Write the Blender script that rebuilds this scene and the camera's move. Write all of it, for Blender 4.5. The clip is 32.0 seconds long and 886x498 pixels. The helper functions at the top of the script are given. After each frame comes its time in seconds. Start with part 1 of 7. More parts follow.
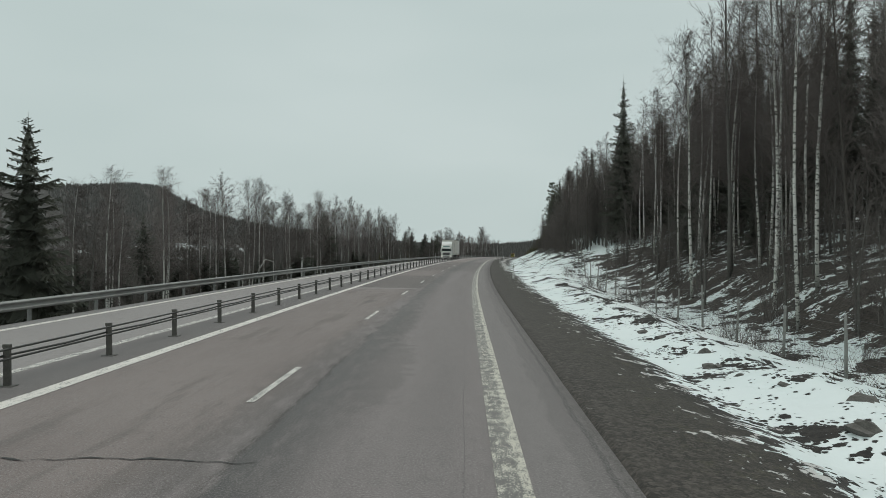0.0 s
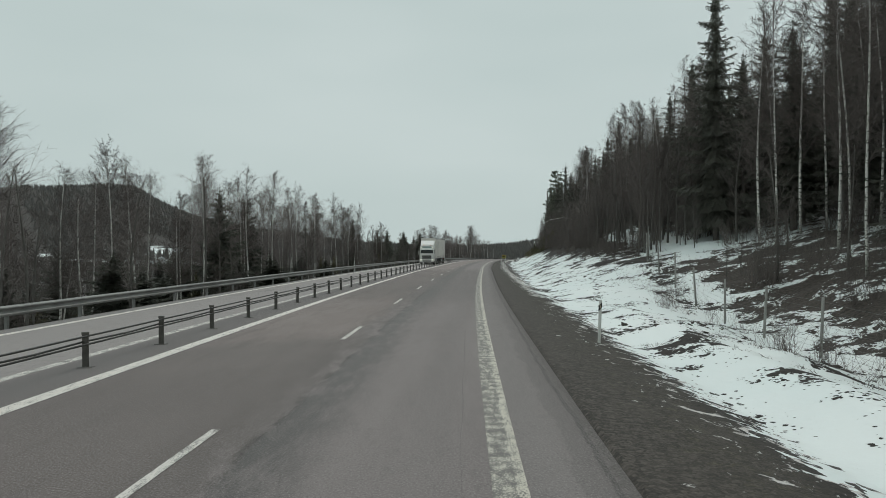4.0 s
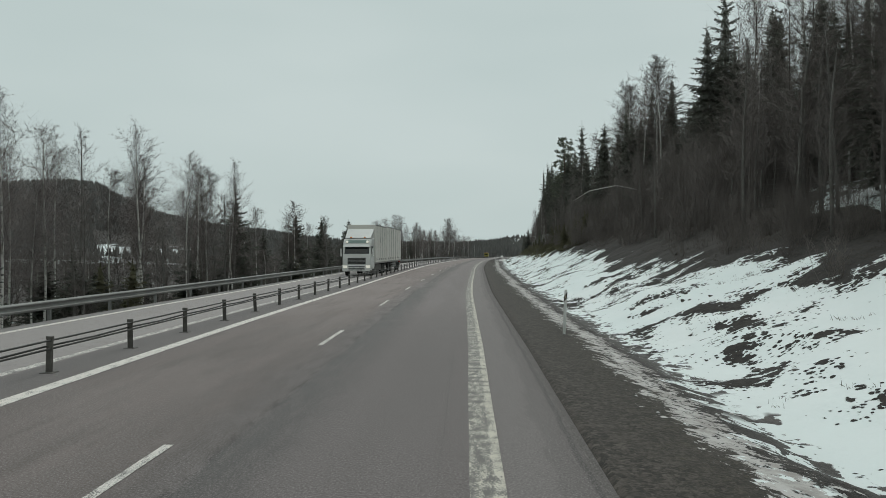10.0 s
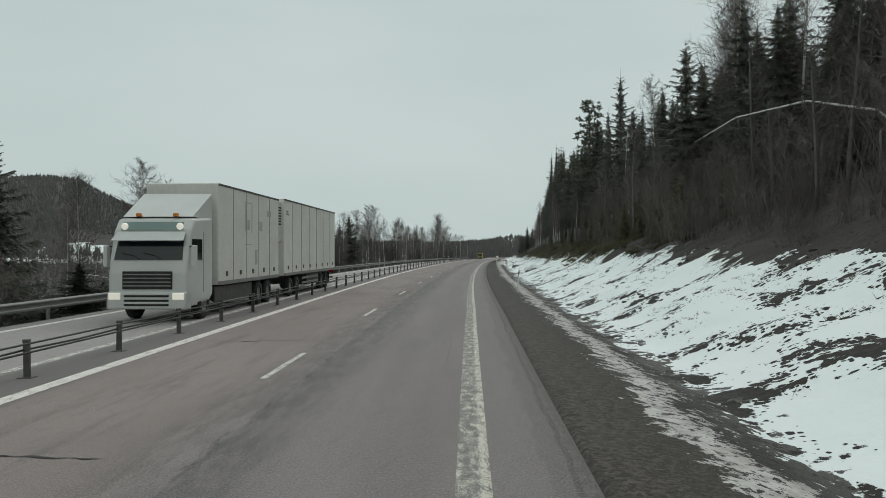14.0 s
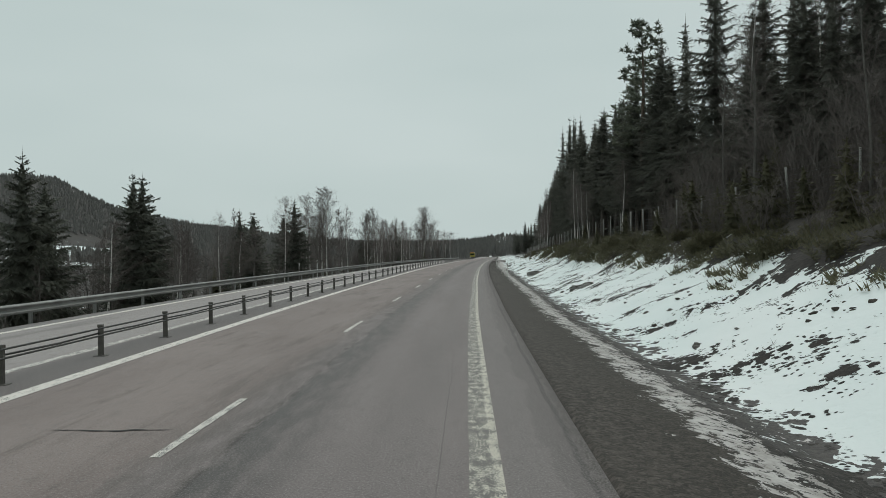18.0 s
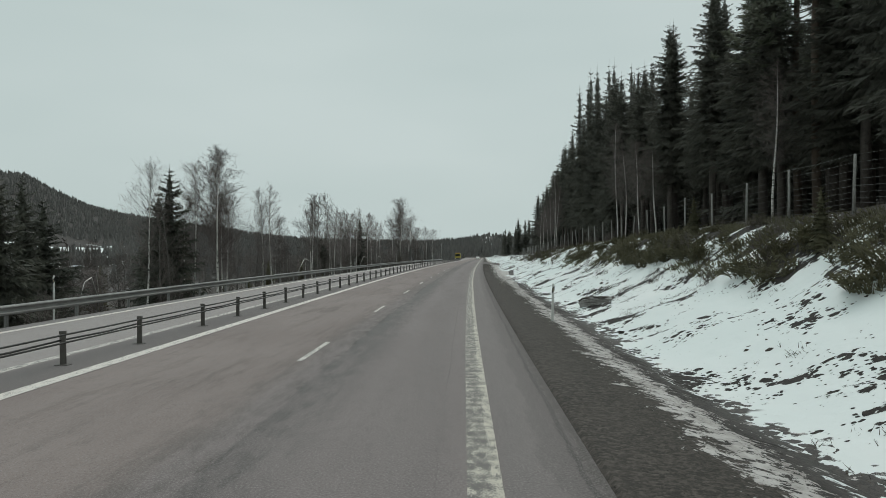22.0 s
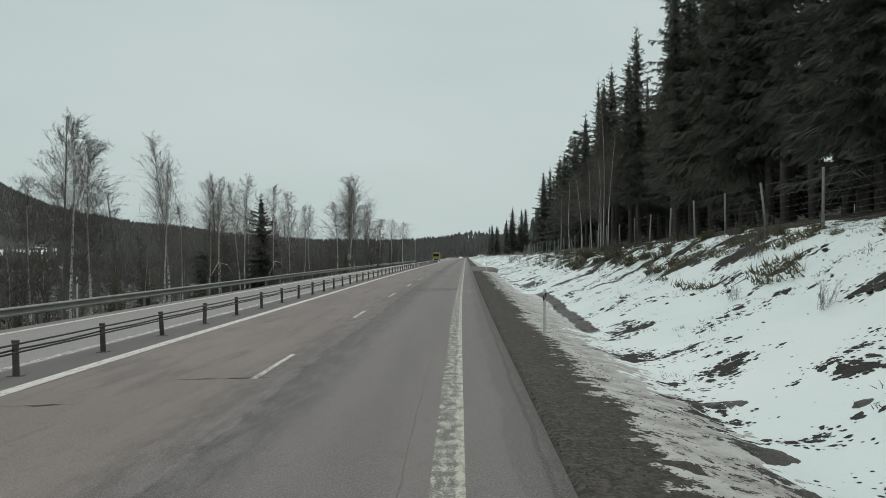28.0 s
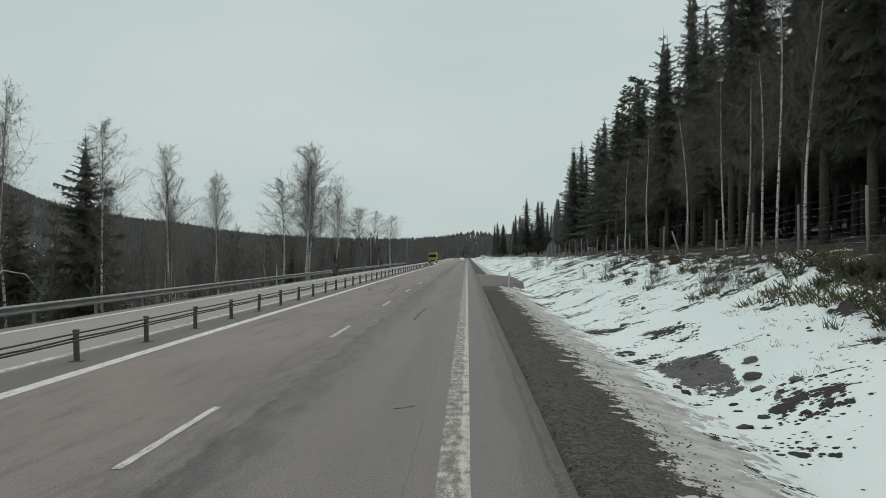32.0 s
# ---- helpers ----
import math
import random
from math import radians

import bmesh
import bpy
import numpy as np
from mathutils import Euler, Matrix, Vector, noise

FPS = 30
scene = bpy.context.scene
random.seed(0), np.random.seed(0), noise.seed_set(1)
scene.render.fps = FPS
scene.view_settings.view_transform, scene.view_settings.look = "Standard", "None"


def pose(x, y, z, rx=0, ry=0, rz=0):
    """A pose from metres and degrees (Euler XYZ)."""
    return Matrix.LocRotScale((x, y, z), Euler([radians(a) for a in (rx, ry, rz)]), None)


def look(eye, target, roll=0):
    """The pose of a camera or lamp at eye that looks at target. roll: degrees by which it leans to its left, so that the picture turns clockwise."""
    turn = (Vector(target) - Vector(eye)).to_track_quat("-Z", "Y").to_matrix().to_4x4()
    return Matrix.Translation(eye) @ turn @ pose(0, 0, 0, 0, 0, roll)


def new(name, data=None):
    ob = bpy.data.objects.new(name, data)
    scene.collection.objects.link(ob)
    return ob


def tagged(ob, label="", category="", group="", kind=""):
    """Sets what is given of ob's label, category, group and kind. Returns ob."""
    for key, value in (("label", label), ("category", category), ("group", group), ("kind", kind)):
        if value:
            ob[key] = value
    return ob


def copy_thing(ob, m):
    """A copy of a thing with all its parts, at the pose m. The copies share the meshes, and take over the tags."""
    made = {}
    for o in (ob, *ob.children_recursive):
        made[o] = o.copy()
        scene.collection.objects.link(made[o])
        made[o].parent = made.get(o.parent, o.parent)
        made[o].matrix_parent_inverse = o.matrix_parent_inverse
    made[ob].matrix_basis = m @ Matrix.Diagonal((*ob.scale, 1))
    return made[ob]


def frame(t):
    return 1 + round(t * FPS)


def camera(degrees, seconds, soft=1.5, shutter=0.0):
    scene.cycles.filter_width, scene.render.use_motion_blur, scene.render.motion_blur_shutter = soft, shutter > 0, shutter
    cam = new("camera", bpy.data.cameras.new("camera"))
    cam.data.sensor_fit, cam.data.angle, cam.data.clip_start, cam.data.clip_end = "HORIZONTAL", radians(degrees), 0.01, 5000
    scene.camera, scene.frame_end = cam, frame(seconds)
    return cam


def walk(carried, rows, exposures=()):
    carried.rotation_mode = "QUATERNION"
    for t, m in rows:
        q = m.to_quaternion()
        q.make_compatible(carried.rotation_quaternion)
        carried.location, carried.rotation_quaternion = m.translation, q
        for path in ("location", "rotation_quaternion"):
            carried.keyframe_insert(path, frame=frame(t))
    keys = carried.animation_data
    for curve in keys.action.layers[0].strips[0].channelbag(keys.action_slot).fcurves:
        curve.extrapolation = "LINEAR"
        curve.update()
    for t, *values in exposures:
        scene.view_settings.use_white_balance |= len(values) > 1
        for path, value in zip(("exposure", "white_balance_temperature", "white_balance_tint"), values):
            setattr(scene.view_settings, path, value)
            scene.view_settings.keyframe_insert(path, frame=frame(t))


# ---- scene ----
PATH = [
    (0, (0.000, 0.000, 1.771), (-0.283, 9.996, 1.814), 0.31),
    (0.5, (0.001, 5.167, 1.795), (-0.262, 15.164, 1.827), 0.52),
    (1, (0.012, 10.333, 1.828), (-0.224, 20.330, 1.865), 0.33),
    (1.5, (0.024, 15.498, 1.841), (-0.189, 25.496, 1.877), 0.19),
    (2, (0.040, 20.660, 1.861), (-0.162, 30.658, 1.895), 0.21),
    (2.5, (0.063, 25.819, 1.889), (-0.126, 35.817, 1.925), 0.2),
    (3, (0.101, 30.973, 1.912), (-0.065, 40.972, 1.941), 0.14),
    (3.5, (0.159, 36.121, 1.949), (0.015, 46.120, 1.992), -0.00),
    (4, (0.248, 41.262, 1.973), (0.140, 51.261, 2.035), -0.03),
    (4.5, (0.360, 46.393, 1.997), (0.283, 56.393, 2.057), -0.03),
    (5, (0.489, 51.515, 2.020), (0.431, 61.515, 2.078), -0.03),
    (5.5, (0.632, 56.627, 2.066), (0.594, 66.627, 2.091), 0.40),
    (6, (0.793, 61.726, 2.082), (0.813, 71.726, 2.103), 0.29),
    (6.5, (0.958, 66.814, 2.116), (1.021, 76.814, 2.140), 0.42),
    (7, (1.147, 71.896, 2.138), (1.208, 81.896, 2.160), 0.56),
    (7.5, (1.346, 76.973, 2.141), (1.407, 86.973, 2.164), 0.42),
    (8, (1.545, 82.042, 2.149), (1.640, 92.042, 2.168), 0.49),
    (8.5, (1.761, 87.102, 2.166), (1.887, 97.101, 2.190), -0.08),
    (9, (2.009, 92.148, 2.202), (2.172, 102.147, 2.229), -0.11),
    (9.5, (2.281, 97.182, 2.203), (2.458, 107.181, 2.231), -0.54),
    (10, (2.533, 102.215, 2.220), (2.723, 112.213, 2.244), -0.26),
    (10.5, (2.840, 107.243, 2.268), (3.045, 117.241, 2.288), -0.56),
    (11, (3.125, 112.269, 2.272), (3.364, 122.266, 2.289), -0.16),
    (11.5, (3.412, 117.294, 2.235), (3.673, 127.290, 2.248), -0.49),
    (12, (3.682, 122.319, 2.226), (3.942, 132.316, 2.235), -0.50),
    (12.5, (3.937, 127.347, 2.198), (4.203, 137.344, 2.206), -0.43),
    (13, (4.187, 132.380, 2.185), (4.450, 142.377, 2.198), -0.48),
    (13.5, (4.438, 137.419, 2.184), (4.705, 147.415, 2.193), -0.15),
    (14, (4.732, 142.462, 2.266), (5.030, 152.457, 2.290), -0.03),
    (14.5, (5.050, 147.511, 2.271), (5.373, 157.506, 2.293), -0.03),
    (15, (5.376, 152.571, 2.274), (5.700, 162.566, 2.294), -0.03),
    (15.5, (5.697, 157.644, 2.293), (6.005, 167.639, 2.313), 0.08),
    (16, (6.000, 162.733, 2.295), (6.302, 172.728, 2.311), -0.12),
    (16.5, (6.296, 167.837, 2.302), (6.630, 177.831, 2.308), -0.13),
    (17, (6.614, 172.953, 2.301), (6.989, 182.946, 2.309), -0.16),
    (17.5, (6.963, 178.077, 2.284), (7.376, 188.069, 2.292), -0.28),
    (18, (7.338, 183.210, 2.276), (7.770, 193.201, 2.286), -0.33),
    (18.5, (7.726, 188.347, 2.275), (8.160, 198.338, 2.283), -0.53),
    (19, (8.089, 193.485, 2.262), (8.533, 203.476, 2.275), -0.46),
    (19.5, (8.442, 198.619, 2.266), (8.900, 208.608, 2.279), -0.21),
    (20, (8.838, 203.745, 2.242), (9.302, 213.734, 2.256), -0.14),
    (20.5, (9.280, 208.865, 2.270), (9.765, 218.853, 2.278), 0.04),
    (21, (9.745, 213.985, 2.274), (10.292, 223.970, 2.283), 0.03),
    (21.5, (10.226, 219.107, 2.244), (10.829, 229.089, 2.256), -0.02),
    (22, (10.728, 224.229, 2.224), (11.368, 234.209, 2.236), -0.19),
    (22.5, (11.228, 229.350, 2.206), (11.867, 239.329, 2.218), -0.30),
    (23, (11.696, 234.470, 2.183), (12.330, 244.449, 2.191), -0.24),
    (23.5, (12.137, 239.586, 2.223), (12.787, 249.565, 2.230), 0.08),
    (24, (12.623, 244.690, 2.198), (13.332, 254.665, 2.207), 0.10),
    (24.5, (13.143, 249.794, 2.167), (13.904, 259.765, 2.174), 0.20),
    (25, (13.685, 254.898, 2.148), (14.479, 264.866, 2.161), -0.09),
    (25.5, (14.249, 260.001, 2.133), (15.072, 269.967, 2.152), -0.13),
    (26, (14.834, 265.104, 2.113), (15.693, 275.067, 2.091), -0.03),
    (26.5, (15.435, 270.206, 2.094), (16.329, 280.166, 2.071), -0.03),
    (27, (16.047, 275.308, 2.075), (16.968, 285.266, 2.050), -0.03),
    (27.5, (16.660, 280.412, 2.041), (17.591, 290.368, 2.058), -0.79),
    (28, (17.256, 285.518, 2.025), (18.150, 295.478, 2.027), -0.66),
    (28.5, (17.837, 290.627, 2.015), (18.728, 300.587, 2.017), -0.57),
    (29, (18.424, 295.738, 2.001), (19.318, 305.698, 1.985), -0.29),
    (29.5, (19.002, 300.854, 1.951), (19.887, 310.815, 1.941), -0.30),
    (30, (19.582, 305.974, 1.923), (20.438, 315.937, 1.947), -0.25),
    (30.5, (20.174, 311.093, 1.911), (21.022, 321.056, 1.930), -0.08),
    (31, (20.775, 316.209, 1.879), (21.643, 326.171, 1.880), -0.10),
    (31.5, (21.390, 321.320, 1.863), (22.258, 331.282, 1.852), -0.05),
    (32, (21.996, 326.428, 1.882), (22.870, 336.390, 1.885), 0.03),
]
# ---------------------------------------------------------------- camera
cam = camera(64.0, 32.0, soft=0.72)
walk(cam, [(t, look(eye, target, roll)) for t, eye, target, roll in PATH])

# ---------------------------------------------------------------- sky and light (overcast)
world = bpy.data.worlds.new("overcast")
scene.world = world
world.use_nodes = True
wn, wl = world.node_tree.nodes, world.node_tree.links
wn.clear()
w_out = wn.new("ShaderNodeOutputWorld")
w_bg = wn.new("ShaderNodeBackground")
w_sky = wn.new("ShaderNodeTexSky")
w_sky.sky_type, w_sky.sun_disc = "NISHITA", False
w_sky.sun_elevation, w_sky.sun_rotation = radians(38), radians(200)
w_sky.air_density, w_sky.dust_density = 1.0, 6.0
w_dim = wn.new("ShaderNodeVectorMath")
w_dim.operation = "SCALE"
w_dim.inputs["Scale"].default_value = 0.05
w_coord = wn.new("ShaderNodeTexCoord")
w_map = wn.new("ShaderNodeMapping")
w_map.inputs["Scale"].default_value = (1.0, 1.0, 3.2)
w_noise = wn.new("ShaderNodeTexNoise")
w_noise.inputs["Scale"].default_value = 1.6
w_noise.inputs["Detail"].default_value = 3.0
w_noise.inputs["Roughness"].default_value = 0.45
w_ramp = wn.new("ShaderNodeValToRGB")
w_ramp.color_ramp.elements[0].position, w_ramp.color_ramp.elements[0].color = 0.3, (0.488, 0.585, 0.574, 1)
w_ramp.color_ramp.elements[1].position, w_ramp.color_ramp.elements[1].color = 0.72, (0.582, 0.668, 0.657, 1)
w_mix = wn.new("ShaderNodeMix")
w_mix.data_type = "RGBA"
w_mix.inputs["Factor"].default_value = 0.93
wl.new(w_sky.outputs[0], w_dim.inputs[0])
wl.new(w_coord.outputs["Generated"], w_map.inputs[0])
wl.new(w_map.outputs[0], w_noise.inputs["Vector"])
wl.new(w_noise.outputs["Fac"], w_ramp.inputs[0])
wl.new(w_dim.outputs[0], w_mix.inputs["A"])
wl.new(w_ramp.outputs[0], w_mix.inputs["B"])
wl.new(w_mix.outputs["Result"], w_bg.inputs["Color"])
w_bg.inputs["Strength"].default_value = 1.0
wl.new(w_bg.outputs[0], w_out.inputs[0])
sun = new("sun", bpy.data.lights.new("sun", "SUN"))
sun.data.energy, sun.data.angle, sun.data.color = 0.85, radians(35), (1.0, 0.97, 0.93)
sun.matrix_world = pose(0, 0, 60, 38, 0, 160)
scene.view_settings.exposure = 0.0

# ---------------------------------------------------------------- the road's line
BEND = (-0.015792501, -0.015983588, 2.295256577, -0.227845138, 0.513088761)
U_END = 335.0
SWING_U = (0, 17, 27, 37, 50, 68, 79, 89, 99, 109, 119, 129, 139, 155, 169, 180, 190, 200, 210, 221, 241, 335, 400)
SWING = (0.02, 0.0, -0.05, -0.1, -0.1, -0.04, 0.01, 0.07, 0.12, 0.15, 0.2, 0.15, 0.07, 0.1, 0.12, 0.05, 0.01, -0.02, -0.04, 0.0, -0.02, 0.0, 0.0)
WIDEN_U = (0, 40, 75, 100, 125, 145, 170, 190, 210, 225, 245, 300, 325, 345, 500)
WIDEN = (0.03, 0.1, 0.05, 0.11, 0.05, 0.22, 0.06, -0.18, -0.36, -0.4, -0.32, -0.36, -0.24, -0.3, 0.0)


def road_x(u):
    """x of the right-hand edge line at station u (metres north of the start)."""
    u = np.asarray(u, float)
    v = np.clip(u, 0, U_END) / 100
    slope = np.polyval(np.polyder(BEND), v) / 100
    return np.polyval(BEND, v) + slope * (u - v * 100)


def road_z(u):
    """Height of the road: a long, flat crest, then an even fall."""
    u = np.asarray(u, float)
    v = np.clip(u, -120, 430)
    return -1.85e-5 * (v - 170) ** 2 - 3.7e-5 * (v - 170) * np.clip(u - v, -100, 350)


def road_slope(u):
    return float(road_x(u + 0.5) - road_x(u - 0.5))


def spot(u, o, h=0.0):
    """World place at station u, o metres right of the edge line, h above the road."""
    s = road_x(np.asarray(u, float) + 0.5) - road_x(np.asarray(u, float) - 0.5)
    n = np.sqrt(1 + s * s)
    # the lanes widen and narrow a little along the way: the right-hand edge line swings on its own, and the median on its own
    u, o = np.asarray(u, float), np.asarray(o, float)
    swing = np.interp(u, SWING_U, SWING) * np.clip(1 + o / 7.2, 0, 1)
    o = o + swing + np.interp(u, WIDEN_U, WIDEN) * np.clip((-o - 3.7) / 3.4, 0, 1)
    return np.stack([road_x(u) + o / n, u - o * s / n, road_z(u) + h + 0 * np.asarray(o, float)], -1)


def heading(u):
    """Turn about z that points +y along the road."""
    return -math.degrees(math.atan(road_slope(u)))


def on_road(u, o, h=0.0, turn=0.0):
    x, y, z = spot(u, o, h)
    return pose(float(x), float(y), float(z), 0, 0, heading(u) + turn)


# ---------------------------------------------------------------- noise and mesh helpers
TABLES = {}


def grid_noise(x, y, seed):
    """Smooth value noise on a unit lattice, for arrays."""
    if seed not in TABLES:
        TABLES[seed] = np.random.RandomState(seed).rand(256, 256)
    table = TABLES[seed]
    xi, yi = np.floor(x).astype(int), np.floor(y).astype(int)
    fx, fy = x - xi, y - yi
    fx, fy = fx * fx * (3 - 2 * fx), fy * fy * (3 - 2 * fy)
    a, b = table[xi % 256, yi % 256], table[(xi + 1) % 256, yi % 256]
    c, d = table[xi % 256, (yi + 1) % 256], table[(xi + 1) % 256, (yi + 1) % 256]
    return a + (b - a) * fx + (c - a) * fy + (a - b - c + d) * fx * fy


def cloud(x, y, seed, octaves=4):
    x, y = np.asarray(x, float), np.asarray(y, float)
    total, size, norm = 0 * x * y, 1.0, 0.0
    for k in range(octaves):
        total = total + grid_noise(x / size + 17.3 * k, y / size - 9.1 * k, seed + k) * size
        norm, size = norm + size, size / 2
    return total / norm - 0.5


class Build:
    """Collects vertices and faces of one mesh."""

    def __init__(self):
        self.v, self.f = [], []

    def add(self, verts, faces):
        n = len(self.v)
        self.v.extend(tuple(map(float, p)) for p in verts)
        self.f.extend(tuple(i + n for i in face) for face in faces)
        return self

    def box(self, x0, x1, y0, y1, z0, z1, bevel=0.0):
        if bevel <= 0:
            p = [(x, y, z) for z in (z0, z1) for y in (y0, y1) for x in (x0, x1)]
            return self.add(p, [(0, 2, 3, 1), (4, 5, 7, 6), (0, 1, 5, 4), (2, 6, 7, 3), (0, 4, 6, 2), (1, 3, 7, 5)])
        bm = bmesh.new()
        bmesh.ops.create_cube(bm, size=1)
        for v in bm.verts:
            v.co = ((x0 + x1) / 2 + v.co.x * (x1 - x0), (y0 + y1) / 2 + v.co.y * (y1 - y0), (z0 + z1) / 2 + v.co.z * (z1 - z0))
        bmesh.ops.bevel(bm, geom=bm.edges[:], offset=bevel, segments=2, profile=0.5, affect="EDGES")
        bm.verts.index_update()
        self.add([v.co[:] for v in bm.verts], [[v.index for v in f.verts] for f in bm.faces])
        bm.free()
        return self

    def tube(self, path, radii, sides=6, caps=True):
        """A tube along points; radii: one number or one for each point."""
        path = [Vector(p) for p in path]
        radii = [radii] * len(path) if isinstance(radii, (int, float)) else radii
        rings, faces = [], []
        for k, p in enumerate(path):
            way = (path[min(k + 1, len(path) - 1)] - path[max(k - 1, 0)]).normalized()
            a = way.cross(Vector((0, 0, 1)) if abs(way.z) < 0.9 else Vector((1, 0, 0))).normalized()
            b = way.cross(a)
            for i in range(sides):
                w = 2 * math.pi * i / sides
                rings.append(p + radii[k] * (math.cos(w) * a + math.sin(w) * b))
        for k in range(len(path) - 1):
            for i in range(sides):
                j = (i + 1) % sides
                faces.append((k * sides + i, k * sides + j, (k + 1) * sides + j, (k + 1) * sides + i))
        if caps:
            faces.append(tuple(range(sides))[::-1])
            faces.append(tuple((len(path) - 1) * sides + i for i in range(sides)))
        return self.add(rings, faces)

    def twig(self, a, b, r):
        """A thin three-sided spike from a to b."""
        a, b = Vector(a), Vector(b)
        way = (b - a).normalized()
        s = way.cross(Vector((0.3, 0.2, 0.93))).normalized() * r
        t = way.cross(s)
        return self.add([a + s, a - 0.5 * s + 0.87 * t, a - 0.5 * s - 0.87 * t, b], [(0, 1, 3), (1, 2, 3), (2, 0, 3)])

    def sliver(self, a, b, r):
        """A flat needle from a to b, for twigs too fine to show their round."""
        a, b = Vector(a), Vector(b)
        s = (b - a).cross(Vector((a.y - b.z, b.x + 0.37, a.z - b.y + 0.2))).normalized() * r
        return self.add([a + s, a - s, b], [(0, 1, 2)])

    def mesh(self, name, material, smooth=False):
        me = bpy.data.meshes.new(name)
        me.from_pydata(self.v, [], self.f)
        me.materials.append(material)
        if smooth:
            me.polygons.foreach_set("use_smooth", [True] * len(me.polygons))
        me.update()
        return me


def part(name, build, material, parent=None, label="", smooth=False):
    """One mesh object under a thing or under a part."""
    data = build if isinstance(build, bpy.types.Mesh) else build.mesh(name, material, smooth)
    ob = new(name, data)
    ob.parent = parent
    if label:
        tagged(ob, label)
    return ob


def thing(name, label, category, m=None, group="", kind=""):
    """An Empty at a thing's base."""
    ob = tagged(new(name), label, category, group, kind)
    if m is not None:
        ob.matrix_world = m
    return ob


# ---------------------------------------------------------------- materials
def material(name, rough=0.7, metal=0.0, color=(0.5, 0.5, 0.5)):
    m = bpy.data.materials.new(name)
    m.use_nodes = True
    b = m.node_tree.nodes["Principled BSDF"]
    b.inputs["Roughness"].default_value, b.inputs["Metallic"].default_value = rough, metal
    b.inputs["Base Color"].default_value = (*color, 1)
    return m


class Nodes:
    """Short hand for a material's nodes."""

    def __init__(self, m):
        self.t = m.node_tree
        self.bsdf = self.t.nodes["Principled BSDF"]

    def link(self, a, b):
        self.t.links.new(a, b)

    def put(self, socket, value):
        if isinstance(value, bpy.types.NodeSocket):
            self.link(value, socket)
        else:
            socket.default_value = value

    def coords(self, kind, scale=(1, 1, 1), turn=(0, 0, 0)):
        n = self.t.nodes.new("ShaderNodeTexCoord" if kind != "World" else "ShaderNodeNewGeometry")
        mp = self.t.nodes.new("ShaderNodeMapping")
        mp.inputs["Scale"].default_value = scale
        mp.inputs["Rotation"].default_value = turn
        self.link(n.outputs["Position" if kind == "World" else kind], mp.inputs[0])
        return mp.outputs[0]

    def noise(self, vec, scale, detail=4.0, rough=0.55):
        n = self.t.nodes.new("ShaderNodeTexNoise")
        n.inputs["Scale"].default_value, n.inputs["Detail"].default_value, n.inputs["Roughness"].default_value = scale, detail, rough
        self.link(vec, n.inputs["Vector"])
        return n.outputs["Fac"]

    def cells(self, vec, scale, loose=1.0):
        """Distance to the nearest cell middle and a random value for each cell."""
        n = self.t.nodes.new("ShaderNodeTexVoronoi")
        n.inputs["Scale"].default_value, n.inputs["Randomness"].default_value = scale, loose
        self.link(vec, n.inputs["Vector"])
        return n.outputs["Distance"], self.axes(n.outputs["Color"])[0]

    def warp(self, vec, scale, amount):
        """Coordinates shaken by a noise."""
        n = self.t.nodes.new("ShaderNodeTexNoise")
        n.inputs["Scale"].default_value, n.inputs["Detail"].default_value = scale, 3.0
        self.link(vec, n.inputs["Vector"])
        m = self.t.nodes.new("ShaderNodeVectorMath")
        m.operation = "MULTIPLY_ADD"
        self.link(n.outputs["Color"], m.inputs[0])
        m.inputs[1].default_value = (amount, amount, 0)
        self.link(vec, m.inputs[2])
        return m.outputs[0]

    def math(self, op, a, b=0.0, clamp=False):
        n = self.t.nodes.new("ShaderNodeMath")
        n.operation, n.use_clamp = op, clamp
        self.put(n.inputs[0], a)
        self.put(n.inputs[1], b)
        return n.outputs[0]

    def step(self, value, low, high):
        """0 below low, 1 above high, smooth between; low over high turns it round."""
        n = self.t.nodes.new("ShaderNodeMapRange")
        n.interpolation_type = "SMOOTHSTEP"
        a, b, out = (low, high, (0.0, 1.0)) if low < high else (high, low, (1.0, 0.0))
        for i, v in zip((1, 2, 3, 4), (a, b, *out)):
            n.inputs[i].default_value = v
        self.put(n.inputs[0], value)
        return n.outputs[0]

    def mix(self, fac, a, b):
        n = self.t.nodes.new("ShaderNodeMix")
        n.data_type = "RGBA"
        self.put(n.inputs["Factor"], fac)
        for key, v in (("A", a), ("B", b)):
            self.put(n.inputs[key], (*v, 1) if isinstance(v, tuple) else v)
        return n.outputs["Result"]

    def axes(self, vec):
        n = self.t.nodes.new("ShaderNodeSeparateXYZ")
        self.link(vec, n.inputs[0])
        return n.outputs

    def random(self):
        return self.t.nodes.new("ShaderNodeObjectInfo").outputs["Random"]

    def island(self):
        return self.t.nodes.new("ShaderNodeNewGeometry").outputs["Random Per Island"]

    def bump(self, height, strength=0.3, distance=0.02):
        n = self.t.nodes.new("ShaderNodeBump")
        n.inputs["Strength"].default_value, n.inputs["Distance"].default_value = strength, distance
        self.link(height, n.inputs["Height"])
        self.link(n.outputs[0], self.bsdf.inputs["Normal"])

    def color(self, value):
        self.put(self.bsdf.inputs["Base Color"], value)

    def rough(self, value):
        self.put(self.bsdf.inputs["Roughness"], value)


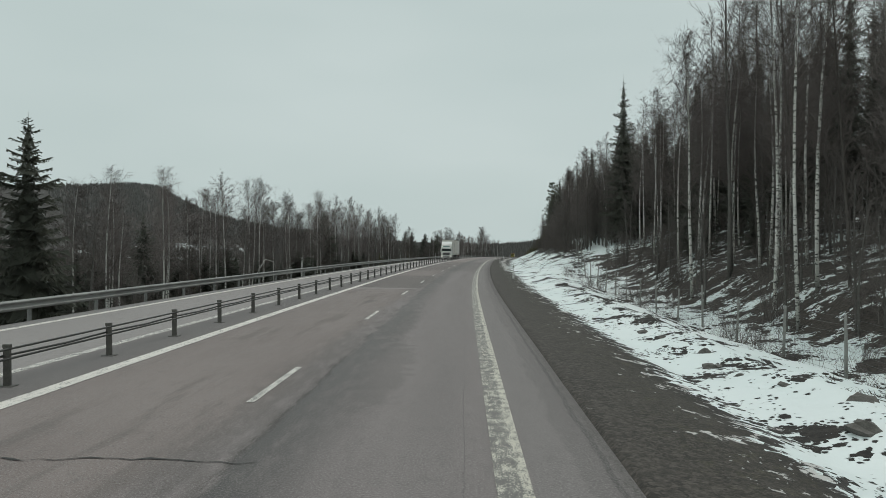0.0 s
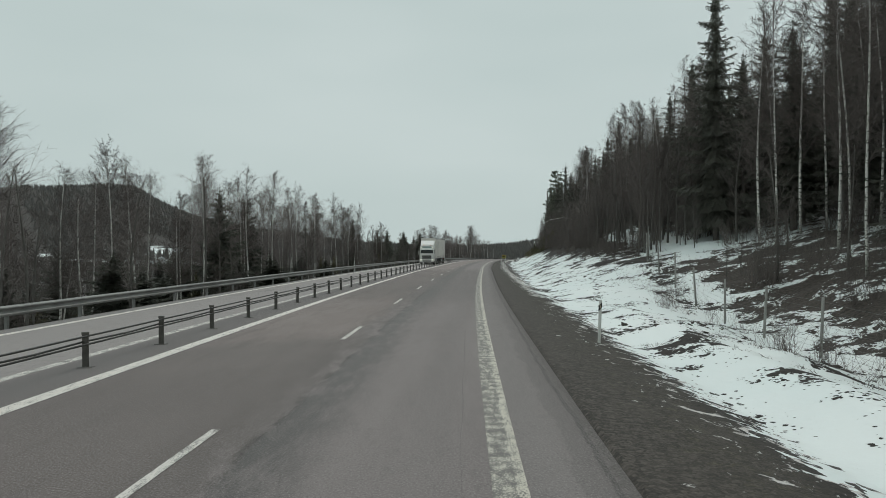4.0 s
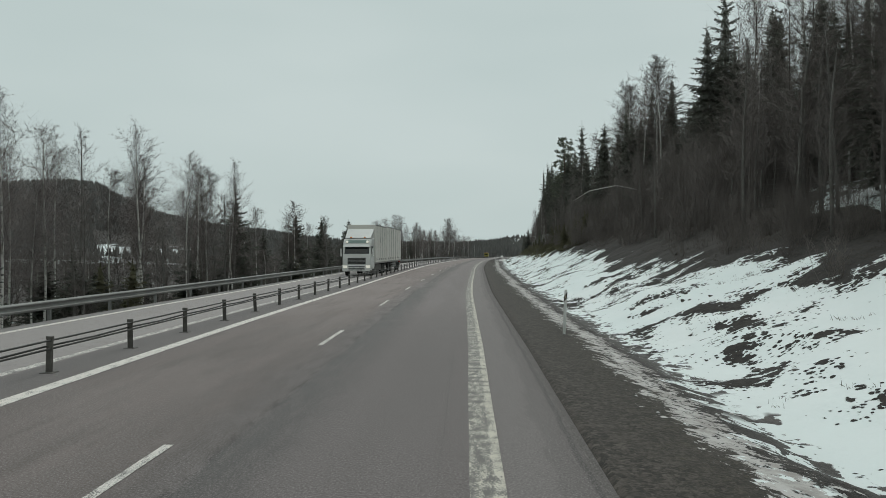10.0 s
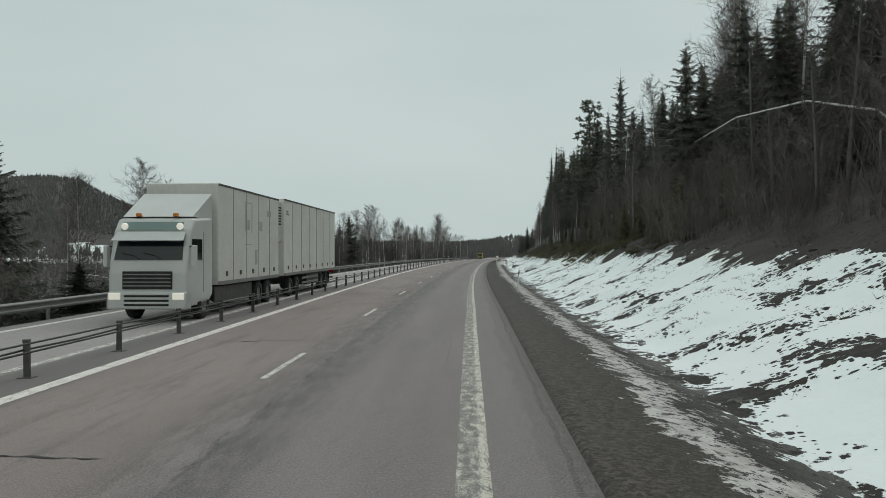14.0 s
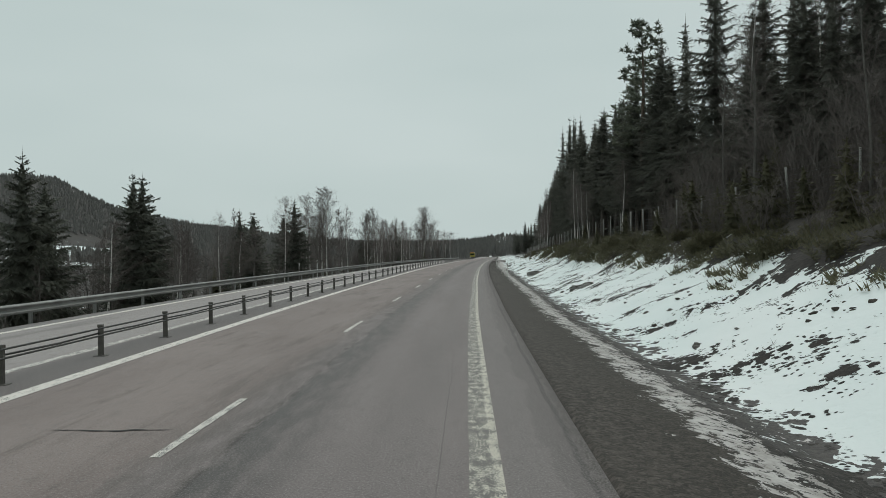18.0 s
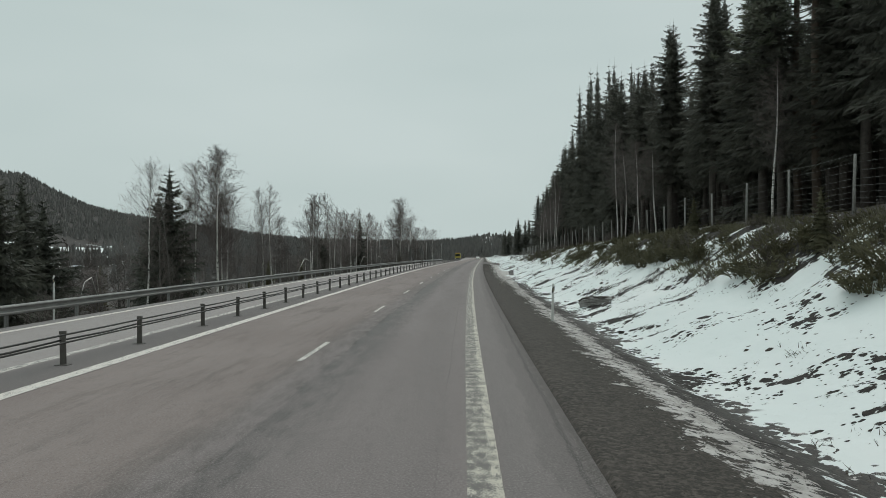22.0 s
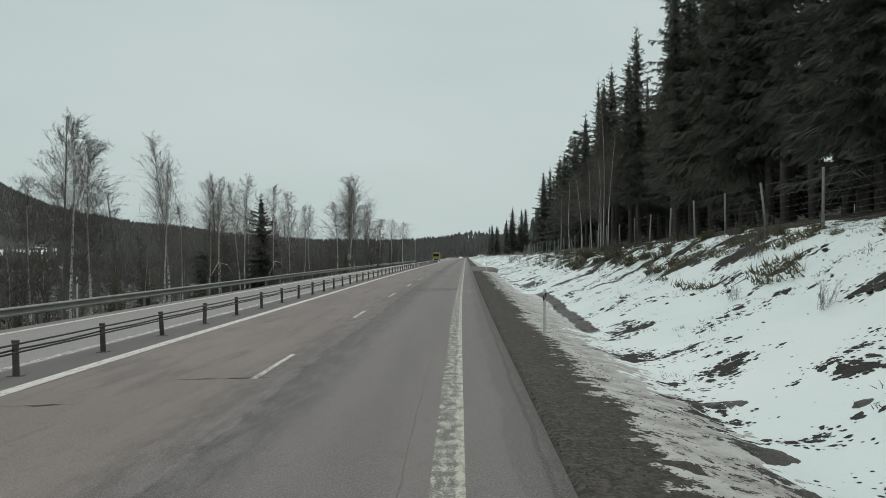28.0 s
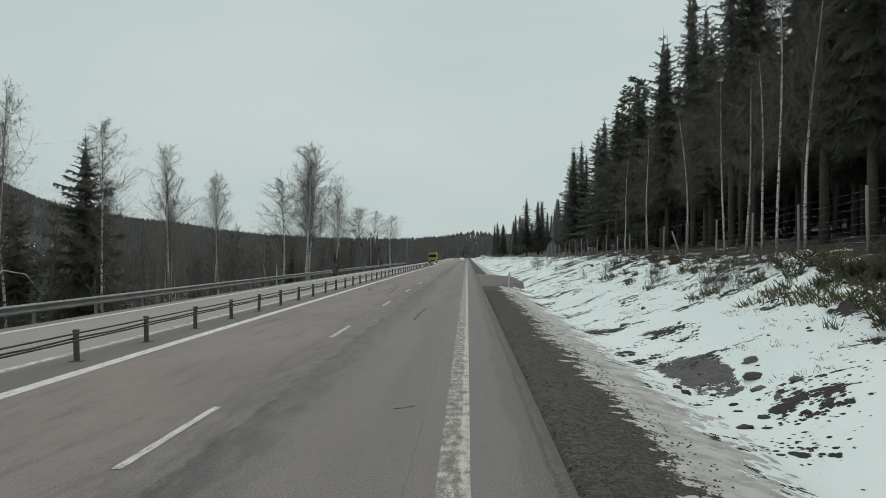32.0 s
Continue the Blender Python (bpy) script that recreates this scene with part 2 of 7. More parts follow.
def grained(name, a, b, scale=3.0, rough=0.7, metal=0.0, bump=0.2, fine=40.0, vary=True):
    """A plain surface of two near colours, mottled at two sizes."""
    m = material(name, rough, metal)
    n = Nodes(m)
    v = n.coords("Object")
    f = n.math("ADD", n.math("MULTIPLY", n.noise(v, scale), 0.6), n.math("MULTIPLY", n.noise(v, fine, 2), 0.4))
    f = n.step(f, 0.35, 0.65)
    if vary:
        f = n.math("ADD", n.math("MULTIPLY", f, 0.65), n.math("MULTIPLY", n.random(), 0.35))
    n.color(n.mix(f, a, b))
    if bump:
        n.bump(n.noise(v, fine, 3), bump, 0.01)
    return m


def asphalt_material():
    m = material("asphalt", 0.85)
    n = Nodes(m)
    v = n.coords("UV")
    o, u = n.axes(v)[0], n.axes(v)[1]
    long = n.coords("UV", (1.0, 0.09, 1.0))
    wob = n.math("MULTIPLY", n.math("SUBTRACT", n.noise(n.coords("UV", (0.6, 0.25, 1)), 1.0, 4), 0.5), 0.9)
    ow = n.math("ADD", o, wob)
    streak = n.noise(long, 1.3, 5, 0.6)
    blotch = n.noise(n.coords("UV", (1, 0.35, 1)), 0.45, 5, 0.6)
    grit = n.noise(v, 38.0, 3, 0.7)
    col = n.mix(n.step(streak, 0.3, 0.7), (0.218, 0.184, 0.181), (0.268, 0.228, 0.223))
    # the overtaking lane is older, browner and lighter
    old = n.math("MULTIPLY", n.step(ow, -3.2, -3.9), n.step(o, -7.6, -7.4))
    col = n.mix(old, col, n.mix(n.step(blotch, 0.35, 0.65), (0.262, 0.204, 0.189), (0.318, 0.254, 0.236)))
    # the far lane is dry and salted
    col = n.mix(n.step(o, -8.55, -8.75), col, n.mix(streak, (0.364, 0.326, 0.317), (0.458, 0.416, 0.406)))
    # a darker, tarry stretch
    tar = n.math("MULTIPLY", n.step(n.math("ADD", u, n.math("MULTIPLY", wob, 6.0)), 66.0, 80.0), n.step(u, 136.0, 118.0))
    tar = n.math("MULTIPLY", n.math("MULTIPLY", tar, n.step(o, -7.4, -7.2)), n.math("ADD", 0.3, n.math("MULTIPLY", n.step(streak, 0.35, 0.65), 0.18)))
    col = n.mix(tar, col, (0.03, 0.026, 0.025))
    col = n.mix(n.math("MULTIPLY", n.math("MULTIPLY", n.step(u, 128.0, 100.0), n.step(o, -3.0, -3.8)), 0.13), col, (0.03, 0.026, 0.025))
    # crisp dark joint between the old lane and the newer one, tar-stained on its right, with dull streaks in the old lane
    sw = n.math("ADD", o, n.math("MULTIPLY", n.math("SUBTRACT", n.noise(n.coords("UV", (0.2, 0.5, 1)), 1.0, 5, 0.6), 0.5), 0.35))
    patchy = n.math("ADD", n.math("MULTIPLY", n.noise(n.coords("UV", (2.0, 0.45, 1)), 2.0, 7, 0.75), 0.7), n.math("MULTIPLY", n.noise(n.coords("UV", (0.3, 0.05, 1)), 1.0, 3), 0.3))
    seam = n.math("MULTIPLY", n.step(sw, -2.98, -2.9), n.step(sw, -1.75, -2.8))
    seam = n.math("MULTIPLY", seam, n.math("ADD", 0.27, n.math("MULTIPLY", n.step(patchy, 0.4, 0.6), 0.8)))
    col = n.mix(n.math("MULTIPLY", seam, 0.85), col, (0.06, 0.051, 0.049))
    tarred = n.math("MULTIPLY", n.step(n.math("ABSOLUTE", n.math("ADD", sw, n.math("ADD", 2.86, n.math("MULTIPLY", patchy, 0.14))), 0.0), 0.15, 0.01), n.step(patchy, 0.43, 0.6))
    col = n.mix(n.math("MULTIPLY", tarred, 0.8), col, (0.04, 0.034, 0.032))
    dull = n.math("MULTIPLY", n.math("MULTIPLY", n.step(sw, -2.9, -3.05), n.step(sw, -4.3, -3.5)), n.step(patchy, 0.4, 0.6))
    col = n.mix(n.math("MULTIPLY", dull, 0.38), col, (0.095, 0.077, 0.07))
    trail = n.noise(n.coords("UV", (1.1, 0.12, 1)), 1.6, 6, 0.7)
    col = n.mix(n.math("MULTIPLY", n.math("MULTIPLY", old, n.step(trail, 0.5, 0.68)), 0.4), col, (0.135, 0.107, 0.098))
    median = n.math("MULTIPLY", n.step(o, -7.25, -7.35), n.step(o, -8.62, -8.55))
    col = n.mix(n.math("MULTIPLY", median, 0.8), col, n.mix(blotch, (0.100, 0.091, 0.089), (0.177, 0.160, 0.156)))
    # grey strip under the guard rail
    col = n.mix(n.math("MULTIPLY", n.step(o, -13.15, -13.3), 0.7), col, (0.185, 0.178, 0.170))
    # smooth darker strip outside the edge line
    col = n.mix(n.math("MULTIPLY", n.step(o, 0.12, 0.22), 0.75), col, n.mix(streak, (0.190, 0.170, 0.166), (0.241, 0.215, 0.210)))
    crumble = n.step(n.math("ADD", o, n.math("MULTIPLY", n.math("SUBTRACT", n.noise(v, 3.5, 5, 0.7), 0.5), 0.7)), 1.04, 1.14)
    col = n.mix(n.math("MULTIPLY", crumble, 0.85), col, n.mix(grit, (0.056, 0.050, 0.044), (0.176, 0.159, 0.145)))
    brink = n.step(n.math("ABSOLUTE", n.math("SUBTRACT", n.math("ADD", o, n.math("MULTIPLY", n.math("SUBTRACT", n.noise(n.coords("UV", (0.6, 0.8, 1)), 1.0, 4, 0.6), 0.5), 0.2)), 1.03), 0.0), 0.05, 0.02)
    col = n.mix(n.math("MULTIPLY", brink, 0.7), col, (0.045, 0.041, 0.04))
    # faint wheel tracks
    for mid in (-0.85,):
        w = n.math("ABSOLUTE", n.math("SUBTRACT", ow, mid), 0.0)
        col = n.mix(n.math("MULTIPLY", n.step(w, 0.6, 0.1), 0.3), col, (0.170, 0.148, 0.146))
    mottled = n.noise(v, 2.0, 5, 0.65)
    # a mended stretch of the overtaking lane
    mend = n.math("MULTIPLY", n.step(u, 40.9, 41.0), n.step(n.math("ADD", u, n.math("MULTIPLY", wob, 14.0)), 63.0, 55.0))
    mend = n.math("MULTIPLY", mend, n.math("MULTIPLY", n.step(ow, -2.9, -3.5), n.step(o, -7.4, -7.3)))
    col = n.mix(n.math("MULTIPLY", mend, 0.85), col, n.mix(blotch, (0.100, 0.080, 0.076), (0.158, 0.130, 0.121)))
    lip = n.math("MULTIPLY", n.step(n.math("ABSOLUTE", n.math("ADD", n.math("SUBTRACT", u, 40.3), n.math("MULTIPLY", n.math("SUBTRACT", mottled, 0.5), 1.2)), 0.0), 0.75, 0.55), n.math("MULTIPLY", n.step(ow, -3.2, -3.6), n.step(o, -7.2, -7.0)))
    col = n.mix(n.math("MULTIPLY", lip, 0.6), col, (0.36, 0.325, 0.315))
    # damp stains
    damp = n.step(n.noise(n.coords("UV", (0.5, 0.06, 1)), 0.7, 5, 0.65), 0.62, 0.72)
    col = n.mix(n.math("MULTIPLY", damp, 0.45), col, (0.105, 0.094, 0.092))
    for su, so, ru, ro in ((225.8, -5.1, 1.0, 0.45), (13.5, -2.0, 4.5, 0.55), (22.0, -2.4, 5.0, 0.5), (30.5, -4.6, 1.2, 0.25), (84.5, -4.0, 3.0, 0.4), (252.0, -5.4, 2.0, 0.3), (180.0, -3.6, 3.5, 0.4)):
        away = n.math("ADD", n.math("POWER", n.math("DIVIDE", n.math("ABSOLUTE", n.math("SUBTRACT", u, su), 0.0), ru), 2.0), n.math("POWER", n.math("DIVIDE", n.math("ABSOLUTE", n.math("SUBTRACT", o, so), 0.0), ro), 2.0))
        away = n.math("ADD", away, n.math("MULTIPLY", n.math("SUBTRACT", mottled, 0.5), 3.2))
        col = n.mix(n.math("MULTIPLY", n.step(away, 1.1, 0.3), 0.42), col, (0.075, 0.064, 0.06))
    near_end = n.math("SUBTRACT", u, 329.3)
    blot = n.math("ADD", n.math("POWER", n.math("DIVIDE", n.math("ABSOLUTE", near_end, 0.0), 0.9), 2.0), n.math("POWER", n.math("DIVIDE", n.math("ABSOLUTE", n.math("ADD", o, 0.1), 0.0), 0.27), 2.0))
    stain = n.step(n.math("ADD", blot, n.math("MULTIPLY", n.math("SUBTRACT", mottled, 0.5), 1.2)), 1.05, 0.75)
    col = n.mix(n.math("MULTIPLY", stain, 0.7), col, (0.05, 0.046, 0.046))
    smear = n.math("MULTIPLY", n.math("MULTIPLY", n.step(n.math("ADD", near_end, n.math("MULTIPLY", wob, 3.0)), -2.6, -1.2), n.step(near_end, 2.2, 0.8)), n.math("MULTIPLY", n.step(ow, -3.3, -2.4), n.step(o, -0.2, -0.5)))
    smear = n.math("MULTIPLY", smear, n.step(n.noise(n.coords("UV", (1.2, 1.2, 1)), 2.2, 6, 0.75), 0.47, 0.58))
    col = n.mix(n.math("MULTIPLY", smear, 0.6), col, (0.075, 0.068, 0.066))
    pale = n.math("MULTIPLY", n.math("MULTIPLY", n.step(u, 324.6, 325.4), n.step(u, 328.4, 327.4)), n.math("MULTIPLY", n.step(ow, 0.25, 0.4), n.step(ow, 1.2, 0.9)))
    col = n.mix(n.math("MULTIPLY", pale, 0.35), col, (0.33, 0.315, 0.295))
    joint = n.math("ADD", o, n.math("MULTIPLY", n.math("SUBTRACT", n.noise(n.coords("UV", (0.3, 0.35, 1)), 1.0, 4, 0.6), 0.5), 0.12))
    joint = n.step(n.math("ABSOLUTE", n.math("ADD", joint, 0.5), 0.0), 0.011, 0.003)
    col = n.mix(n.math("MULTIPLY", joint, n.math("MULTIPLY", n.step(streak, 0.35, 0.6), 0.5)), col, (0.055, 0.048, 0.045))
    outer = n.math("ADD", o, n.math("MULTIPLY", n.math("SUBTRACT", n.noise(n.coords("UV", (0.7, 0.5, 1)), 1.2, 5, 0.65), 0.5), 0.7))
    col = n.mix(n.math("MULTIPLY", n.step(outer, 0.68, 0.72), n.math("MULTIPLY", n.step(o, 0.25, 0.4), 0.3)), col, (0.085, 0.077, 0.074))
    col = n.mix(0.09, col, (0.02, 0.018, 0.018))
    fleck = n.noise(v, 85.0, 2, 0.6)
    mottle = n.noise(n.coords("UV", (1, 0.5, 1)), 5.0, 5, 0.7)
    col = n.mix(n.math("MULTIPLY", n.step(mottle, 0.5, 0.68), 0.3), col, (0.120, 0.105, 0.103))
    col = n.mix(n.math("MULTIPLY", n.step(grit, 0.35, 0.7), 0.5), col, n.mix(grit, (0.082, 0.075, 0.074), (0.388, 0.353, 0.345)))
    col = n.mix(n.math("MULTIPLY", n.step(fleck, 0.5, 0.66), 0.75), col, n.mix(n.step(grit, 0.4, 0.6), (0.056, 0.050, 0.050), (0.426, 0.393, 0.383)))
    col = n.mix(n.math("MULTIPLY", n.math("MAXIMUM", seam, tarred), 0.5), col, (0.05, 0.044, 0.042))
    col = n.mix(n.math("MAXIMUM", n.math("MULTIPLY", stain, 0.6), n.math("MULTIPLY", smear, 0.4)), col, (0.05, 0.045, 0.044))
    n.color(n.mix(n.math("MULTIPLY", n.math("MAXIMUM", dull, n.math("MULTIPLY", n.math("MULTIPLY", old, n.step(trail, 0.5, 0.68)), 0.8)), 0.22), col, (0.075, 0.062, 0.056)))
    n.rough(n.math("SUBTRACT", 0.9, n.math("MULTIPLY", seam, 0.25)))
    n.bump(n.math("ADD", n.noise(v, 90.0, 2), n.math("MULTIPLY", n.noise(v, 9.0, 4), 0.5)), 0.22, 0.005)
    return m


def paint_material(name, wear, a=(0.62, 0.61, 0.57), b=(0.5, 0.485, 0.44), comb=0.0):
    """Road paint, worn through to the asphalt by a share of its face."""
    m = material(name, 0.7)
    n = Nodes(m)
    v = n.coords("UV")
    o = n.axes(v)[0]
    worn = n.math("ADD", n.math("MULTIPLY", n.noise(v, 48.0, 3, 0.65), 0.6), n.math("MULTIPLY", n.noise(n.coords("UV", (1, 0.4, 1)), 8.0, 5, 0.65), 0.4))
    if comb:
        worn = n.math("ADD", worn, n.math("MULTIPLY", n.step(o, 0.08, 0.03), 0.055))
        bars = n.math("SINE", n.math("MULTIPLY", n.math("ADD", n.axes(v)[1], n.math("MULTIPLY", n.noise(v, 8.0, 2), 0.1)), 6.2832 / 0.33))
        worn = n.math("ADD", worn, n.math("MULTIPLY", bars, comb))
    col = n.mix(n.noise(n.coords("UV", (1, 0.1, 1)), 2.0, 4), a, b)
    n.color(n.mix(n.step(worn, 0.62 - wear, 0.68 - wear), col, (0.16, 0.15, 0.142)))
    n.bump(worn, 0.3, 0.004)
    return m


def ground_material():
    """Verge, ditch, bank and forest floor: gravel, soil, litter and old snow."""
    m = material("ground_cover", 0.9)
    n = Nodes(m)
    v = n.coords("UV")
    o, u = n.axes(v)[0], n.axes(v)[1]
    slant = n.coords("UV", (0.85, 0.85, 1), (0, 0, radians(14)))
    big = n.noise(n.coords("UV", (0.6, 0.3, 1)), 0.28, 4, 0.55)
    wide = n.noise(n.coords("UV", (0.02, 0.012, 1)), 1.0, 3, 0.5)
    du, do = n.math("DIVIDE", n.math("SUBTRACT", u, 840.0), 160.0), n.math("DIVIDE", n.math("ADD", o, 420.0), 120.0)
    field = n.step(n.math("ADD", n.math("ADD", n.math("MULTIPLY", du, du), n.math("MULTIPLY", do, do)), n.math("MULTIPLY", n.math("SUBTRACT", wide, 0.5), 4.0)), 1.0, 0.7)
    mid = n.noise(slant, 0.55, 4, 0.55)
    small = n.noise(slant, 1.9, 5, 0.56)
    along = n.noise(n.warp(v, 1.5, 0.4), 1.9, 7, 0.68)
    grain = n.noise(v, 22.0, 4, 0.7)
    pebble = n.noise(v, 7.0, 3, 0.6)
    soil = n.mix(n.step(pebble, 0.3, 0.7), (0.014, 0.012, 0.0105), (0.036, 0.030, 0.026))
    soil = n.mix(n.math("MULTIPLY", n.step(grain, 0.5, 0.75), 0.4), soil, (0.075, 0.063, 0.053))
    litter = n.mix(n.step(pebble, 0.35, 0.65), (0.03, 0.025, 0.022), (0.085, 0.069, 0.057))
    heath = n.mix(n.step(mid, 0.4, 0.6), (0.044, 0.039, 0.036), (0.07, 0.061, 0.056))
    litter = n.mix(n.math("MAXIMUM", n.step(o, -40.0, -90.0), n.step(u, 520.0, 640.0)), litter, heath)
    clump, tone = n.cells(n.warp(v, 9.0, 0.06), 17.0)
    lumps = n.math("ADD", n.math("MULTIPLY", grain, 0.6), n.math("MULTIPLY", tone, 0.25))
    gravel = n.mix(n.step(lumps, 0.3, 0.62), (0.03, 0.0255, 0.022), (0.115, 0.098, 0.084))
    gravel = n.mix(n.math("MULTIPLY", n.step(n.noise(n.coords("UV", (1, 0.4, 1)), 1.0, 4, 0.6), 0.45, 0.65), 0.3), gravel, (0.082, 0.07, 0.06))
    verge = n.math("MULTIPLY", n.step(o, 1.5, 2.9), n.step(n.math("ADD", n.math("MULTIPLY", n.noise(v, 26.0, 4, 0.7), 0.7), n.math("MULTIPLY", big, 0.3)), 0.42, 0.6))
    gravel = n.mix(verge, gravel, n.mix(n.step(grain, 0.35, 0.65), (0.02, 0.018, 0.014), (0.062, 0.054, 0.042)))
    gravel = n.mix(n.math("MULTIPLY", n.step(n.noise(n.warp(v, 5.0, 0.15), 6.5, 6, 0.78), 0.46, 0.6), 0.5), gravel, (0.017, 0.014, 0.0115))
    # flattened dead grass and moss towards the outer side of the verge
    moss = n.math("MULTIPLY", n.step(n.noise(n.warp(v, 6.0, 0.12), 3.4, 6, 0.75), 0.52, 0.64), n.math("MULTIPLY", n.step(o, 1.7, 2.3), n.step(u, 170.0, 60.0)))
    gravel = n.mix(n.math("MULTIPLY", moss, 0.6), gravel, n.mix(n.step(grain, 0.4, 0.65), (0.05, 0.046, 0.026), (0.13, 0.118, 0.078)))
    gravel = n.mix(n.math("MULTIPLY", n.step(n.noise(v, 30.0, 3, 0.7), 0.56, 0.68), 0.5), gravel, (0.15, 0.13, 0.112))
    snow = n.mix(n.step(big, 0.35, 0.65), (0.8, 0.865, 0.86), (0.86, 0.9, 0.895))
    dirty = n.mix(n.step(along, 0.35, 0.62), (0.36, 0.332, 0.315), (0.6, 0.578, 0.56))
    dirty = n.mix(n.math("MULTIPLY", n.step(grain, 0.55, 0.7), 0.5), dirty, (0.2, 0.185, 0.175))
    # share of bare soil in the snow, by the distance from the road
    wob = n.math("MULTIPLY", n.math("SUBTRACT", big, 0.5), 6.0)
    ow = n.math("ADD", o, wob)
    north = n.step(u, 78.0, 112.0)
    upper = n.math("MULTIPLY", n.math("MULTIPLY", n.step(ow, 8.6, 12.0), n.math("SUBTRACT", 1.0, n.math("MULTIPLY", n.math("MAXIMUM", n.math("MULTIPLY", n.step(u, 272.0, 290.0), n.step(u, 340.0, 306.0)), n.step(u, 344.0, 352.0)), 0.7))), 0.15)
    upper = n.math("MULTIPLY", upper, n.math("ADD", 0.25, n.math("MULTIPLY", north, 0.75)))
    slope = n.math("MULTIPLY", n.math("MULTIPLY", n.step(ow, 9.2, 12.0), 0.19), n.math("MULTIPLY", n.step(u, 108.0, 124.0), n.step(u, 250.0, 215.0)))
    woods = n.math("MULTIPLY", n.step(o, 13.0, 15.6), n.math("SUBTRACT", n.math("ADD", 0.14, n.math("MULTIPLY", n.step(u, 100.0, 140.0), 0.07)), n.math("MULTIPLY", n.math("MULTIPLY", n.step(u, 88.0, 97.0), n.step(u, 142.0, 130.0)), 0.2)))
    # a level shelf among the trees that keeps its snow
    shelf = n.math("MULTIPLY", n.math("MULTIPLY", n.step(o, 14.6, 15.8), n.step(o, 25.0, 22.0)), n.math("MULTIPLY", n.step(u, 96.0, 106.0), n.step(u, 148.0, 140.0)))
    woods = n.math("SUBTRACT", woods, n.math("MULTIPLY", shelf, 0.42))
    left = n.math("MULTIPLY", n.step(o, -14.0, -16.0), 0.3)
    far = n.math("MULTIPLY", n.step(u, 560.0, 800.0), 0.06)
    # crowds of crisp flakes of soil, torn free of the snow, and bare ground where they close up
    crowd = n.math("ADD", n.math("MULTIPLY", n.math("SUBTRACT", mid, 0.14), 1.05), n.math("ADD", n.math("MULTIPLY", n.noise(slant, 1.5, 4, 0.55), 0.35), n.math("MULTIPLY", big, 0.35)))
    crowd = n.math("ADD", crowd, n.math("ADD", n.math("ADD", far, n.math("MULTIPLY", field, -0.52)), n.math("ADD", n.math("ADD", upper, slope), n.math("ADD", left, woods))))
    ridge = n.math("MULTIPLY", n.math("MULTIPLY", n.step(o, 5.3, 6.1), n.step(o, 7.8, 6.9)), n.math("MULTIPLY", n.step(u, 74.0, 50.0), 0.1))
    crowd = n.math("ADD", crowd, ridge)
    # drifted smooth low on the bank beyond the bend
    drift = n.math("MULTIPLY", n.math("MULTIPLY", n.step(u, 294.0, 300.0), n.step(u, 352.0, 344.0)), n.math("MULTIPLY", n.step(o, 3.6, 4.2), n.step(ow, 8.6, 7.2)))
    crowd = n.math("SUBTRACT", crowd, n.math("MULTIPLY", drift, 0.035))
    # bare soil that has slid down the slope
    brow = n.math("SUBTRACT", o, n.math("ADD", 7.7, n.math("MULTIPLY", n.math("MAXIMUM", n.math("SUBTRACT", u, 141.0), 0.0), 0.14)))
    slump = n.math("MULTIPLY", n.step(n.math("ADD", brow, n.math("MULTIPLY", n.math("SUBTRACT", mid, 0.5), 2.4)), 0.0, 0.9), n.math("MULTIPLY", n.step(u, 129.0, 133.0), n.step(u, 162.0, 154.0)))
    crowd = n.math("ADD", crowd, n.math("MULTIPLY", slump, 0.085))
    # patches stand in groups with clean snow between
    crowd = n.math("ADD", n.math("MULTIPLY", crowd, 1.55), -0.44)
    d1, r1 = n.cells(n.warp(n.coords("UV", (1.75, 1.6, 1), (0, 0, radians(16))), 2.2, 0.55), 1.0)
    d2, r2 = n.cells(n.warp(n.coords("UV", (4.0, 4.0, 1), (0, 0, radians(16))), 1.6, 0.6), 1.0)
    size1 = n.math("ADD", n.math("MULTIPLY", n.math("SUBTRACT", crowd, 0.765), 3.4), n.math("MULTIPLY", n.math("SUBTRACT", r1, 0.5), 0.5))
    size2 = n.math("ADD", n.math("MULTIPLY", n.math("SUBTRACT", crowd, 0.69), 2.8), n.math("MULTIPLY", n.math("SUBTRACT", r2, 0.5), 0.62))
    torn = n.math("MULTIPLY", n.math("SUBTRACT", n.noise(v, 11.0, 5, 0.72), 0.5), 0.7)
    flakes = n.math("MAXIMUM", n.step(n.math("ADD", n.math("SUBTRACT", size1, d1), torn), 0.0, 0.05), n.step(n.math("ADD", n.math("SUBTRACT", size2, d2), torn), 0.0, 0.07))
    d3, r3 = n.cells(n.warp(n.coords("UV", (9.0, 9.0, 1), (0, 0, radians(16))), 1.2, 0.6), 1.0)
    size3 = n.math("ADD", n.math("MULTIPLY", n.math("SUBTRACT", crowd, 0.66), 2.2), n.math("MULTIPLY", n.math("SUBTRACT", r3, 0.55), 0.75))
    flakes = n.math("MAXIMUM", flakes, n.step(n.math("SUBTRACT", size3, d3), 0.0, 0.1))
    bare = n.math("MAXIMUM", flakes, n.step(n.math("ADD", crowd, n.math("MULTIPLY", n.math("SUBTRACT", small, 0.5), 0.4)), 1.08, 1.11))
    earth = n.mix(n.step(ow, 11.0, 16.0), soil, litter)
    earth = n.mix(n.step(o, -14.0, -16.0), earth, litter)
    col = n.mix(bare, snow, earth)
    wild = col
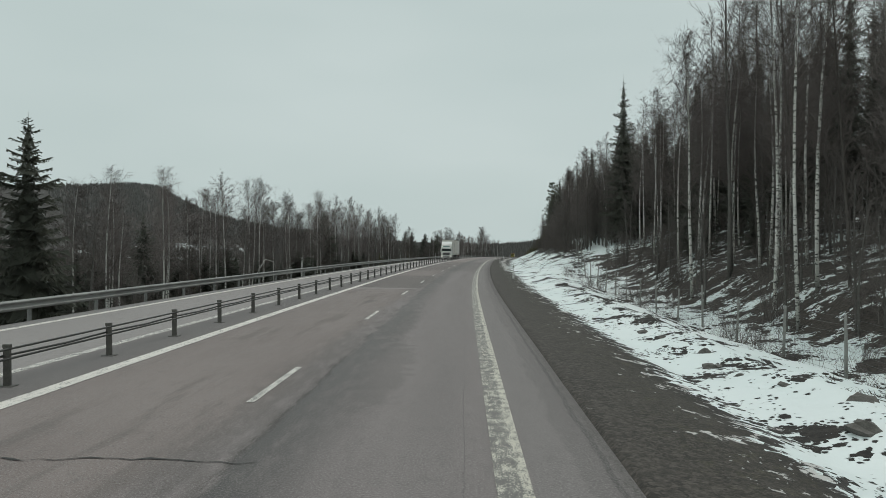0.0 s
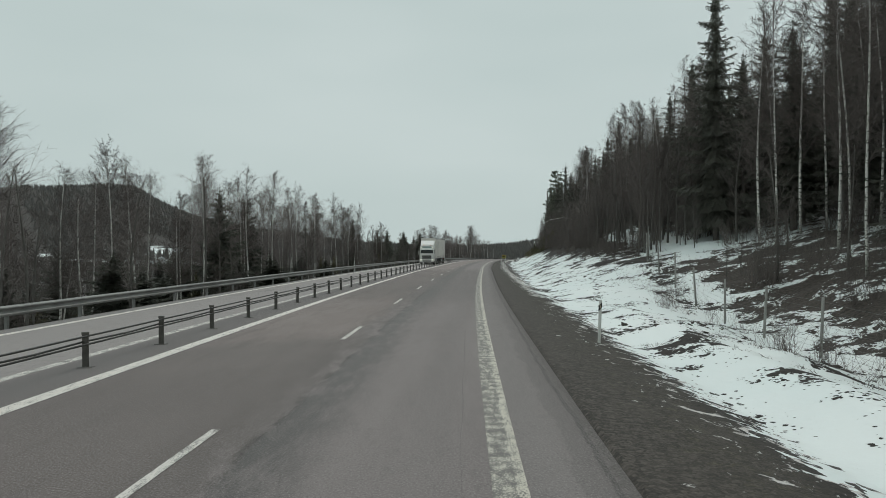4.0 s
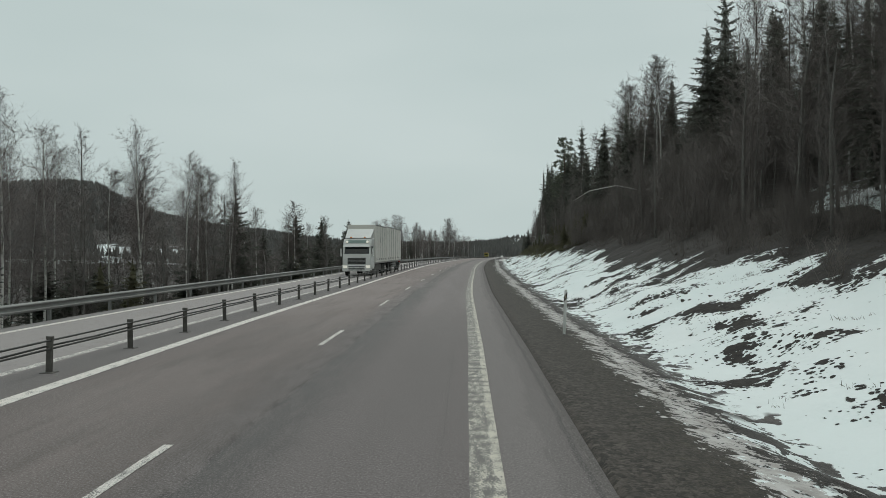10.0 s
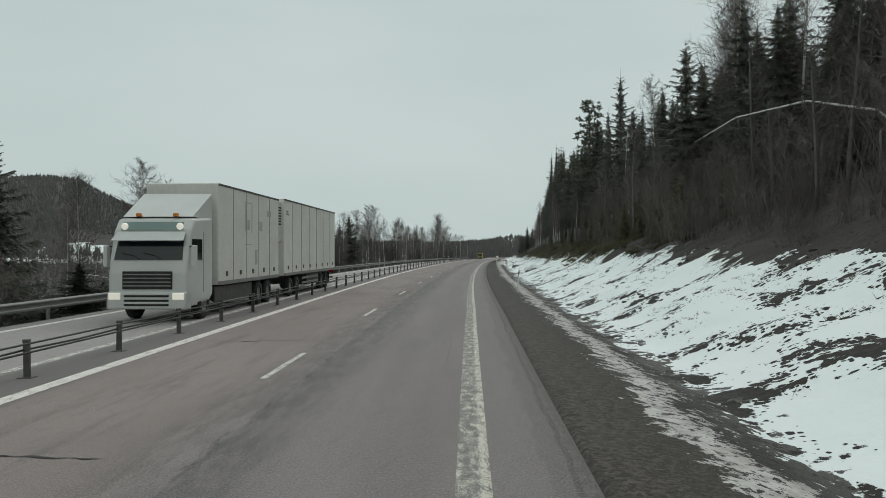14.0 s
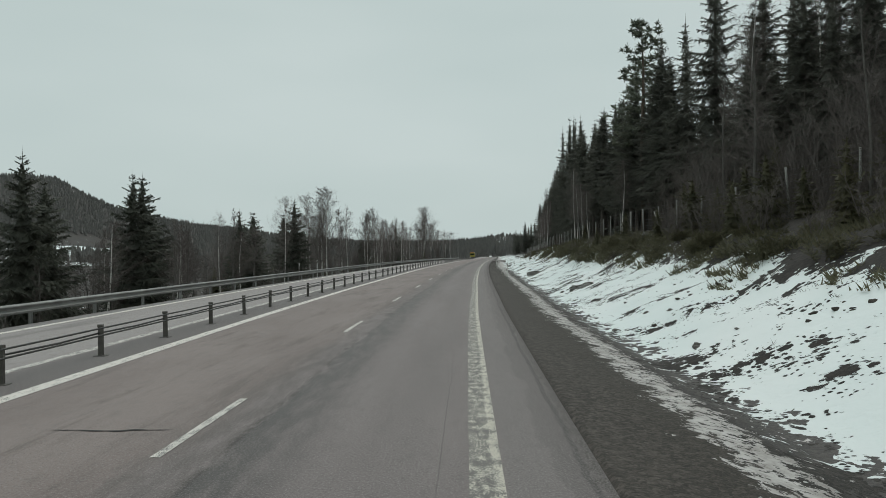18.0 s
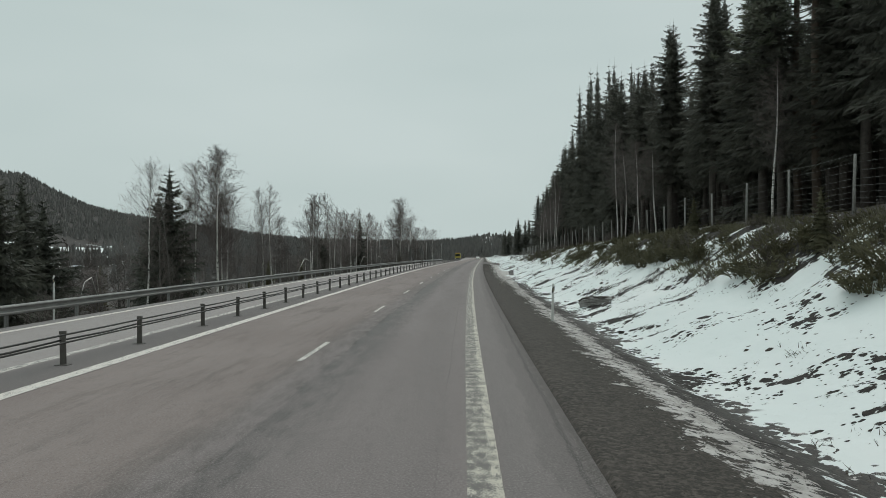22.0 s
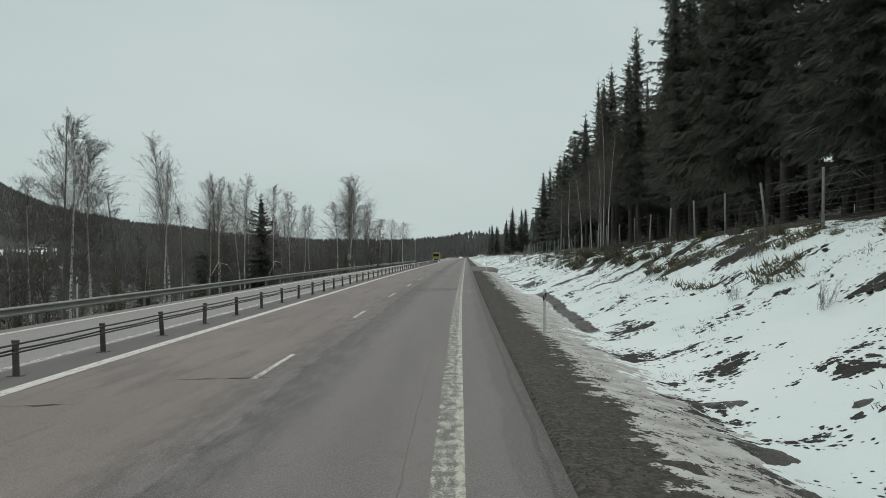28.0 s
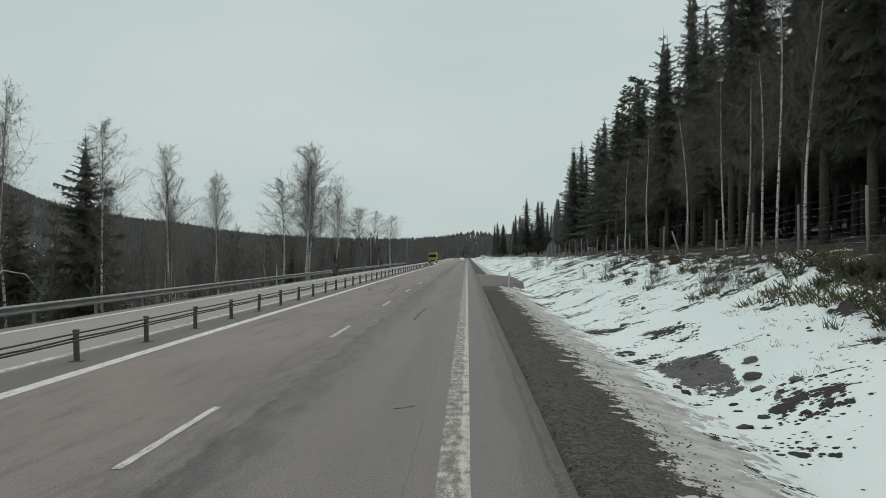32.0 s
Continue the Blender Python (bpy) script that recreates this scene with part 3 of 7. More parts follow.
    # from the road outward: gravel, a ribbon of grey ploughed snow, a dark strip, then the snowy bank
    sway = n.math("MULTIPLY", n.math("SUBTRACT", n.noise(n.coords("UV", (0.05, 0.16, 1)), 1.0, 3), 0.5), 1.1)
    ragged = n.math("ADD", n.math("MULTIPLY", n.math("SUBTRACT", r2, 0.5), 0.75), n.math("ADD", n.math("MULTIPLY", d2, 0.45), n.math("MULTIPLY", n.math("SUBTRACT", r1, 0.5), 0.6)))
    edge = n.math("ADD", n.math("ADD", o, sway), n.math("ADD", n.math("SUBTRACT", ragged, 0.2), n.math("MULTIPLY", n.math("SUBTRACT", n.noise(v, 6.0, 5, 0.7), 0.5), 0.7)))
    rim = n.math("ADD", n.math("ADD", o, sway), n.math("ADD", n.math("MULTIPLY", n.math("SUBTRACT", along, 0.5), 2.0), n.math("ADD", n.math("MULTIPLY", n.math("SUBTRACT", r1, 0.5), 0.35), n.math("ADD", n.math("MULTIPLY", torn, 0.8), n.math("MULTIPLY", n.math("SUBTRACT", n.noise(n.warp(v, 3.0, 0.3), 4.2, 5, 0.75), 0.5), 1.7)))))
    un = n.math("ADD", u, n.math("MULTIPLY", n.math("SUBTRACT", r1, 0.5), 24.0))
    strip = n.math("MULTIPLY", n.step(un, 108.0, 108.5), n.step(un, 290.0, 289.5))
    strip = n.math("MULTIPLY", strip, n.step(n.math("ADD", mid, n.math("MULTIPLY", n.math("SUBTRACT", 4.7, o), 0.2)), 0.3, 0.36))
    col = n.mix(n.math("MULTIPLY", n.step(edge, 4.75, 4.67), strip), col, n.mix(n.step(along, 0.6, 0.64), n.mix(n.step(lumps, 0.3, 0.6), (0.02, 0.018, 0.016), (0.062, 0.054, 0.048)), dirty))
    core = n.math("MULTIPLY", n.step(edge, 4.1, 4.0), n.math("MULTIPLY", n.math("SUBTRACT", 1.0, strip), n.step(un, 279.0, 279.5)))
    col = n.mix(core, col, dirty)
    stones = n.math("MULTIPLY", n.step(edge, 4.1, 3.6), n.step(small, 0.5, 0.54))
    col = n.mix(n.math("MULTIPLY", stones, n.step(u, 290.0, 260.0)), col, soil)
    holes = n.step(n.noise(n.warp(v, 4.0, 0.1), 5.0, 5, 0.7), 0.58, 0.54)
    col = n.mix(n.math("MULTIPLY", n.step(rim, 3.6, 3.54), holes), col, dirty)
    col = n.mix(n.math("MULTIPLY", n.step(rim, 2.94, 2.88), n.step(un, 284.0, 283.5)), col, gravel)
    col = n.mix(n.step(rim, 2.6, 2.54), col, gravel)
    col = n.mix(n.step(n.math("ADD", o, n.math("MULTIPLY", n.math("SUBTRACT", along, 0.5), 1.2)), 2.4, 2.1), col, gravel)
    col = n.mix(n.math("MULTIPLY", n.step(un, 86.0, 85.5), n.step(edge, 4.0, 3.9)), col, n.mix(n.step(n.math("ADD", along, n.math("MULTIPLY", n.math("SUBTRACT", edge, 3.0), 0.07)), 0.6, 0.63), n.mix(n.step(o, 3.0, 3.8), gravel, soil), dirty))
    line = n.math("ADD", 4.92, n.math("MULTIPLY", n.math("SUBTRACT", n.math("MINIMUM", u, 328.0), 318.0), 0.036))
    stray = n.math("ADD", n.math("SUBTRACT", o, line), n.math("ADD", n.math("MULTIPLY", n.math("SUBTRACT", along, 0.5), 0.5), n.math("MULTIPLY", torn, 0.35)))
    ends = n.math("MULTIPLY", n.step(n.math("ADD", u, n.math("MULTIPLY", torn, 3.0)), 309.4, 310.0), n.step(n.math("ADD", u, n.math("MULTIPLY", torn, 2.0)), 333.4, 333.0))
    wet = n.math("MULTIPLY", n.step(n.math("ABSOLUTE", stray, 0.0), 0.33, 0.28), ends)
    pu, po = n.math("DIVIDE", n.math("SUBTRACT", u, 343.0), 2.1), n.math("DIVIDE", n.math("SUBTRACT", o, 5.35), 0.62)
    pool = n.step(n.math("ADD", n.math("ADD", n.math("MULTIPLY", pu, pu), n.math("MULTIPLY", po, po)), n.math("ADD", n.math("MULTIPLY", torn, 2.2), n.math("MULTIPLY", n.math("SUBTRACT", along, 0.5), 3.6))), 1.0, 0.9)
    ditch = n.math("MAXIMUM", wet, pool)
    col = n.mix(n.math("MULTIPLY", n.step(n.math("ABSOLUTE", n.math("ADD", stray, 0.55), 0.0), 0.75, 0.45), n.math("MULTIPLY", ends, holes)), col, dirty)
    muck = n.mix(n.step(n.noise(n.warp(v, 3.0, 0.2), 5.0, 5, 0.7), 0.42, 0.6), (0.012, 0.01, 0.009), (0.045, 0.038, 0.033))
    muck = n.mix(n.math("MULTIPLY", n.step(n.noise(v, 13.0, 4, 0.7), 0.55, 0.66), 0.7), muck, (0.13, 0.118, 0.108))
    col = n.mix(ditch, col, muck)
    col = n.mix(n.math("MULTIPLY", n.step(o, 1.2, 0.8), n.step(o, -14.9, -14.5)), col, gravel)
    col = n.mix(n.step(o, -14.4, -15.2), col, wild)
    n.color(col)
    n.rough(n.math("ADD", 0.62, n.math("MULTIPLY", n.math("MAXIMUM", bare, n.math("MULTIPLY", n.step(o, 4.4, 3.4), n.step(o, -15.2, -14.4))), 0.3)))
    relief = n.math("MULTIPLY", n.math("ADD", n.math("MULTIPLY", small, 0.8), n.math("MULTIPLY", bare, 0.5)), n.step(o, 3.2, 4.6))
    grit = n.math("SUBTRACT", n.math("ADD", n.math("MULTIPLY", grain, 0.16), n.math("MULTIPLY", pebble, 0.08)), n.math("MULTIPLY", n.math("MULTIPLY", clump, 0.1), n.step(o, 5.0, 3.0)))
    n.bump(n.math("ADD", relief, n.math("MULTIPLY", grit, 0.55)), 0.8, 0.1)
    return m


def foliage_material(name, a, b, gaps=0.0, fine=11.0, thin=False):
    """Leaves or needles; gaps: the share of each spray that is open between its needles."""
    m = material(name, 0.75)
    n = Nodes(m)
    if gaps:
        open_ = n.math("ADD", n.math("MULTIPLY", n.noise(n.coords("Object"), fine, 2, 0.6), 0.75), n.math("MULTIPLY", n.noise(n.coords("Object"), fine * 0.25, 2), 0.25))
        hole = n.step(open_, 0.5 - (0.5 - gaps) * 0.35 - 0.01, 0.5 - (0.5 - gaps) * 0.35 + 0.01)
        if not thin:
            n.link(hole, n.bsdf.inputs["Alpha"])
    f = n.math("ADD", n.math("MULTIPLY", n.island(), 0.6), n.math("MULTIPLY", n.random(), 0.4))
    tint = n.mix(f, a, b)
    n.color(tint)
    n.bsdf.inputs["Specular IOR Level"].default_value = 0.25
    if thin:
        glow = n.t.nodes.new("ShaderNodeBsdfTranslucent")
        blend = n.t.nodes.new("ShaderNodeAddShader")
        half = n.mix(0.45, (0.0, 0.0, 0.0), tint)
        n.link(half, glow.inputs[0])
        if gaps:
            clear = n.t.nodes.new("ShaderNodeBsdfTransparent")
            pick = n.t.nodes.new("ShaderNodeMixShader")
            n.link(hole, pick.inputs[0])
            n.link(clear.outputs[0], pick.inputs[1])
            n.link(blend.outputs[0], pick.inputs[2])
        n.link(n.bsdf.outputs[0], blend.inputs[0])
        n.link(glow.outputs[0], blend.inputs[1])
        n.link((pick if gaps else blend).outputs[0], n.t.nodes["Material Output"].inputs[0])
    return m


def birch_bark():
    m = material("birch_bark", 0.7)
    n = Nodes(m)
    v = n.coords("Object", (1.4, 1.4, 4.2))
    band = n.noise(v, 2.6, 4, 0.65)
    h = n.axes(n.coords("Object"))[2]
    dark = n.step(band, 0.53, 0.59)
    foot = n.step(n.math("ADD", h, n.math("MULTIPLY", band, 2.5)), 2.2, 1.1)
    top = n.step(n.math("ADD", h, n.math("MULTIPLY", band, 4.0)), 14.0, 19.0)
    col = n.mix(dark, (0.7, 0.68, 0.64), (0.07, 0.06, 0.055))
    col = n.mix(n.math("MULTIPLY", foot, 0.7), col, (0.08, 0.07, 0.062))
    col = n.mix(n.math("MULTIPLY", top, 0.85), col, (0.12, 0.1, 0.095))
    n.color(col)
    n.bump(band, 0.4, 0.02)
    return m


ASPHALT = asphalt_material()
EDGE_PAINT = paint_material("worn_edge_paint", 0.125, (0.66, 0.62, 0.54), (0.55, 0.51, 0.43), 0.015)
FAR_PAINT = paint_material("broken_line_paint", 0.14, (0.8, 0.76, 0.72), (0.66, 0.62, 0.57))
LINE_PAINT = paint_material("line_paint", 0.09, (0.84, 0.79, 0.74), (0.7, 0.65, 0.6))
DASH_PAINT = paint_material("dash_paint", 0.125, (0.78, 0.74, 0.7), (0.66, 0.62, 0.57))
GROUND = ground_material()
SPRUCE = foliage_material("spruce_needles", (0.058, 0.06, 0.051), (0.1, 0.1, 0.083), 0.43, 23.0, thin=True)
DENSE = foliage_material("valley_spruce_needles", (0.05, 0.054, 0.045), (0.098, 0.1, 0.08), 0.32, 18.0, thin=True)
PINE = foliage_material("pine_needles", (0.075, 0.086, 0.068), (0.13, 0.136, 0.1), 0.3, 14.0, thin=True)
YOUNG = foliage_material("young_spruce_needles", (0.046, 0.046, 0.028), (0.108, 0.1, 0.06), 0.0, thin=True)
TWIG = foliage_material("bare_twigs", (0.115, 0.096, 0.09), (0.215, 0.184, 0.173))
BRUSH = foliage_material("brush_twigs", (0.105, 0.091, 0.084), (0.19, 0.167, 0.155))
TUFT = foliage_material("heather", (0.03, 0.024, 0.019), (0.085, 0.068, 0.05))
# far conifers: paler and greyer than near spruce, distance haze put into colour
HAZED_TREE = foliage_material("hazed_far_woods", (0.094, 0.094, 0.091), (0.15, 0.142, 0.134))
FAR_BRUSH = foliage_material("far_brush", (0.108, 0.095, 0.088), (0.185, 0.165, 0.153))
BARK = grained("spruce_bark", (0.085, 0.074, 0.065), (0.17, 0.15, 0.134), 4, 0.9, 0, 0.5, 18)
PINE_BARK = grained("pine_bark", (0.085, 0.068, 0.056), (0.16, 0.122, 0.094), 3, 0.9, 0, 0.5, 14)
GREY_BARK = grained("aspen_bark", (0.09, 0.083, 0.075), (0.18, 0.17, 0.156), 3, 0.85, 0, 0.4, 14)
BIRCH = birch_bark()
ALDER_BARK = grained("alder_bark", (0.07, 0.06, 0.053), (0.15, 0.132, 0.118), 3, 0.9, 0, 0.4, 14)
STEEL = grained("galvanised_steel", (0.22, 0.222, 0.215), (0.34, 0.342, 0.33), 1.2, 0.55, 0.45, 0.1, 25)
DULL_STEEL = grained("dirty_barrier_steel", (0.07, 0.067, 0.06), (0.15, 0.142, 0.128), 5, 0.65, 0.35, 0.2, 30)
CABLE = grained("steel_cable", (0.06, 0.06, 0.058), (0.1, 0.1, 0.096), 8, 0.55, 0.5, 0.0)
WIRE = grained("fence_wire", (0.16, 0.16, 0.155), (0.24, 0.24, 0.235), 8, 0.5, 0.4, 0.0)
WOOD = grained("weathered_post", (0.2, 0.195, 0.18), (0.36, 0.355, 0.335), 4, 0.9, 0, 0.4, 22)
WHITE_PLASTIC = grained("white_plastic", (0.55, 0.55, 0.53), (0.7, 0.7, 0.68), 4, 0.5, 0, 0.05)
BLACK_PLASTIC = grained("black_plastic", (0.012, 0.012, 0.012), (0.03, 0.03, 0.03), 5, 0.5, 0, 0.05)
REFLECTOR = material("reflector", 0.2, 0.2, (0.5, 0.42, 0.3))
ROCK = grained("rock", (0.075, 0.068, 0.06), (0.17, 0.158, 0.145), 2.5, 0.9, 0, 0.6, 14)
LEDGE = grained("weathered_rock_face", (0.13, 0.125, 0.117), (0.38, 0.37, 0.35), 1.6, 0.9, 0, 0.7, 9)
PEBBLE = foliage_material("verge_pebbles", (0.028, 0.025, 0.022), (0.17, 0.152, 0.138))
CRUMB = foliage_material("dirty_snow_crumbs", (0.3, 0.285, 0.275), (0.66, 0.65, 0.64))
CLOD = foliage_material("soil_and_moss", (0.028, 0.023, 0.019), (0.075, 0.063, 0.05))

# ---------------------------------------------------------------- lie of the land
RIDGE_AZ = (-40, -20, -12, -9, -7.3, -5, -3, 0, 4, 8, 11, 14, 17.7, 20, 22.6, 24, 26, 27.8, 30, 34, 60)
RIDGE_RISE = (0.016, 0.016, 0.016, 0.018, 0.023, 0.017, 0.0145, 0.0145, 0.0155, 0.019, 0.024, 0.032, 0.039, 0.046, 0.055, 0.063, 0.078, 0.096, 0.098, 0.092, 0.08)
RIDGE_FAR = 1900.0
BANK_U = (-200, 55, 78, 95, 130, 170, 215, 255, 320, 360, 430, 700)
BANK_O = (8.0, 12.0, 15.0, 20.0, 35.0, 70.0, 140.0)
BANK_H = (
    (-0.75, -2.05, -2.0, 0.6, 4.5, 11.0, 22.0),
    (-0.75, -1.95, -1.6, 0.8, 5.0, 11.0, 22.0),
    (-0.45, -1.2, -0.4, 1.5, 5.5, 12.0, 23.0),
    (0.25, 1.3, 1.8, 2.6, 6.0, 14.0, 25.0),
    (0.65, 2.4, 3.7, 5.6, 10.0, 18.0, 28.0),
    (0.65, 2.6, 4.3, 7.0, 12.0, 20.0, 30.0),
    (0.6, 2.9, 4.0, 5.5, 9.0, 16.0, 26.0),
    (0.6, 3.2, 3.8, 4.4, 7.0, 13.0, 22.0),
    (0.55, 2.8, 3.3, 4.0, 6.0, 11.0, 18.0),
    (0.5, 1.9, 2.4, 3.2, 5.0, 9.0, 14.0),
    (0.4, 1.6, 2.2, 3.0, 4.5, 8.0, 12.0),
    (0.2, 1.2, 1.8, 2.4, 4.0, 7.0, 11.0),
)


def land(u, o):
    """Height of the ground over the road at station u and offset o, for arrays."""
    u, o = np.broadcast_arrays(np.asarray(u, float), np.asarray(o, float))
    rows = [np.interp(u, BANK_U, [row[k] for row in BANK_H]) for k in range(len(BANK_O))]
    xs = [1.25, 2.6, 3.6, 4.5, 5.1]
    hs = [-0.03, -0.12, -0.32, -0.58, -0.52]
    right = np.interp(o, xs, hs)
    stops = [5.1, *BANK_O]
    levels = [np.full(u.shape, -0.52), *rows]
    for k in range(len(stops) - 1):
        f = np.clip((o - stops[k]) / (stops[k + 1] - stops[k]), 0, 1)
        f = f * f * (3 - 2 * f) * 0.35 + f * 0.65
        right = np.where(o > stops[k], levels[k] + (levels[k + 1] - levels[k]) * f, right)
    left = np.interp(o, (-900, -420, -300, -180, -90, -45, -30, -20, -16, -14.9, -13.95), (3, -2, -6, -8, -7, -5.6, -4.8, -2.6, -0.75, -0.22, -0.06))
    h = np.where(o > 1.25, right, np.where(o < -13.95, left, -0.16))
    # far wooded ridge that closes the valley all round the road's end
    x, y = road_x(u) + o - 8.0, u - 160.0
    away = np.hypot(x, y)
    crest = np.interp(np.degrees(np.arctan2(-x, y)), RIDGE_AZ, RIDGE_RISE) * RIDGE_FAR
    f = np.clip((away - 620) / (RIDGE_FAR - 620), 0, 1)
    h = h + (crest - 3.0 - np.clip(h, -12, 30)) * f * f * (3 - 2 * f) * (y > 0)
    # a low ridge of thrown-up soil along the first stretch
    h = h + 0.34 * np.exp(-(((o - 6.4) / 0.9) ** 2)) * np.clip((82 - u) / 20, 0, 1)
    # unevenness grows away from the road
    rough = np.clip((np.abs(o + 6.4) - 8.6) / 4, 0, 1)
    h = h + rough * (0.42 * cloud(u / 2.4, o / 3.0, 5) + 0.26 * cloud(u / 0.8, o / 1.5, 11, 3))
    wide = np.clip((np.abs(o + 6.4) - 18) / 40, 0, 1)
    h = h + wide * 2.2 * cloud(u / 22, o / 22, 21, 3)
    hill = np.clip((np.abs(o) - 130) / 150, 0, 1)
    return h + hill * 5 * cloud(u / 120, o / 120, 31, 4)


def sheet(name, us, os_, height, mat, kind="structure", label="", category=""):
    """A sheet over a grid of stations and offsets; its UV holds metres (offset, station)."""
    uu, oo = np.meshgrid(us, os_, indexing="ij")
    p = spot(uu, oo, height(uu, oo)).reshape(-1, 3)
    nu, no = len(us), len(os_)
    i = (np.arange(nu - 1)[:, None] * no + np.arange(no - 1)[None, :]).ravel()
    quads = np.stack([i, i + no, i + no + 1, i + 1], 1)[:, ::-1]
    me = bpy.data.meshes.new(name)
    me.vertices.add(len(p))
    me.vertices.foreach_set("co", p.ravel())
    me.loops.add(quads.size)
    me.loops.foreach_set("vertex_index", quads.ravel())
    me.polygons.add(len(quads))
    me.polygons.foreach_set("loop_start", np.arange(0, quads.size, 4))
    me.polygons.foreach_set("use_smooth", np.ones(len(quads), bool))
    uv = np.stack([oo.ravel(), uu.ravel()], 1)[quads.ravel()]
    layer = me.uv_layers.new(name="metres")
    layer.data.foreach_set("uv", uv.ravel())
    me.materials.append(mat)
    me.update(calc_edges=True)
    me.validate()
    return tagged(new(name, me), label, category, kind=kind)


far_u = np.concatenate([np.arange(-300, -20, 14.0), np.arange(-20, 400, 0.42), np.arange(400, 480, 1.6), np.arange(480, 760, 9), np.arange(760, 2600, 45)])
side_o = np.concatenate([np.arange(-1780, -560, 55.0), np.arange(-560, -130, 26.0), np.arange(-130, -40, 9.0), np.arange(-40, -16, 2.0), [-15.4, -14.9, -14.4, -13.95, -13.6, -6, 0.6, 1.15],
                         np.arange(1.3, 9.5, 0.17), np.arange(9.5, 16, 0.3), np.arange(16, 30, 1.0), np.arange(30, 130, 9.0), np.arange(130, 700, 40), np.arange(740, 1500, 80)])
sheet("ground", far_u, side_o, land, GROUND, label="snowy bank, gravel verge and brown forest floor", category="ground")

road_u = np.concatenate([np.arange(-60, 470, 1.5), np.arange(470, 880, 12)])


def camber(u, o):
    return -0.012 * np.clip(o, 0, 2) + 0.006 * cloud(u / 6, o / 2, 41, 2)


sheet("road", road_u, np.concatenate([[-13.95, -13.93], np.arange(-13.6, 1.2, 0.74), [1.2, 1.25]]),
      lambda u, o: camber(u, o) - np.where((o < -13.94) | (o > 1.24), 0.10, 0.0), ASPHALT, label="worn grey asphalt road with two lanes one way", category="road")
# the wider paved strip by the lay-by
sheet("layby_pavement", np.arange(372, 420, 1.0), np.linspace(1.2, 5.0, 9), lambda u, o: -0.02 - 0.10 * np.clip((o - 1.2) / 3.8, 0, 1) - 0.9 * np.clip(np.maximum(376 + 3 * (o - 1.2) - u, u - 416 + 2 * o), 0, 0.6),
      ASPHALT, label="dark asphalt lay-by beside the road", category="pavement")


def stripe(name, u0, u1, o0, o1, mat, step=1.5, parent=None):
    us = np.linspace(u0, u1, max(2, int((u1 - u0) / step) + 1))
    ob = sheet(name, us, np.linspace(o0, o1, 3), lambda u, o: camber(u, o) + 0.006, mat)
    ob.parent = parent
    return ob


stripe("edge_line_right", -60, 900, -0.19, 0.16, EDGE_PAINT)["label"] = "yellowed, worn white edge line with rumble strip"
stripe("edge_line_left", -60, 900, -7.34, -7.03, LINE_PAINT)["label"] = "white painted line beside the median"
stripe("far_lane_line", -60, 900, -8.9, -8.66, FAR_PAINT)["label"] = "white painted line of the oncoming lane"
stripe("far_edge_line", -60, 900, -13.24, -12.98, LINE_PAINT)["label"] = "white painted line along the guard rail"
lane = thing("lane_line", "broken white lane line, worn dashes", "road marking", kind="structure")
for k in range(-11, 40):
    end = float(np.interp(k, (-12, -6, -1, 0, 2, 5, 10, 14, 18, 21, 22, 42), (-59.5, 13.5, 74.6, 86.5, 110.5, 146.0, 206.0, 253.9, 301.4, 337.0, 349.0, 588)))
    stripe("dash", end - 3.1, end, -3.72, -3.6, DASH_PAINT, 1.0, lane)

# ---------------------------------------------------------------- cracks in the asphalt
CRACK = grained("crack_tar", (0.03, 0.029, 0.028), (0.06, 0.057, 0.055), 6, 0.8, 0, 0.0)
rng = random.Random(5)
crack_places = [(7.5, -7.2, -2.6), (82.6, -7.2, -3.1), (76, -1.6, -1.5), (134.5, -6.7, -4.3), (133.6, -2.7, -1.9), (150, -6.6, -3.9), (160, -7.1, -3.9), (192, -5.6, -3.9),
                (224.2, -5.6, -3.1), (266, -3.2, -2.7), (298.2, -5.0, -3.3), (296.2, -6.8, -5.4), (318, -7.0, -4.2), (354, -6.6, -4.8), (337, -1.0, -0.6), (28.5, -1.9, -1.7)]
cracks = thing("asphalt_cracks", "thin dark cracks across the asphalt", "crack", kind="structure")
for u0, o0, o1 in crack_places:
    b, us, os_ = Build(), [], []
    n = max(6, int(abs(o1 - o0) / 0.16))
    drift, u = 0.0, u0
    for k in range(n + 1):
        drift += rng.uniform(-0.075, 0.075)
        w = rng.choice((0.005, 0.012, 0.02, 0.03)) * (1 - abs(2 * k / n - 1) ** 4)
        o = o0 + (o1 - o0) * k / n
        b.v += [tuple(map(float, spot(u0 + drift - w, o, 0.008))), tuple(map(float, spot(u0 + drift + w, o, 0.008)))]
        if k:
            i = 2 * k
            b.f.append((i - 2, i, i + 1, i - 1))
    part("crack", b, CRACK, cracks)

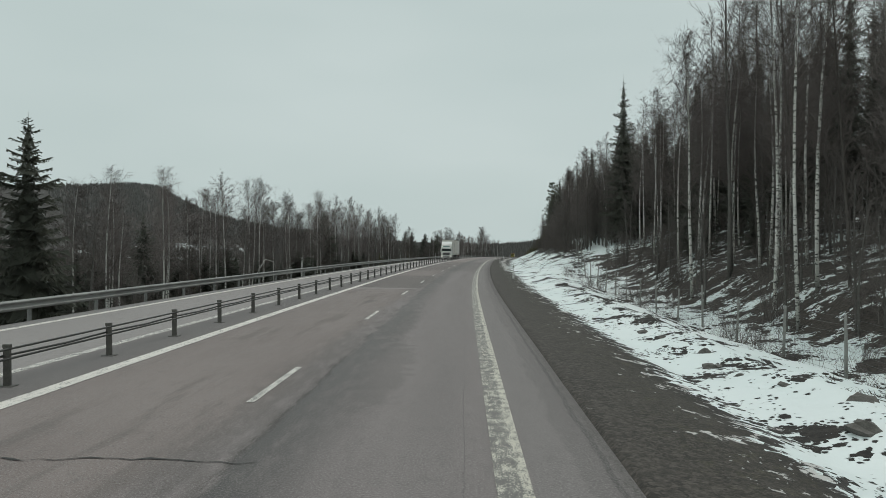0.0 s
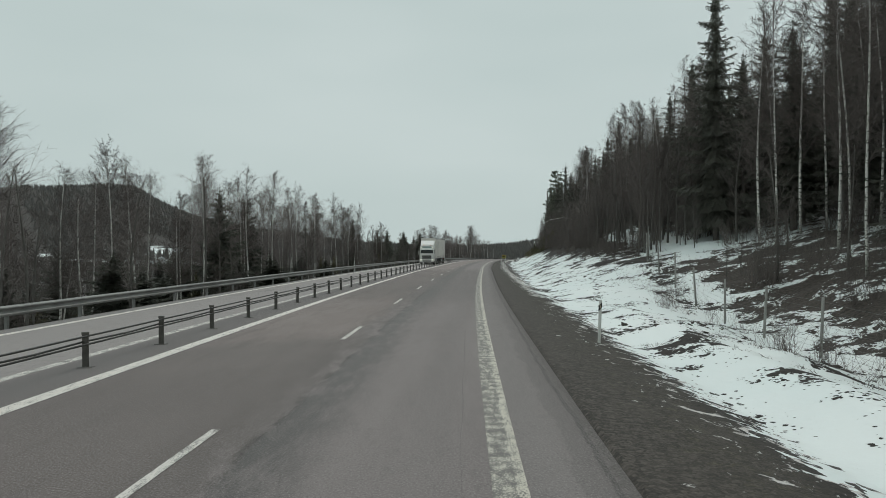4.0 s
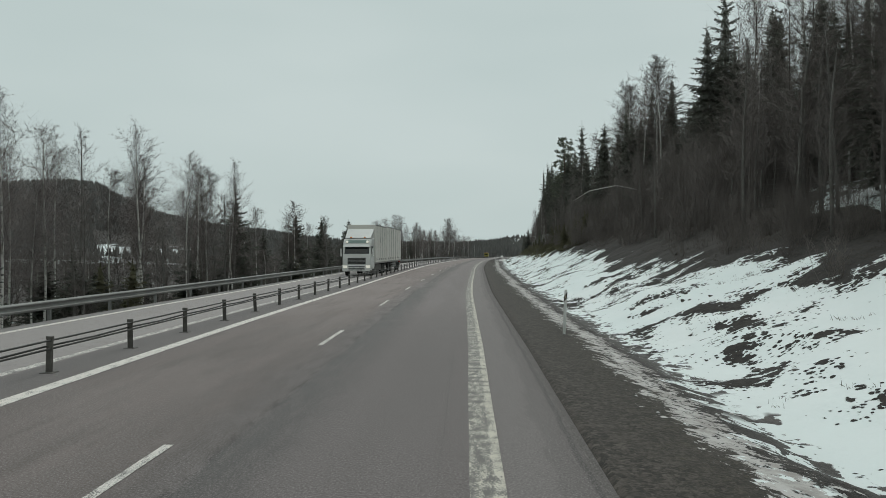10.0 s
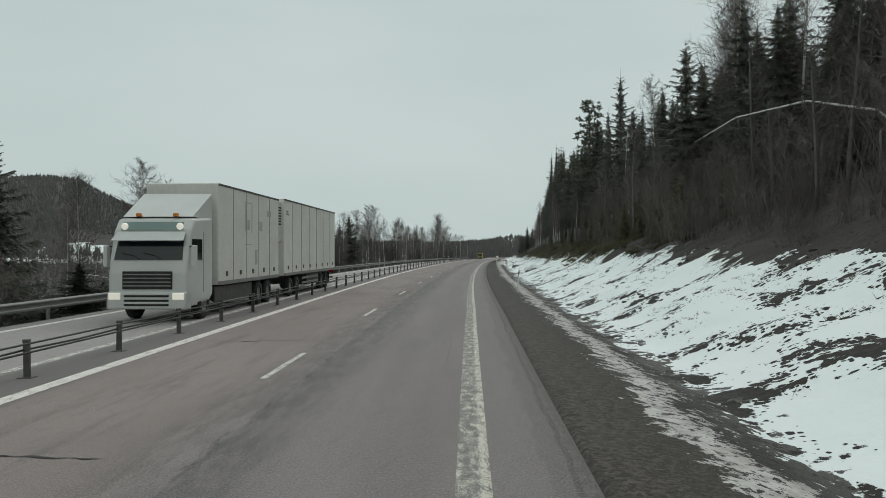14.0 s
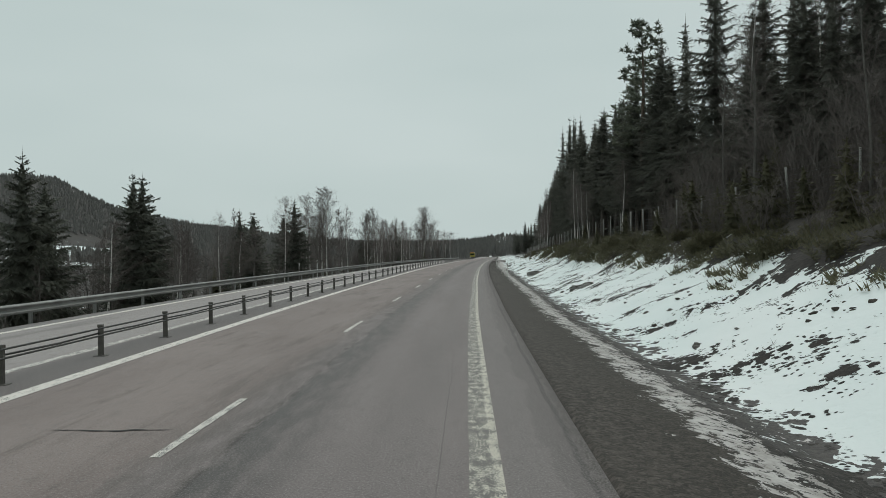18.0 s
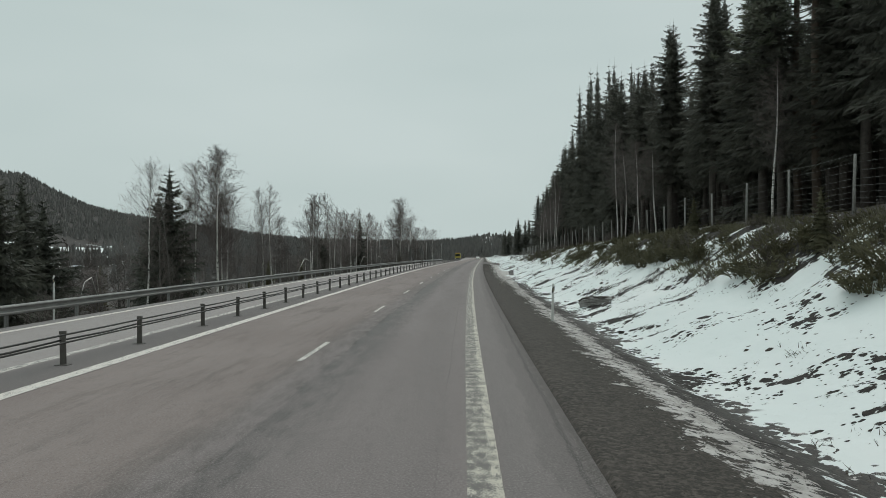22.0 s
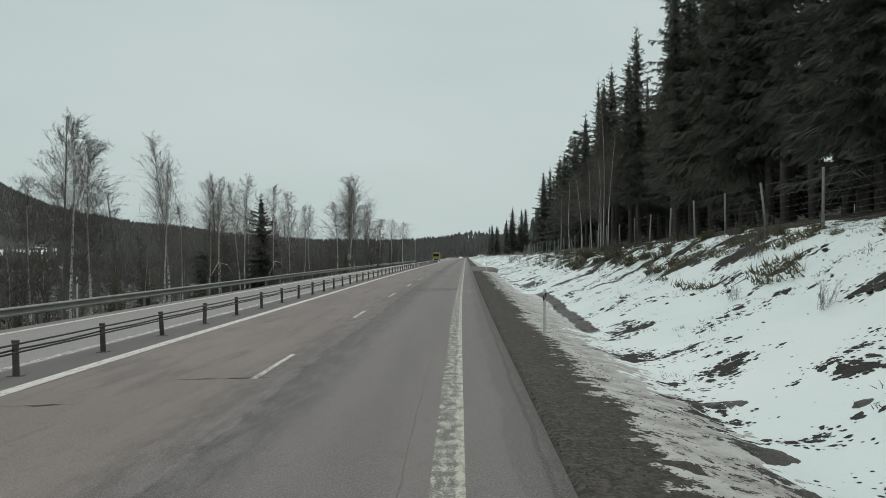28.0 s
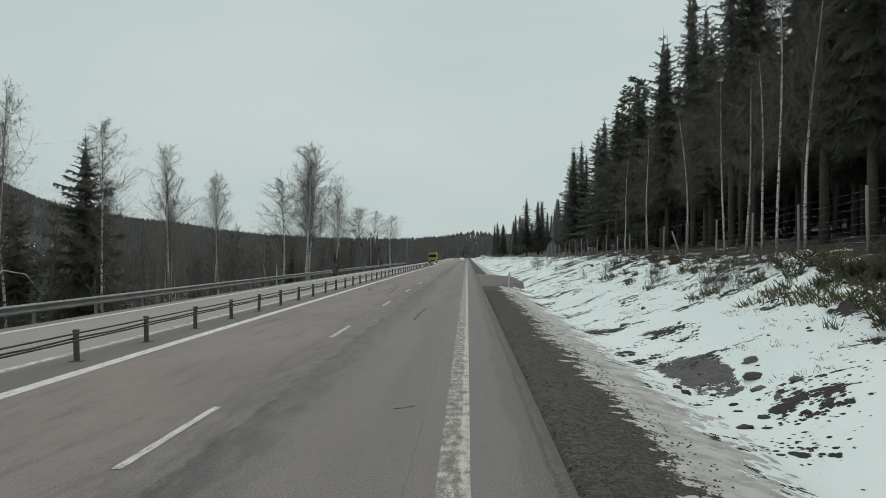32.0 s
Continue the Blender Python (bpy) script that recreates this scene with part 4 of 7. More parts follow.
for way in ([(396, -6.1), (386.5, -6.15), (381, -6.5), (374.7, -6.5), (370, -5.7), (373.3, -4.85), (378, -4.75), (371, -4.5), (365.6, -4.36)], [(356, -1.62), (353.4, -1.74), (351, -1.7)]):
    b, n = Build(), 9
    pts = [Vector((*a, 0)).lerp(Vector((*c, 0)), i / n) for a, c in zip(way[:-1], way[1:]) for i in range(n)] + [Vector((*way[-1], 0))]
    for k, p in enumerate(pts):
        side = (pts[min(k + 1, len(pts) - 1)] - pts[max(k - 1, 0)]).cross(Vector((0, 0, 1))).normalized() * rng.uniform(0.015, 0.045)
        shake = Vector((rng.gauss(0, 0.03), rng.gauss(0, 0.03), 0))
        b.v += [tuple(map(float, spot(q.x, q.y, 0.008))) for q in (p + shake + side, p + shake - side)]
        if k:
            b.f.append((2 * k - 2, 2 * k, 2 * k + 1, 2 * k - 1))
    part("crack", b, CRACK, cracks)

# ---------------------------------------------------------------- cable barrier on the median
barrier = thing("cable_barrier", "low steel cable barrier with grey posts on the median", "barrier", kind="structure")
b = Build().box(-0.055, 0.055, -0.03, 0.03, 0.0, 0.66, 0.006)
b.box(-0.062, 0.062, -0.037, 0.037, 0.63, 0.69, 0.008)
post_mesh = b.mesh("post", DULL_STEEL)
foot_mesh = Build().box(-0.13, 0.13, -0.1, 0.1, -0.03, 0.012, 0.004).mesh("post_foot", DULL_STEEL)
BAR_O = -8.02
rng = random.Random(3)
bar_us = [float(np.interp(k, (-5, 0, 4, 10, 19, 25, 31, 40, 49, 59, 69, 70, 77, 86, 96, 100, 145), (-5.1, 11.4, 24.6, 44.6, 75.3, 95.4, 115.4, 144.8, 175.0, 208.5, 241.6, 245.8, 269.0, 298.8, 331.4, 344.7, 494.0))) for k in range(-5, 146)]
for u in bar_us:
    ob = part("post", post_mesh, None, barrier)
    ob.matrix_world = on_road(u, BAR_O) @ pose(0, 0, 0, rng.gauss(0, 1.2), rng.gauss(0, 1.0), 0)
    foot = part("post_foot", foot_mesh, None, barrier)
    foot.matrix_world = on_road(u, BAR_O)
for h, off in ((0.615, 0.045), (0.50, -0.045), (0.455, 0.045)):
    for k in range(0, len(bar_us) - 1, 25):
        seg = bar_us[k : k + 26]
        pts = []
        for a, c in zip(seg[:-1], seg[1:]):
            pts += [spot(a, BAR_O + off, h), spot((a + c) / 2, BAR_O, h - 0.012)]
        pts.append(spot(seg[-1], BAR_O + off, h))
        part("cable", Build().tube(pts, 0.021, 5), CABLE, barrier, smooth=True)

# ---------------------------------------------------------------- guard rail on the far side
rail = thing("guard_rail", "galvanised steel guard rail on posts, dusted with dirt", "guard rail", kind="structure")
RAIL_LOW = 0.11
shape = [(0.0, 0.42), (0.07, 0.45), (0.08, 0.50), (0.01, 0.55), (0.0, 0.585), (0.01, 0.62), (0.09, 0.67), (0.09, 0.70), (0.06, 0.74), (-0.03, 0.745), (-0.035, 0.72), (0.055, 0.70), (0.055, 0.685), (-0.02, 0.62), (-0.02, 0.55), (0.055, 0.49), (0.055, 0.47), (-0.02, 0.42)]
RAIL_O = -14.3
rail_post = Build().box(-0.13, -0.03, -0.05, 0.05, -0.6, 0.66 - RAIL_LOW, 0.006).mesh("rail_post", STEEL)
spacer = Build().box(-0.04, 0.0, -0.06, 0.06, 0.5 - RAIL_LOW, 0.68 - RAIL_LOW, 0.004).mesh("spacer", STEEL)
for k in range(126):
    u0 = -14 + 4.0 * k
    if 398 < u0 < 404:
        continue
    b = Build()
    ring = len(shape)
    for u in (u0, u0 + 2.0, u0 + 4.03):
        b.v += [tuple(map(float, spot(u, RAIL_O + x, z - RAIL_LOW))) for x, z in shape]
    for r in range(2):
        for i in range(ring):
            j = (i + 1) % ring
            b.f.append((r * ring + i, r * ring + j, (r + 1) * ring + j, (r + 1) * ring + i))
    part("rail", b, STEEL, rail)
    for u in (u0,):
        part("rail_post", rail_post, None, rail).matrix_world = on_road(u, RAIL_O)
        part("spacer", spacer, None, rail).matrix_world = on_road(u, RAIL_O)

# ---------------------------------------------------------------- delineator posts
b = Build()
prof = [(-0.042, -0.018), (0.0, 0.03), (0.042, -0.018), (0.0, -0.03)]
for z, s in ((-0.4, 1.0), (0.6, 1.0), (0.98, 1.0), (1.03, 0.8)):
    b.v += [(x * s, y * s, z) for x, y in prof]
for r in range(3):
    for i in range(4):
        j = (i + 1) % 4
        b.f.append((r * 4 + i, r * 4 + j, (r + 1) * 4 + j, (r + 1) * 4 + i))
b.f.append((12, 13, 14, 15))
delineator = thing("delineator_post", "white plastic marker post with a black band, leaning in the verge", "marker post", group="marker posts along the road")
part("shaft", b, WHITE_PLASTIC, delineator)
b = Build()
for z, tilt in ((0.80, 0.05), (0.93, 0.05)):
    b.v += [(-0.046, -0.022, z - tilt), (0.0, 0.034, z), (0.046, -0.022, z + tilt), (0.0, -0.034, z)]
b.f += [(i, (i + 1) % 4, 4 + (i + 1) % 4, 4 + i) for i in range(4)] + [(3, 2, 1, 0), (4, 5, 6, 7)]
part("band", b, BLACK_PLASTIC, delineator, "slanted black band")
part("reflector", Build().box(-0.012, 0.012, -0.041, -0.03, 0.83, 0.9, 0.003), REFLECTOR, delineator, "pale rectangular reflector")
spots = [(60.5, 3.1), (122.4, 2.55), (185.0, 2.78), (249.2, 2.85), (305.7, 2.5), (375.5, 3.0)]
first = True
for u, o in spots:
    m = on_road(u, o, float(land(u, o))) @ pose(0, 0, 0, 0, random.Random(int(u)).uniform(1, 4), 0) @ Matrix.Diagonal((1.0, 1.0, 1.08 if u == 122.4 else 1.13, 1))
    if first:
        delineator.matrix_world = m
        first = False
    else:
        copy_thing(delineator, m)
for u in (-5, 58.8, 123.4, 184.5, 249.2, 313, 381.8, 445):
    ob = copy_thing(delineator, on_road(u, -14.75, 0.3))
    ob["label"] = "white plastic marker post with a black band behind the guard rail"

# ---------------------------------------------------------------- game fence
fence = thing("game_fence", "game fence of grey wooden posts and wire on the bank", "fence")
fence_post = Build().tube([(0, 0, -0.4), (0.01, 0, 1.1), (0, 0.01, 2.15)], [0.06, 0.055, 0.05], 7).mesh("fence_post", WOOD, True)
rng = random.Random(9)


def fence_o(u):
    return float(np.interp(u, (0, 80, 95, 112, 195, 222, 330, 400), (12.0, 12.0, 12.6, 16.5, 17.0, 13.2, 13.4, 13.2)))


fence_us = [-24.4 + 4.8 * k for k in range(98)]
tops = []
for u in fence_us:
    o = fence_o(u) + rng.uniform(-0.06, 0.06)
    ob = part("fence_post", fence_post, None, fence)
    h = float(land(u, o))
    ob.matrix_world = on_road(u, o, h) @ pose(0, 0, 0, rng.gauss(0, 1.8), rng.gauss(0, 1.8), rng.uniform(0, 360)) @ Matrix.Diagonal((1, 1, rng.uniform(0.94, 1.03), 1))
    tops.append((u, o - 0.06, h))
for z in (0.2, 0.38, 0.56, 0.76, 0.98, 1.22, 1.5, 1.78, 2.05):
    for k in range(0, len(tops) - 1, 24):
        pts = []
        for (u, o, h), (u2, o2, h2) in zip(tops[k : k + 24], tops[k + 1 : k + 25]):
            pts += [spot(u, o, h + z), spot((u + u2) / 2, (o + o2) / 2, (h + h2) / 2 + z - 0.045)]
        u, o, h = tops[min(k + 24, len(tops) - 1)]
        pts.append(spot(u, o, h + z))
        part("wire", Build().tube(pts, 0.0045, 3), WIRE, fence)
for u in (372, 236):
    o = fence_o(u) - 0.05
    part("brace", Build().tube([spot(u, o, float(land(u, o)) + 1.75), spot(u - 2.2, o, float(land(u - 2.2, o)) - 0.1)], 0.045, 6), WOOD, fence, smooth=True)


# ---------------------------------------------------------------- trees
def spruce(seed, height, width, sparse=0.0, low=0.06, fine=True, detail=1.0, taper=0.8):
    """Trunk and crown meshes of a spruce: whorls of drooping, jagged boughs round a dark heart."""
    r = random.Random(seed)
    trunk = Build().tube([(0, 0, -0.6), (0.03, 0, height * 0.35), (-0.02, 0.03, height * 0.7), (0, 0, height * 0.995)], [0.010 * height + 0.03, 0.008 * height + 0.02, 0.004 * height, 0.008], 7)
    crown = Build()

    def reach_at(f):
        return width * (0.07 + 0.93 * (1 - f) ** taper) * min(1, 0.75 + 3 * f)

    # inner boughs: a ragged shell that closes the heart of the crown
    if sparse < 0.5:
        rings, sides = 16, 11
        for k in range(rings):
            f0, f1 = 0.93 * k / rings, min(1, 0.93 * (k + 1.5) / rings)
            m = len(crown.v)
            for i in range(sides):
                a = 2 * math.pi * (i + r.uniform(-0.3, 0.3)) / sides
                rr = reach_at(f0) * r.uniform(0.3, 0.58) * (1.0 if f0 < 0.6 else 0.85)
                crown.v.append((rr * math.cos(a), rr * math.sin(a), height * (low + (1 - low) * f0) - rr * r.uniform(0.1, 0.5)))
            crown.v.append((0, 0, height * (low + (1 - low) * f1)))
            crown.f += [(m + i, m + (i + 1) % sides, m + sides) for i in range(sides)]
    z = height * low + 0.3
    gap = height / (29 * detail)
    while z < height * 0.985:
        f = (z - height * low) / (height * (1 - low))
        reach = reach_at(f) * r.choice((0.8, 0.92, 1.0, 1.05, 1.12))
        count = max(5, int((9.5 - 2.0 * f) * min(1, detail * 1.3) * (1 - 0.4 * sparse)))
        turn = r.uniform(0, 7)
        for k in range(count):
            if r.random() < 0.5 * sparse * (1 - f) + 0.05 * f:
                continue
            a = turn + 2 * math.pi * k / count + r.uniform(-0.25, 0.25)
            ln = reach * r.uniform(0.55, 1.22)
            lift = 0.34 * f * ln - 0.5 * (1 - f) * ln
            dx, dy = math.cos(a), math.sin(a)
            base = z + r.uniform(-0.3, 0.3) * gap

            def at(s, side=0.0, drop=0.0):
                curve = lift * (1.5 * s - 0.5 * s * s) + 0.16 * ln * s * s * s
                return (dx * ln * s - dy * side, dy * ln * s + dx * side, base + curve - drop)

            w = ln * ((0.2 if fine else 0.4) + 0.22 * f)
            core, base_w = (0.14 + 0.3 * f * f, 0.055 + 0.16 * f * f) if fine else (0.35, 0.15)
            crown.add([at(0.02, 0.03), at(0.02, -0.03), at(0.6, -w * core, 0.04 * ln), at(1.0), at(0.6, w * core, 0.04 * ln)], [(0, 1, 2, 4), (4, 2, 3)])
            steps = (15 if ln > 1.9 else 11 if ln > 1.0 else 6) if fine else (4 if ln > 0.7 else 2)
            for s in range(steps):
                t0 = 0.12 + 0.78 * s / steps
                for sg in (-1, 1):
                    side = sg * w * (1.2 - t0) * r.uniform(0.4, 1.4)
                    hang = min(ln, 1.9) * r.uniform(0.08, 0.36) * (1.1 - 0.6 * f)
                    crown.add([at(t0 - 0.03), at(t0 + base_w), at(t0 + r.uniform(0.1, 0.3), side, hang)], [(0, 1, 2)])
        z += gap * r.uniform(0.7, 1.35) * (1 + 0.4 * sparse)
    crown.twig((0, 0, height * 0.95), (0, 0, height * 1.03), 0.035)
    return trunk, crown


def pine(seed, height):
    """Trunk and crown of a pine: bare below, clumps of needles above."""
    r = random.Random(seed)
    trunk = Build().tube([(0, 0, -0.6), (0.12, 0.05, height * 0.4), (-0.05, 0.1, height * 0.75), (0.08, 0, height * 0.97)], [0.2, 0.16, 0.11, 0.03], 8)
    crown = Build()
    for k in range(46):
        f = 0.42 + 0.56 * (k / 45)
        z = height * f
        ln = (0.16 * height) * (1 - 0.75 * ((f - 0.42) / 0.58) ** 1.6) * r.uniform(0.55, 1.2)
        a = r.uniform(0, 7)
        tip = Vector((math.cos(a) * ln, math.sin(a) * ln, z + ln * r.uniform(0.0, 0.4)))
        crown.twig((0, 0, z), tip, 0.05)
        for c in range(6):
            s = r.uniform(0.4, 1.05)
            mid = Vector((0, 0, z)) * (1 - s) + tip * s + Vector((r.gauss(0, 0.3), r.gauss(0, 0.3), r.gauss(0.1, 0.16)))
            for q in range(13):
                w = Vector((r.gauss(0, 1), r.gauss(0, 1), r.gauss(0.25, 0.6))).normalized() * r.uniform(0.25, 0.62)
                p = w.cross(Vector((r.random(), r.random(), r.random()))).normalized() * 0.10
                crown.add([mid + p, mid - p, mid + w], [(0, 1, 2)])
    return trunk, crown


def bare_tree(seed, height, spread=0.2, start=0.35, limbs=34, twigs=9, lean=0.03, thick=1.0, droop=0.0, fork=False):
    """Trunk and bare crown: rising limbs that end in fine twigs."""
    r = random.Random(seed)
    lx, ly = r.uniform(-lean, lean) * height, r.uniform(-lean, lean) * height
    spine = [Vector((lx * f * f + 0.05 * height * 0.2 * math.sin(5 * f + seed), ly * f * f + 0.01 * height * math.cos(4 * f + seed), height * f)) for f in (0, 0.15, 0.3, 0.45, 0.6, 0.75, 0.88, 1.0)]
    spine[0].z = -0.6
    base = 0.0105 * height * thick
    trunk = Build().tube(spine, [base * (1.25 - f) * 0.85 + 0.006 for f in (0, 0.15, 0.3, 0.45, 0.6, 0.75, 0.88, 1.18)], 7)
    crown = Build()

    def along(f):
        k = min(int(f * 7), 6)
        return spine[k].lerp(spine[k + 1], f * 7 - k)

    for k in range(limbs):
        f = start + (0.985 - start) * (k + r.random()) / limbs
        root = along(f)
        g = (f - start) / (1 - start)
        ln = spread * height * (0.5 + 0.75 * math.sin(math.pi * min(1, 0.15 + 0.8 * g))) * r.uniform(0.6, 1.2) * (1.0 - 0.66 * g)
        a, up = r.uniform(0, 2 * math.pi), r.uniform(0.9, 2.3)
        w = Vector((math.cos(a), math.sin(a), up)).normalized()
        p = root
        rad = base * 0.22 * (1.15 - f) + 0.005
        for s in range(3):
            q = p + w * ln / 3
            crown.add(*limb_piece(p, q, rad, rad * 0.6))
            rad *= 0.6
            for c in range(twigs // 3 + s):
                g0 = p.lerp(q, r.random())
                tw = (w * 0.75 + Vector((r.gauss(0, 0.6), r.gauss(0, 0.6), r.gauss(0.2 - droop, 0.4)))).normalized()
                tl = ln * r.uniform(0.2, 0.45)
                h = g0 + tw * tl
                crown.sliver(g0, h, 0.0105)
                for e in range(5):
                    g2 = g0.lerp(h, r.uniform(0.15, 0.95))
                    crown.sliver(g2, g2 + (tw + Vector((r.gauss(0, 0.7), r.gauss(0, 0.7), r.gauss(-droop, 0.5)))).normalized() * tl * r.uniform(0.35, 0.8), 0.0075)
            w = (w + Vector((r.gauss(0, 0.22), r.gauss(0, 0.22), r.gauss(0.08 - droop * 0.5, 0.15)))).normalized()
            p = q
    return trunk, crown


def limb_piece(p, q, ra, rb):
    """Three-sided tapered limb between two points: vertices and faces."""
    way = (q - p).normalized()
    s = way.cross(Vector((0.31, 0.17, 0.93))).normalized()
    t = way.cross(s)
    c = [(1, 0), (-0.5, 0.87), (-0.5, -0.87)]
    v = [p + ra * (x * s + y * t) for x, y in c] + [q + rb * (x * s + y * t) for x, y in c]
    return v, [(0, 1, 4, 3), (1, 2, 5, 4), (2, 0, 3, 5)]


def bush(seed, height, spread, stems=16, twigs=9):
    """One mesh of a leafless bush."""
    r = random.Random(seed)
    b = Build()
    for k in range(stems):
        a = r.uniform(0, 2 * math.pi)
        foot = Vector((r.gauss(0, 0.22 * spread), r.gauss(0, 0.22 * spread), -0.15))
        w = Vector((math.cos(a) * spread / height * r.uniform(0.1, 0.9), math.sin(a) * spread / height * r.uniform(0.1, 0.9), 1)).normalized()
        ln, p, rad = height * r.uniform(0.55, 1.05), foot, 0.008 + 0.0035 * height
        for s in range(3):
            q = p + w * ln / 3
            b.add(*limb_piece(p, q, rad, rad * 0.62))
            rad *= 0.62
            for c in range(twigs // 3 + s):
                g = p.lerp(q, r.random())
                h = g + (w + Vector((r.gauss(0, 0.5), r.gauss(0, 0.5), r.gauss(0, 0.3)))).normalized() * ln * r.uniform(0.12, 0.34)
                b.sliver(g, h, 0.011)
                for e in range(3):
                    g2 = g.lerp(h, r.uniform(0.2, 0.9))
                    b.sliver(g2, g2 + (w + Vector((r.gauss(0, 0.8), r.gauss(0, 0.8), r.gauss(0, 0.5)))).normalized() * ln * r.uniform(0.06, 0.16), 0.008)
            w = (w + Vector((r.gauss(0, 0.16), r.gauss(0, 0.16), 0.05))).normalized()
            p = q
    return b


def evergreen_shrub(seed, height, spread):
    """One mesh of a low, bushy evergreen: rising shoots set round with short sprays."""
    r = random.Random(seed)
    b = Build()
    for k in range(30):
        a, far = r.uniform(0, 2 * math.pi), r.random() ** 0.6
        foot = Vector((math.cos(a) * far * spread * 0.7, math.sin(a) * far * spread * 0.7, -0.1))
        w = Vector((math.cos(a) * 0.55 * far + r.gauss(0, 0.2), math.sin(a) * 0.55 * far + r.gauss(0, 0.2), 1)).normalized()
        ln = height * (1.05 - 0.55 * far * far) * r.uniform(0.55, 1.1)
        tip = foot + w * ln
        b.add(*limb_piece(foot, tip, 0.014, 0.004))
        for s in range(19):
            g = foot.lerp(tip, r.uniform(0.12, 1.0))
            way = (w * 0.5 + Vector((r.gauss(0, 0.7), r.gauss(0, 0.7), r.gauss(0.1, 0.35)))).normalized()
            side = way.cross(Vector((r.random(), r.random(), r.random() + 0.2))).normalized() * r.uniform(0.014, 0.03) * height ** 0.5
            reach = r.uniform(0.12, 0.34) * height ** 0.7
            b.add([g + side * 0.4, g + way * reach * 0.5 + side, g + way * reach, g + way * reach * 0.5 - side, g - side * 0.4], [(0, 1, 2, 3, 4)])
    return b


kinds = {}


def make_kind(key, name, label, category, group, trunk, crown, bark, leaf, crown_name="crown"):
    root = thing(name, label, category, pose(0, -400, -60), group)
    part("trunk", trunk, bark, root, smooth=True)
    part(crown_name, crown, leaf, root)
    kinds.setdefault(key, []).append([root, 0])


FAR = {}


def plant_far(key, pick, u, o, scale, stretch=1.0):
    """A tree of the joined rest, deep in the woods."""
    key = "far_spruce" if key in ("spruce", "thin", "wall") else key
    x, y, z = spot(u, o, float(land(u, o)))
    FAR.setdefault(key, []).append((pick, pose(float(x), float(y), float(z), 0, 0, (u * 37 + o * 91) % 360) @ Matrix.Diagonal((scale, scale, scale * stretch, 1))))


def plant(key, pick, u, o, scale, sink=0.0, turn=None, stretch=1.0, label=""):
    """Set a tree or bush on the ground; the first use of a kind moves the pattern itself."""
    options = kinds[key]
    entry = options[pick % len(options)]
    x, y, z = spot(u, o, float(land(u, o)) - sink)
    m = pose(float(x), float(y), float(z), 0, 0, turn if turn is not None else (u * 37 + o * 91) % 360)
    if entry[1] == 0:
        ob = entry[0]
        ob.matrix_world = m @ Matrix.Diagonal((scale, scale, scale * stretch, 1))
    else:
        ob = copy_thing(entry[0], m)
        ob.scale = (scale, scale, scale * stretch)
    entry[1] += 1
    if label:
        ob["label"] = label
    return ob


for s in range(5):
    make_kind("spruce", "spruce_tree", "tall dark green spruce with drooping boughs", "spruce", "spruces in the forest", *spruce(100 + s, 20, 3.0 + 0.35 * (s % 3), 0.1 * (s % 3), 0.06 + 0.06 * (s % 2)), BARK, SPRUCE)
for s in range(3):
    make_kind("far_spruce", "spruce_tree", "tall dark green spruce deep in the forest", "spruce", "spruces in the forest", *spruce(115 + s, 20, 3.6, 0.1, 0.12, False), BARK, SPRUCE)
for s in range(3):
    make_kind("thin", "thin_spruce", "slender spruce with a sparse ragged crown", "spruce", "spruces in the forest", *spruce(130 + s, 22, 2.4, 0.15, 0.2, detail=1.25), BARK, SPRUCE)
for s in range(4):
    make_kind("wall", "tall_spruce", "tall dark spruce with a bare grey lower trunk", "spruce", "spruces in the forest", *spruce(140 + s, 22, 2.55 + 0.3 * (s % 2), 0.05, 0.2 + 0.05 * (s % 3), detail=1.4, taper=0.75), BARK, SPRUCE)
for s in range(4):
    make_kind("valley", "valley_spruce", "dense dark spruce with tiered boughs below the road", "spruce", "spruces in the valley", *spruce(180 + s, 13, 3.7 + 0.4 * (s % 2), 0.0, 0.03, detail=1.15, taper=0.95), BARK, DENSE)
for s in range(3):
    make_kind("small", "small_spruce", "small bushy green spruce", "spruce", "young spruces", *spruce(160 + s, 2.4, 0.95, 0.0, 0.0, detail=0.5), BARK, YOUNG)
for s in range(4):
    ob = tagged(new("evergreen_shrub", evergreen_shrub(170 + s, 1.25, 0.8 + 0.15 * (s % 2)).mesh("evergreen_shrub", YOUNG)), "low bushy olive-green evergreen shrub on the bank", "shrub", "shrubs on the bank")
    kinds.setdefault("shrub", []).append([ob, 0])
for s in range(4):
    ob = tagged(new("bare_thicket", bush(430 + s, 5.6, 3.2, 26, 13).mesh("bare_thicket", BRUSH)), "tall tangle of bare brown brush on the slope", "thicket", "thickets on the slope")
    kinds.setdefault("thicket", []).append([ob, 0])
for s in range(4):
    make_kind("tall_birch", "tall_birch_tree", "tall birch with a white, dark-flecked trunk", "birch", "bare birches", *bare_tree(320 + s, 21, 0.15, 0.27, 66, 11, 0.05, 0.4, 0.14), BIRCH, TWIG)
for s in range(3):
    make_kind("alder", "alder_tree", "bare brown tree with a dense twiggy crown", "bare tree", "bare trees", *bare_tree(350 + s, 17, 0.18, 0.18, 64, 11, 0.05, 0.42, 0.0), ALDER_BARK, TWIG)
for s in range(2):
    make_kind("pine", "pine_tree", "pine with an open crown of needle clumps", "pine", "pines in the forest", *pine(200 + s, 20), PINE_BARK, PINE)
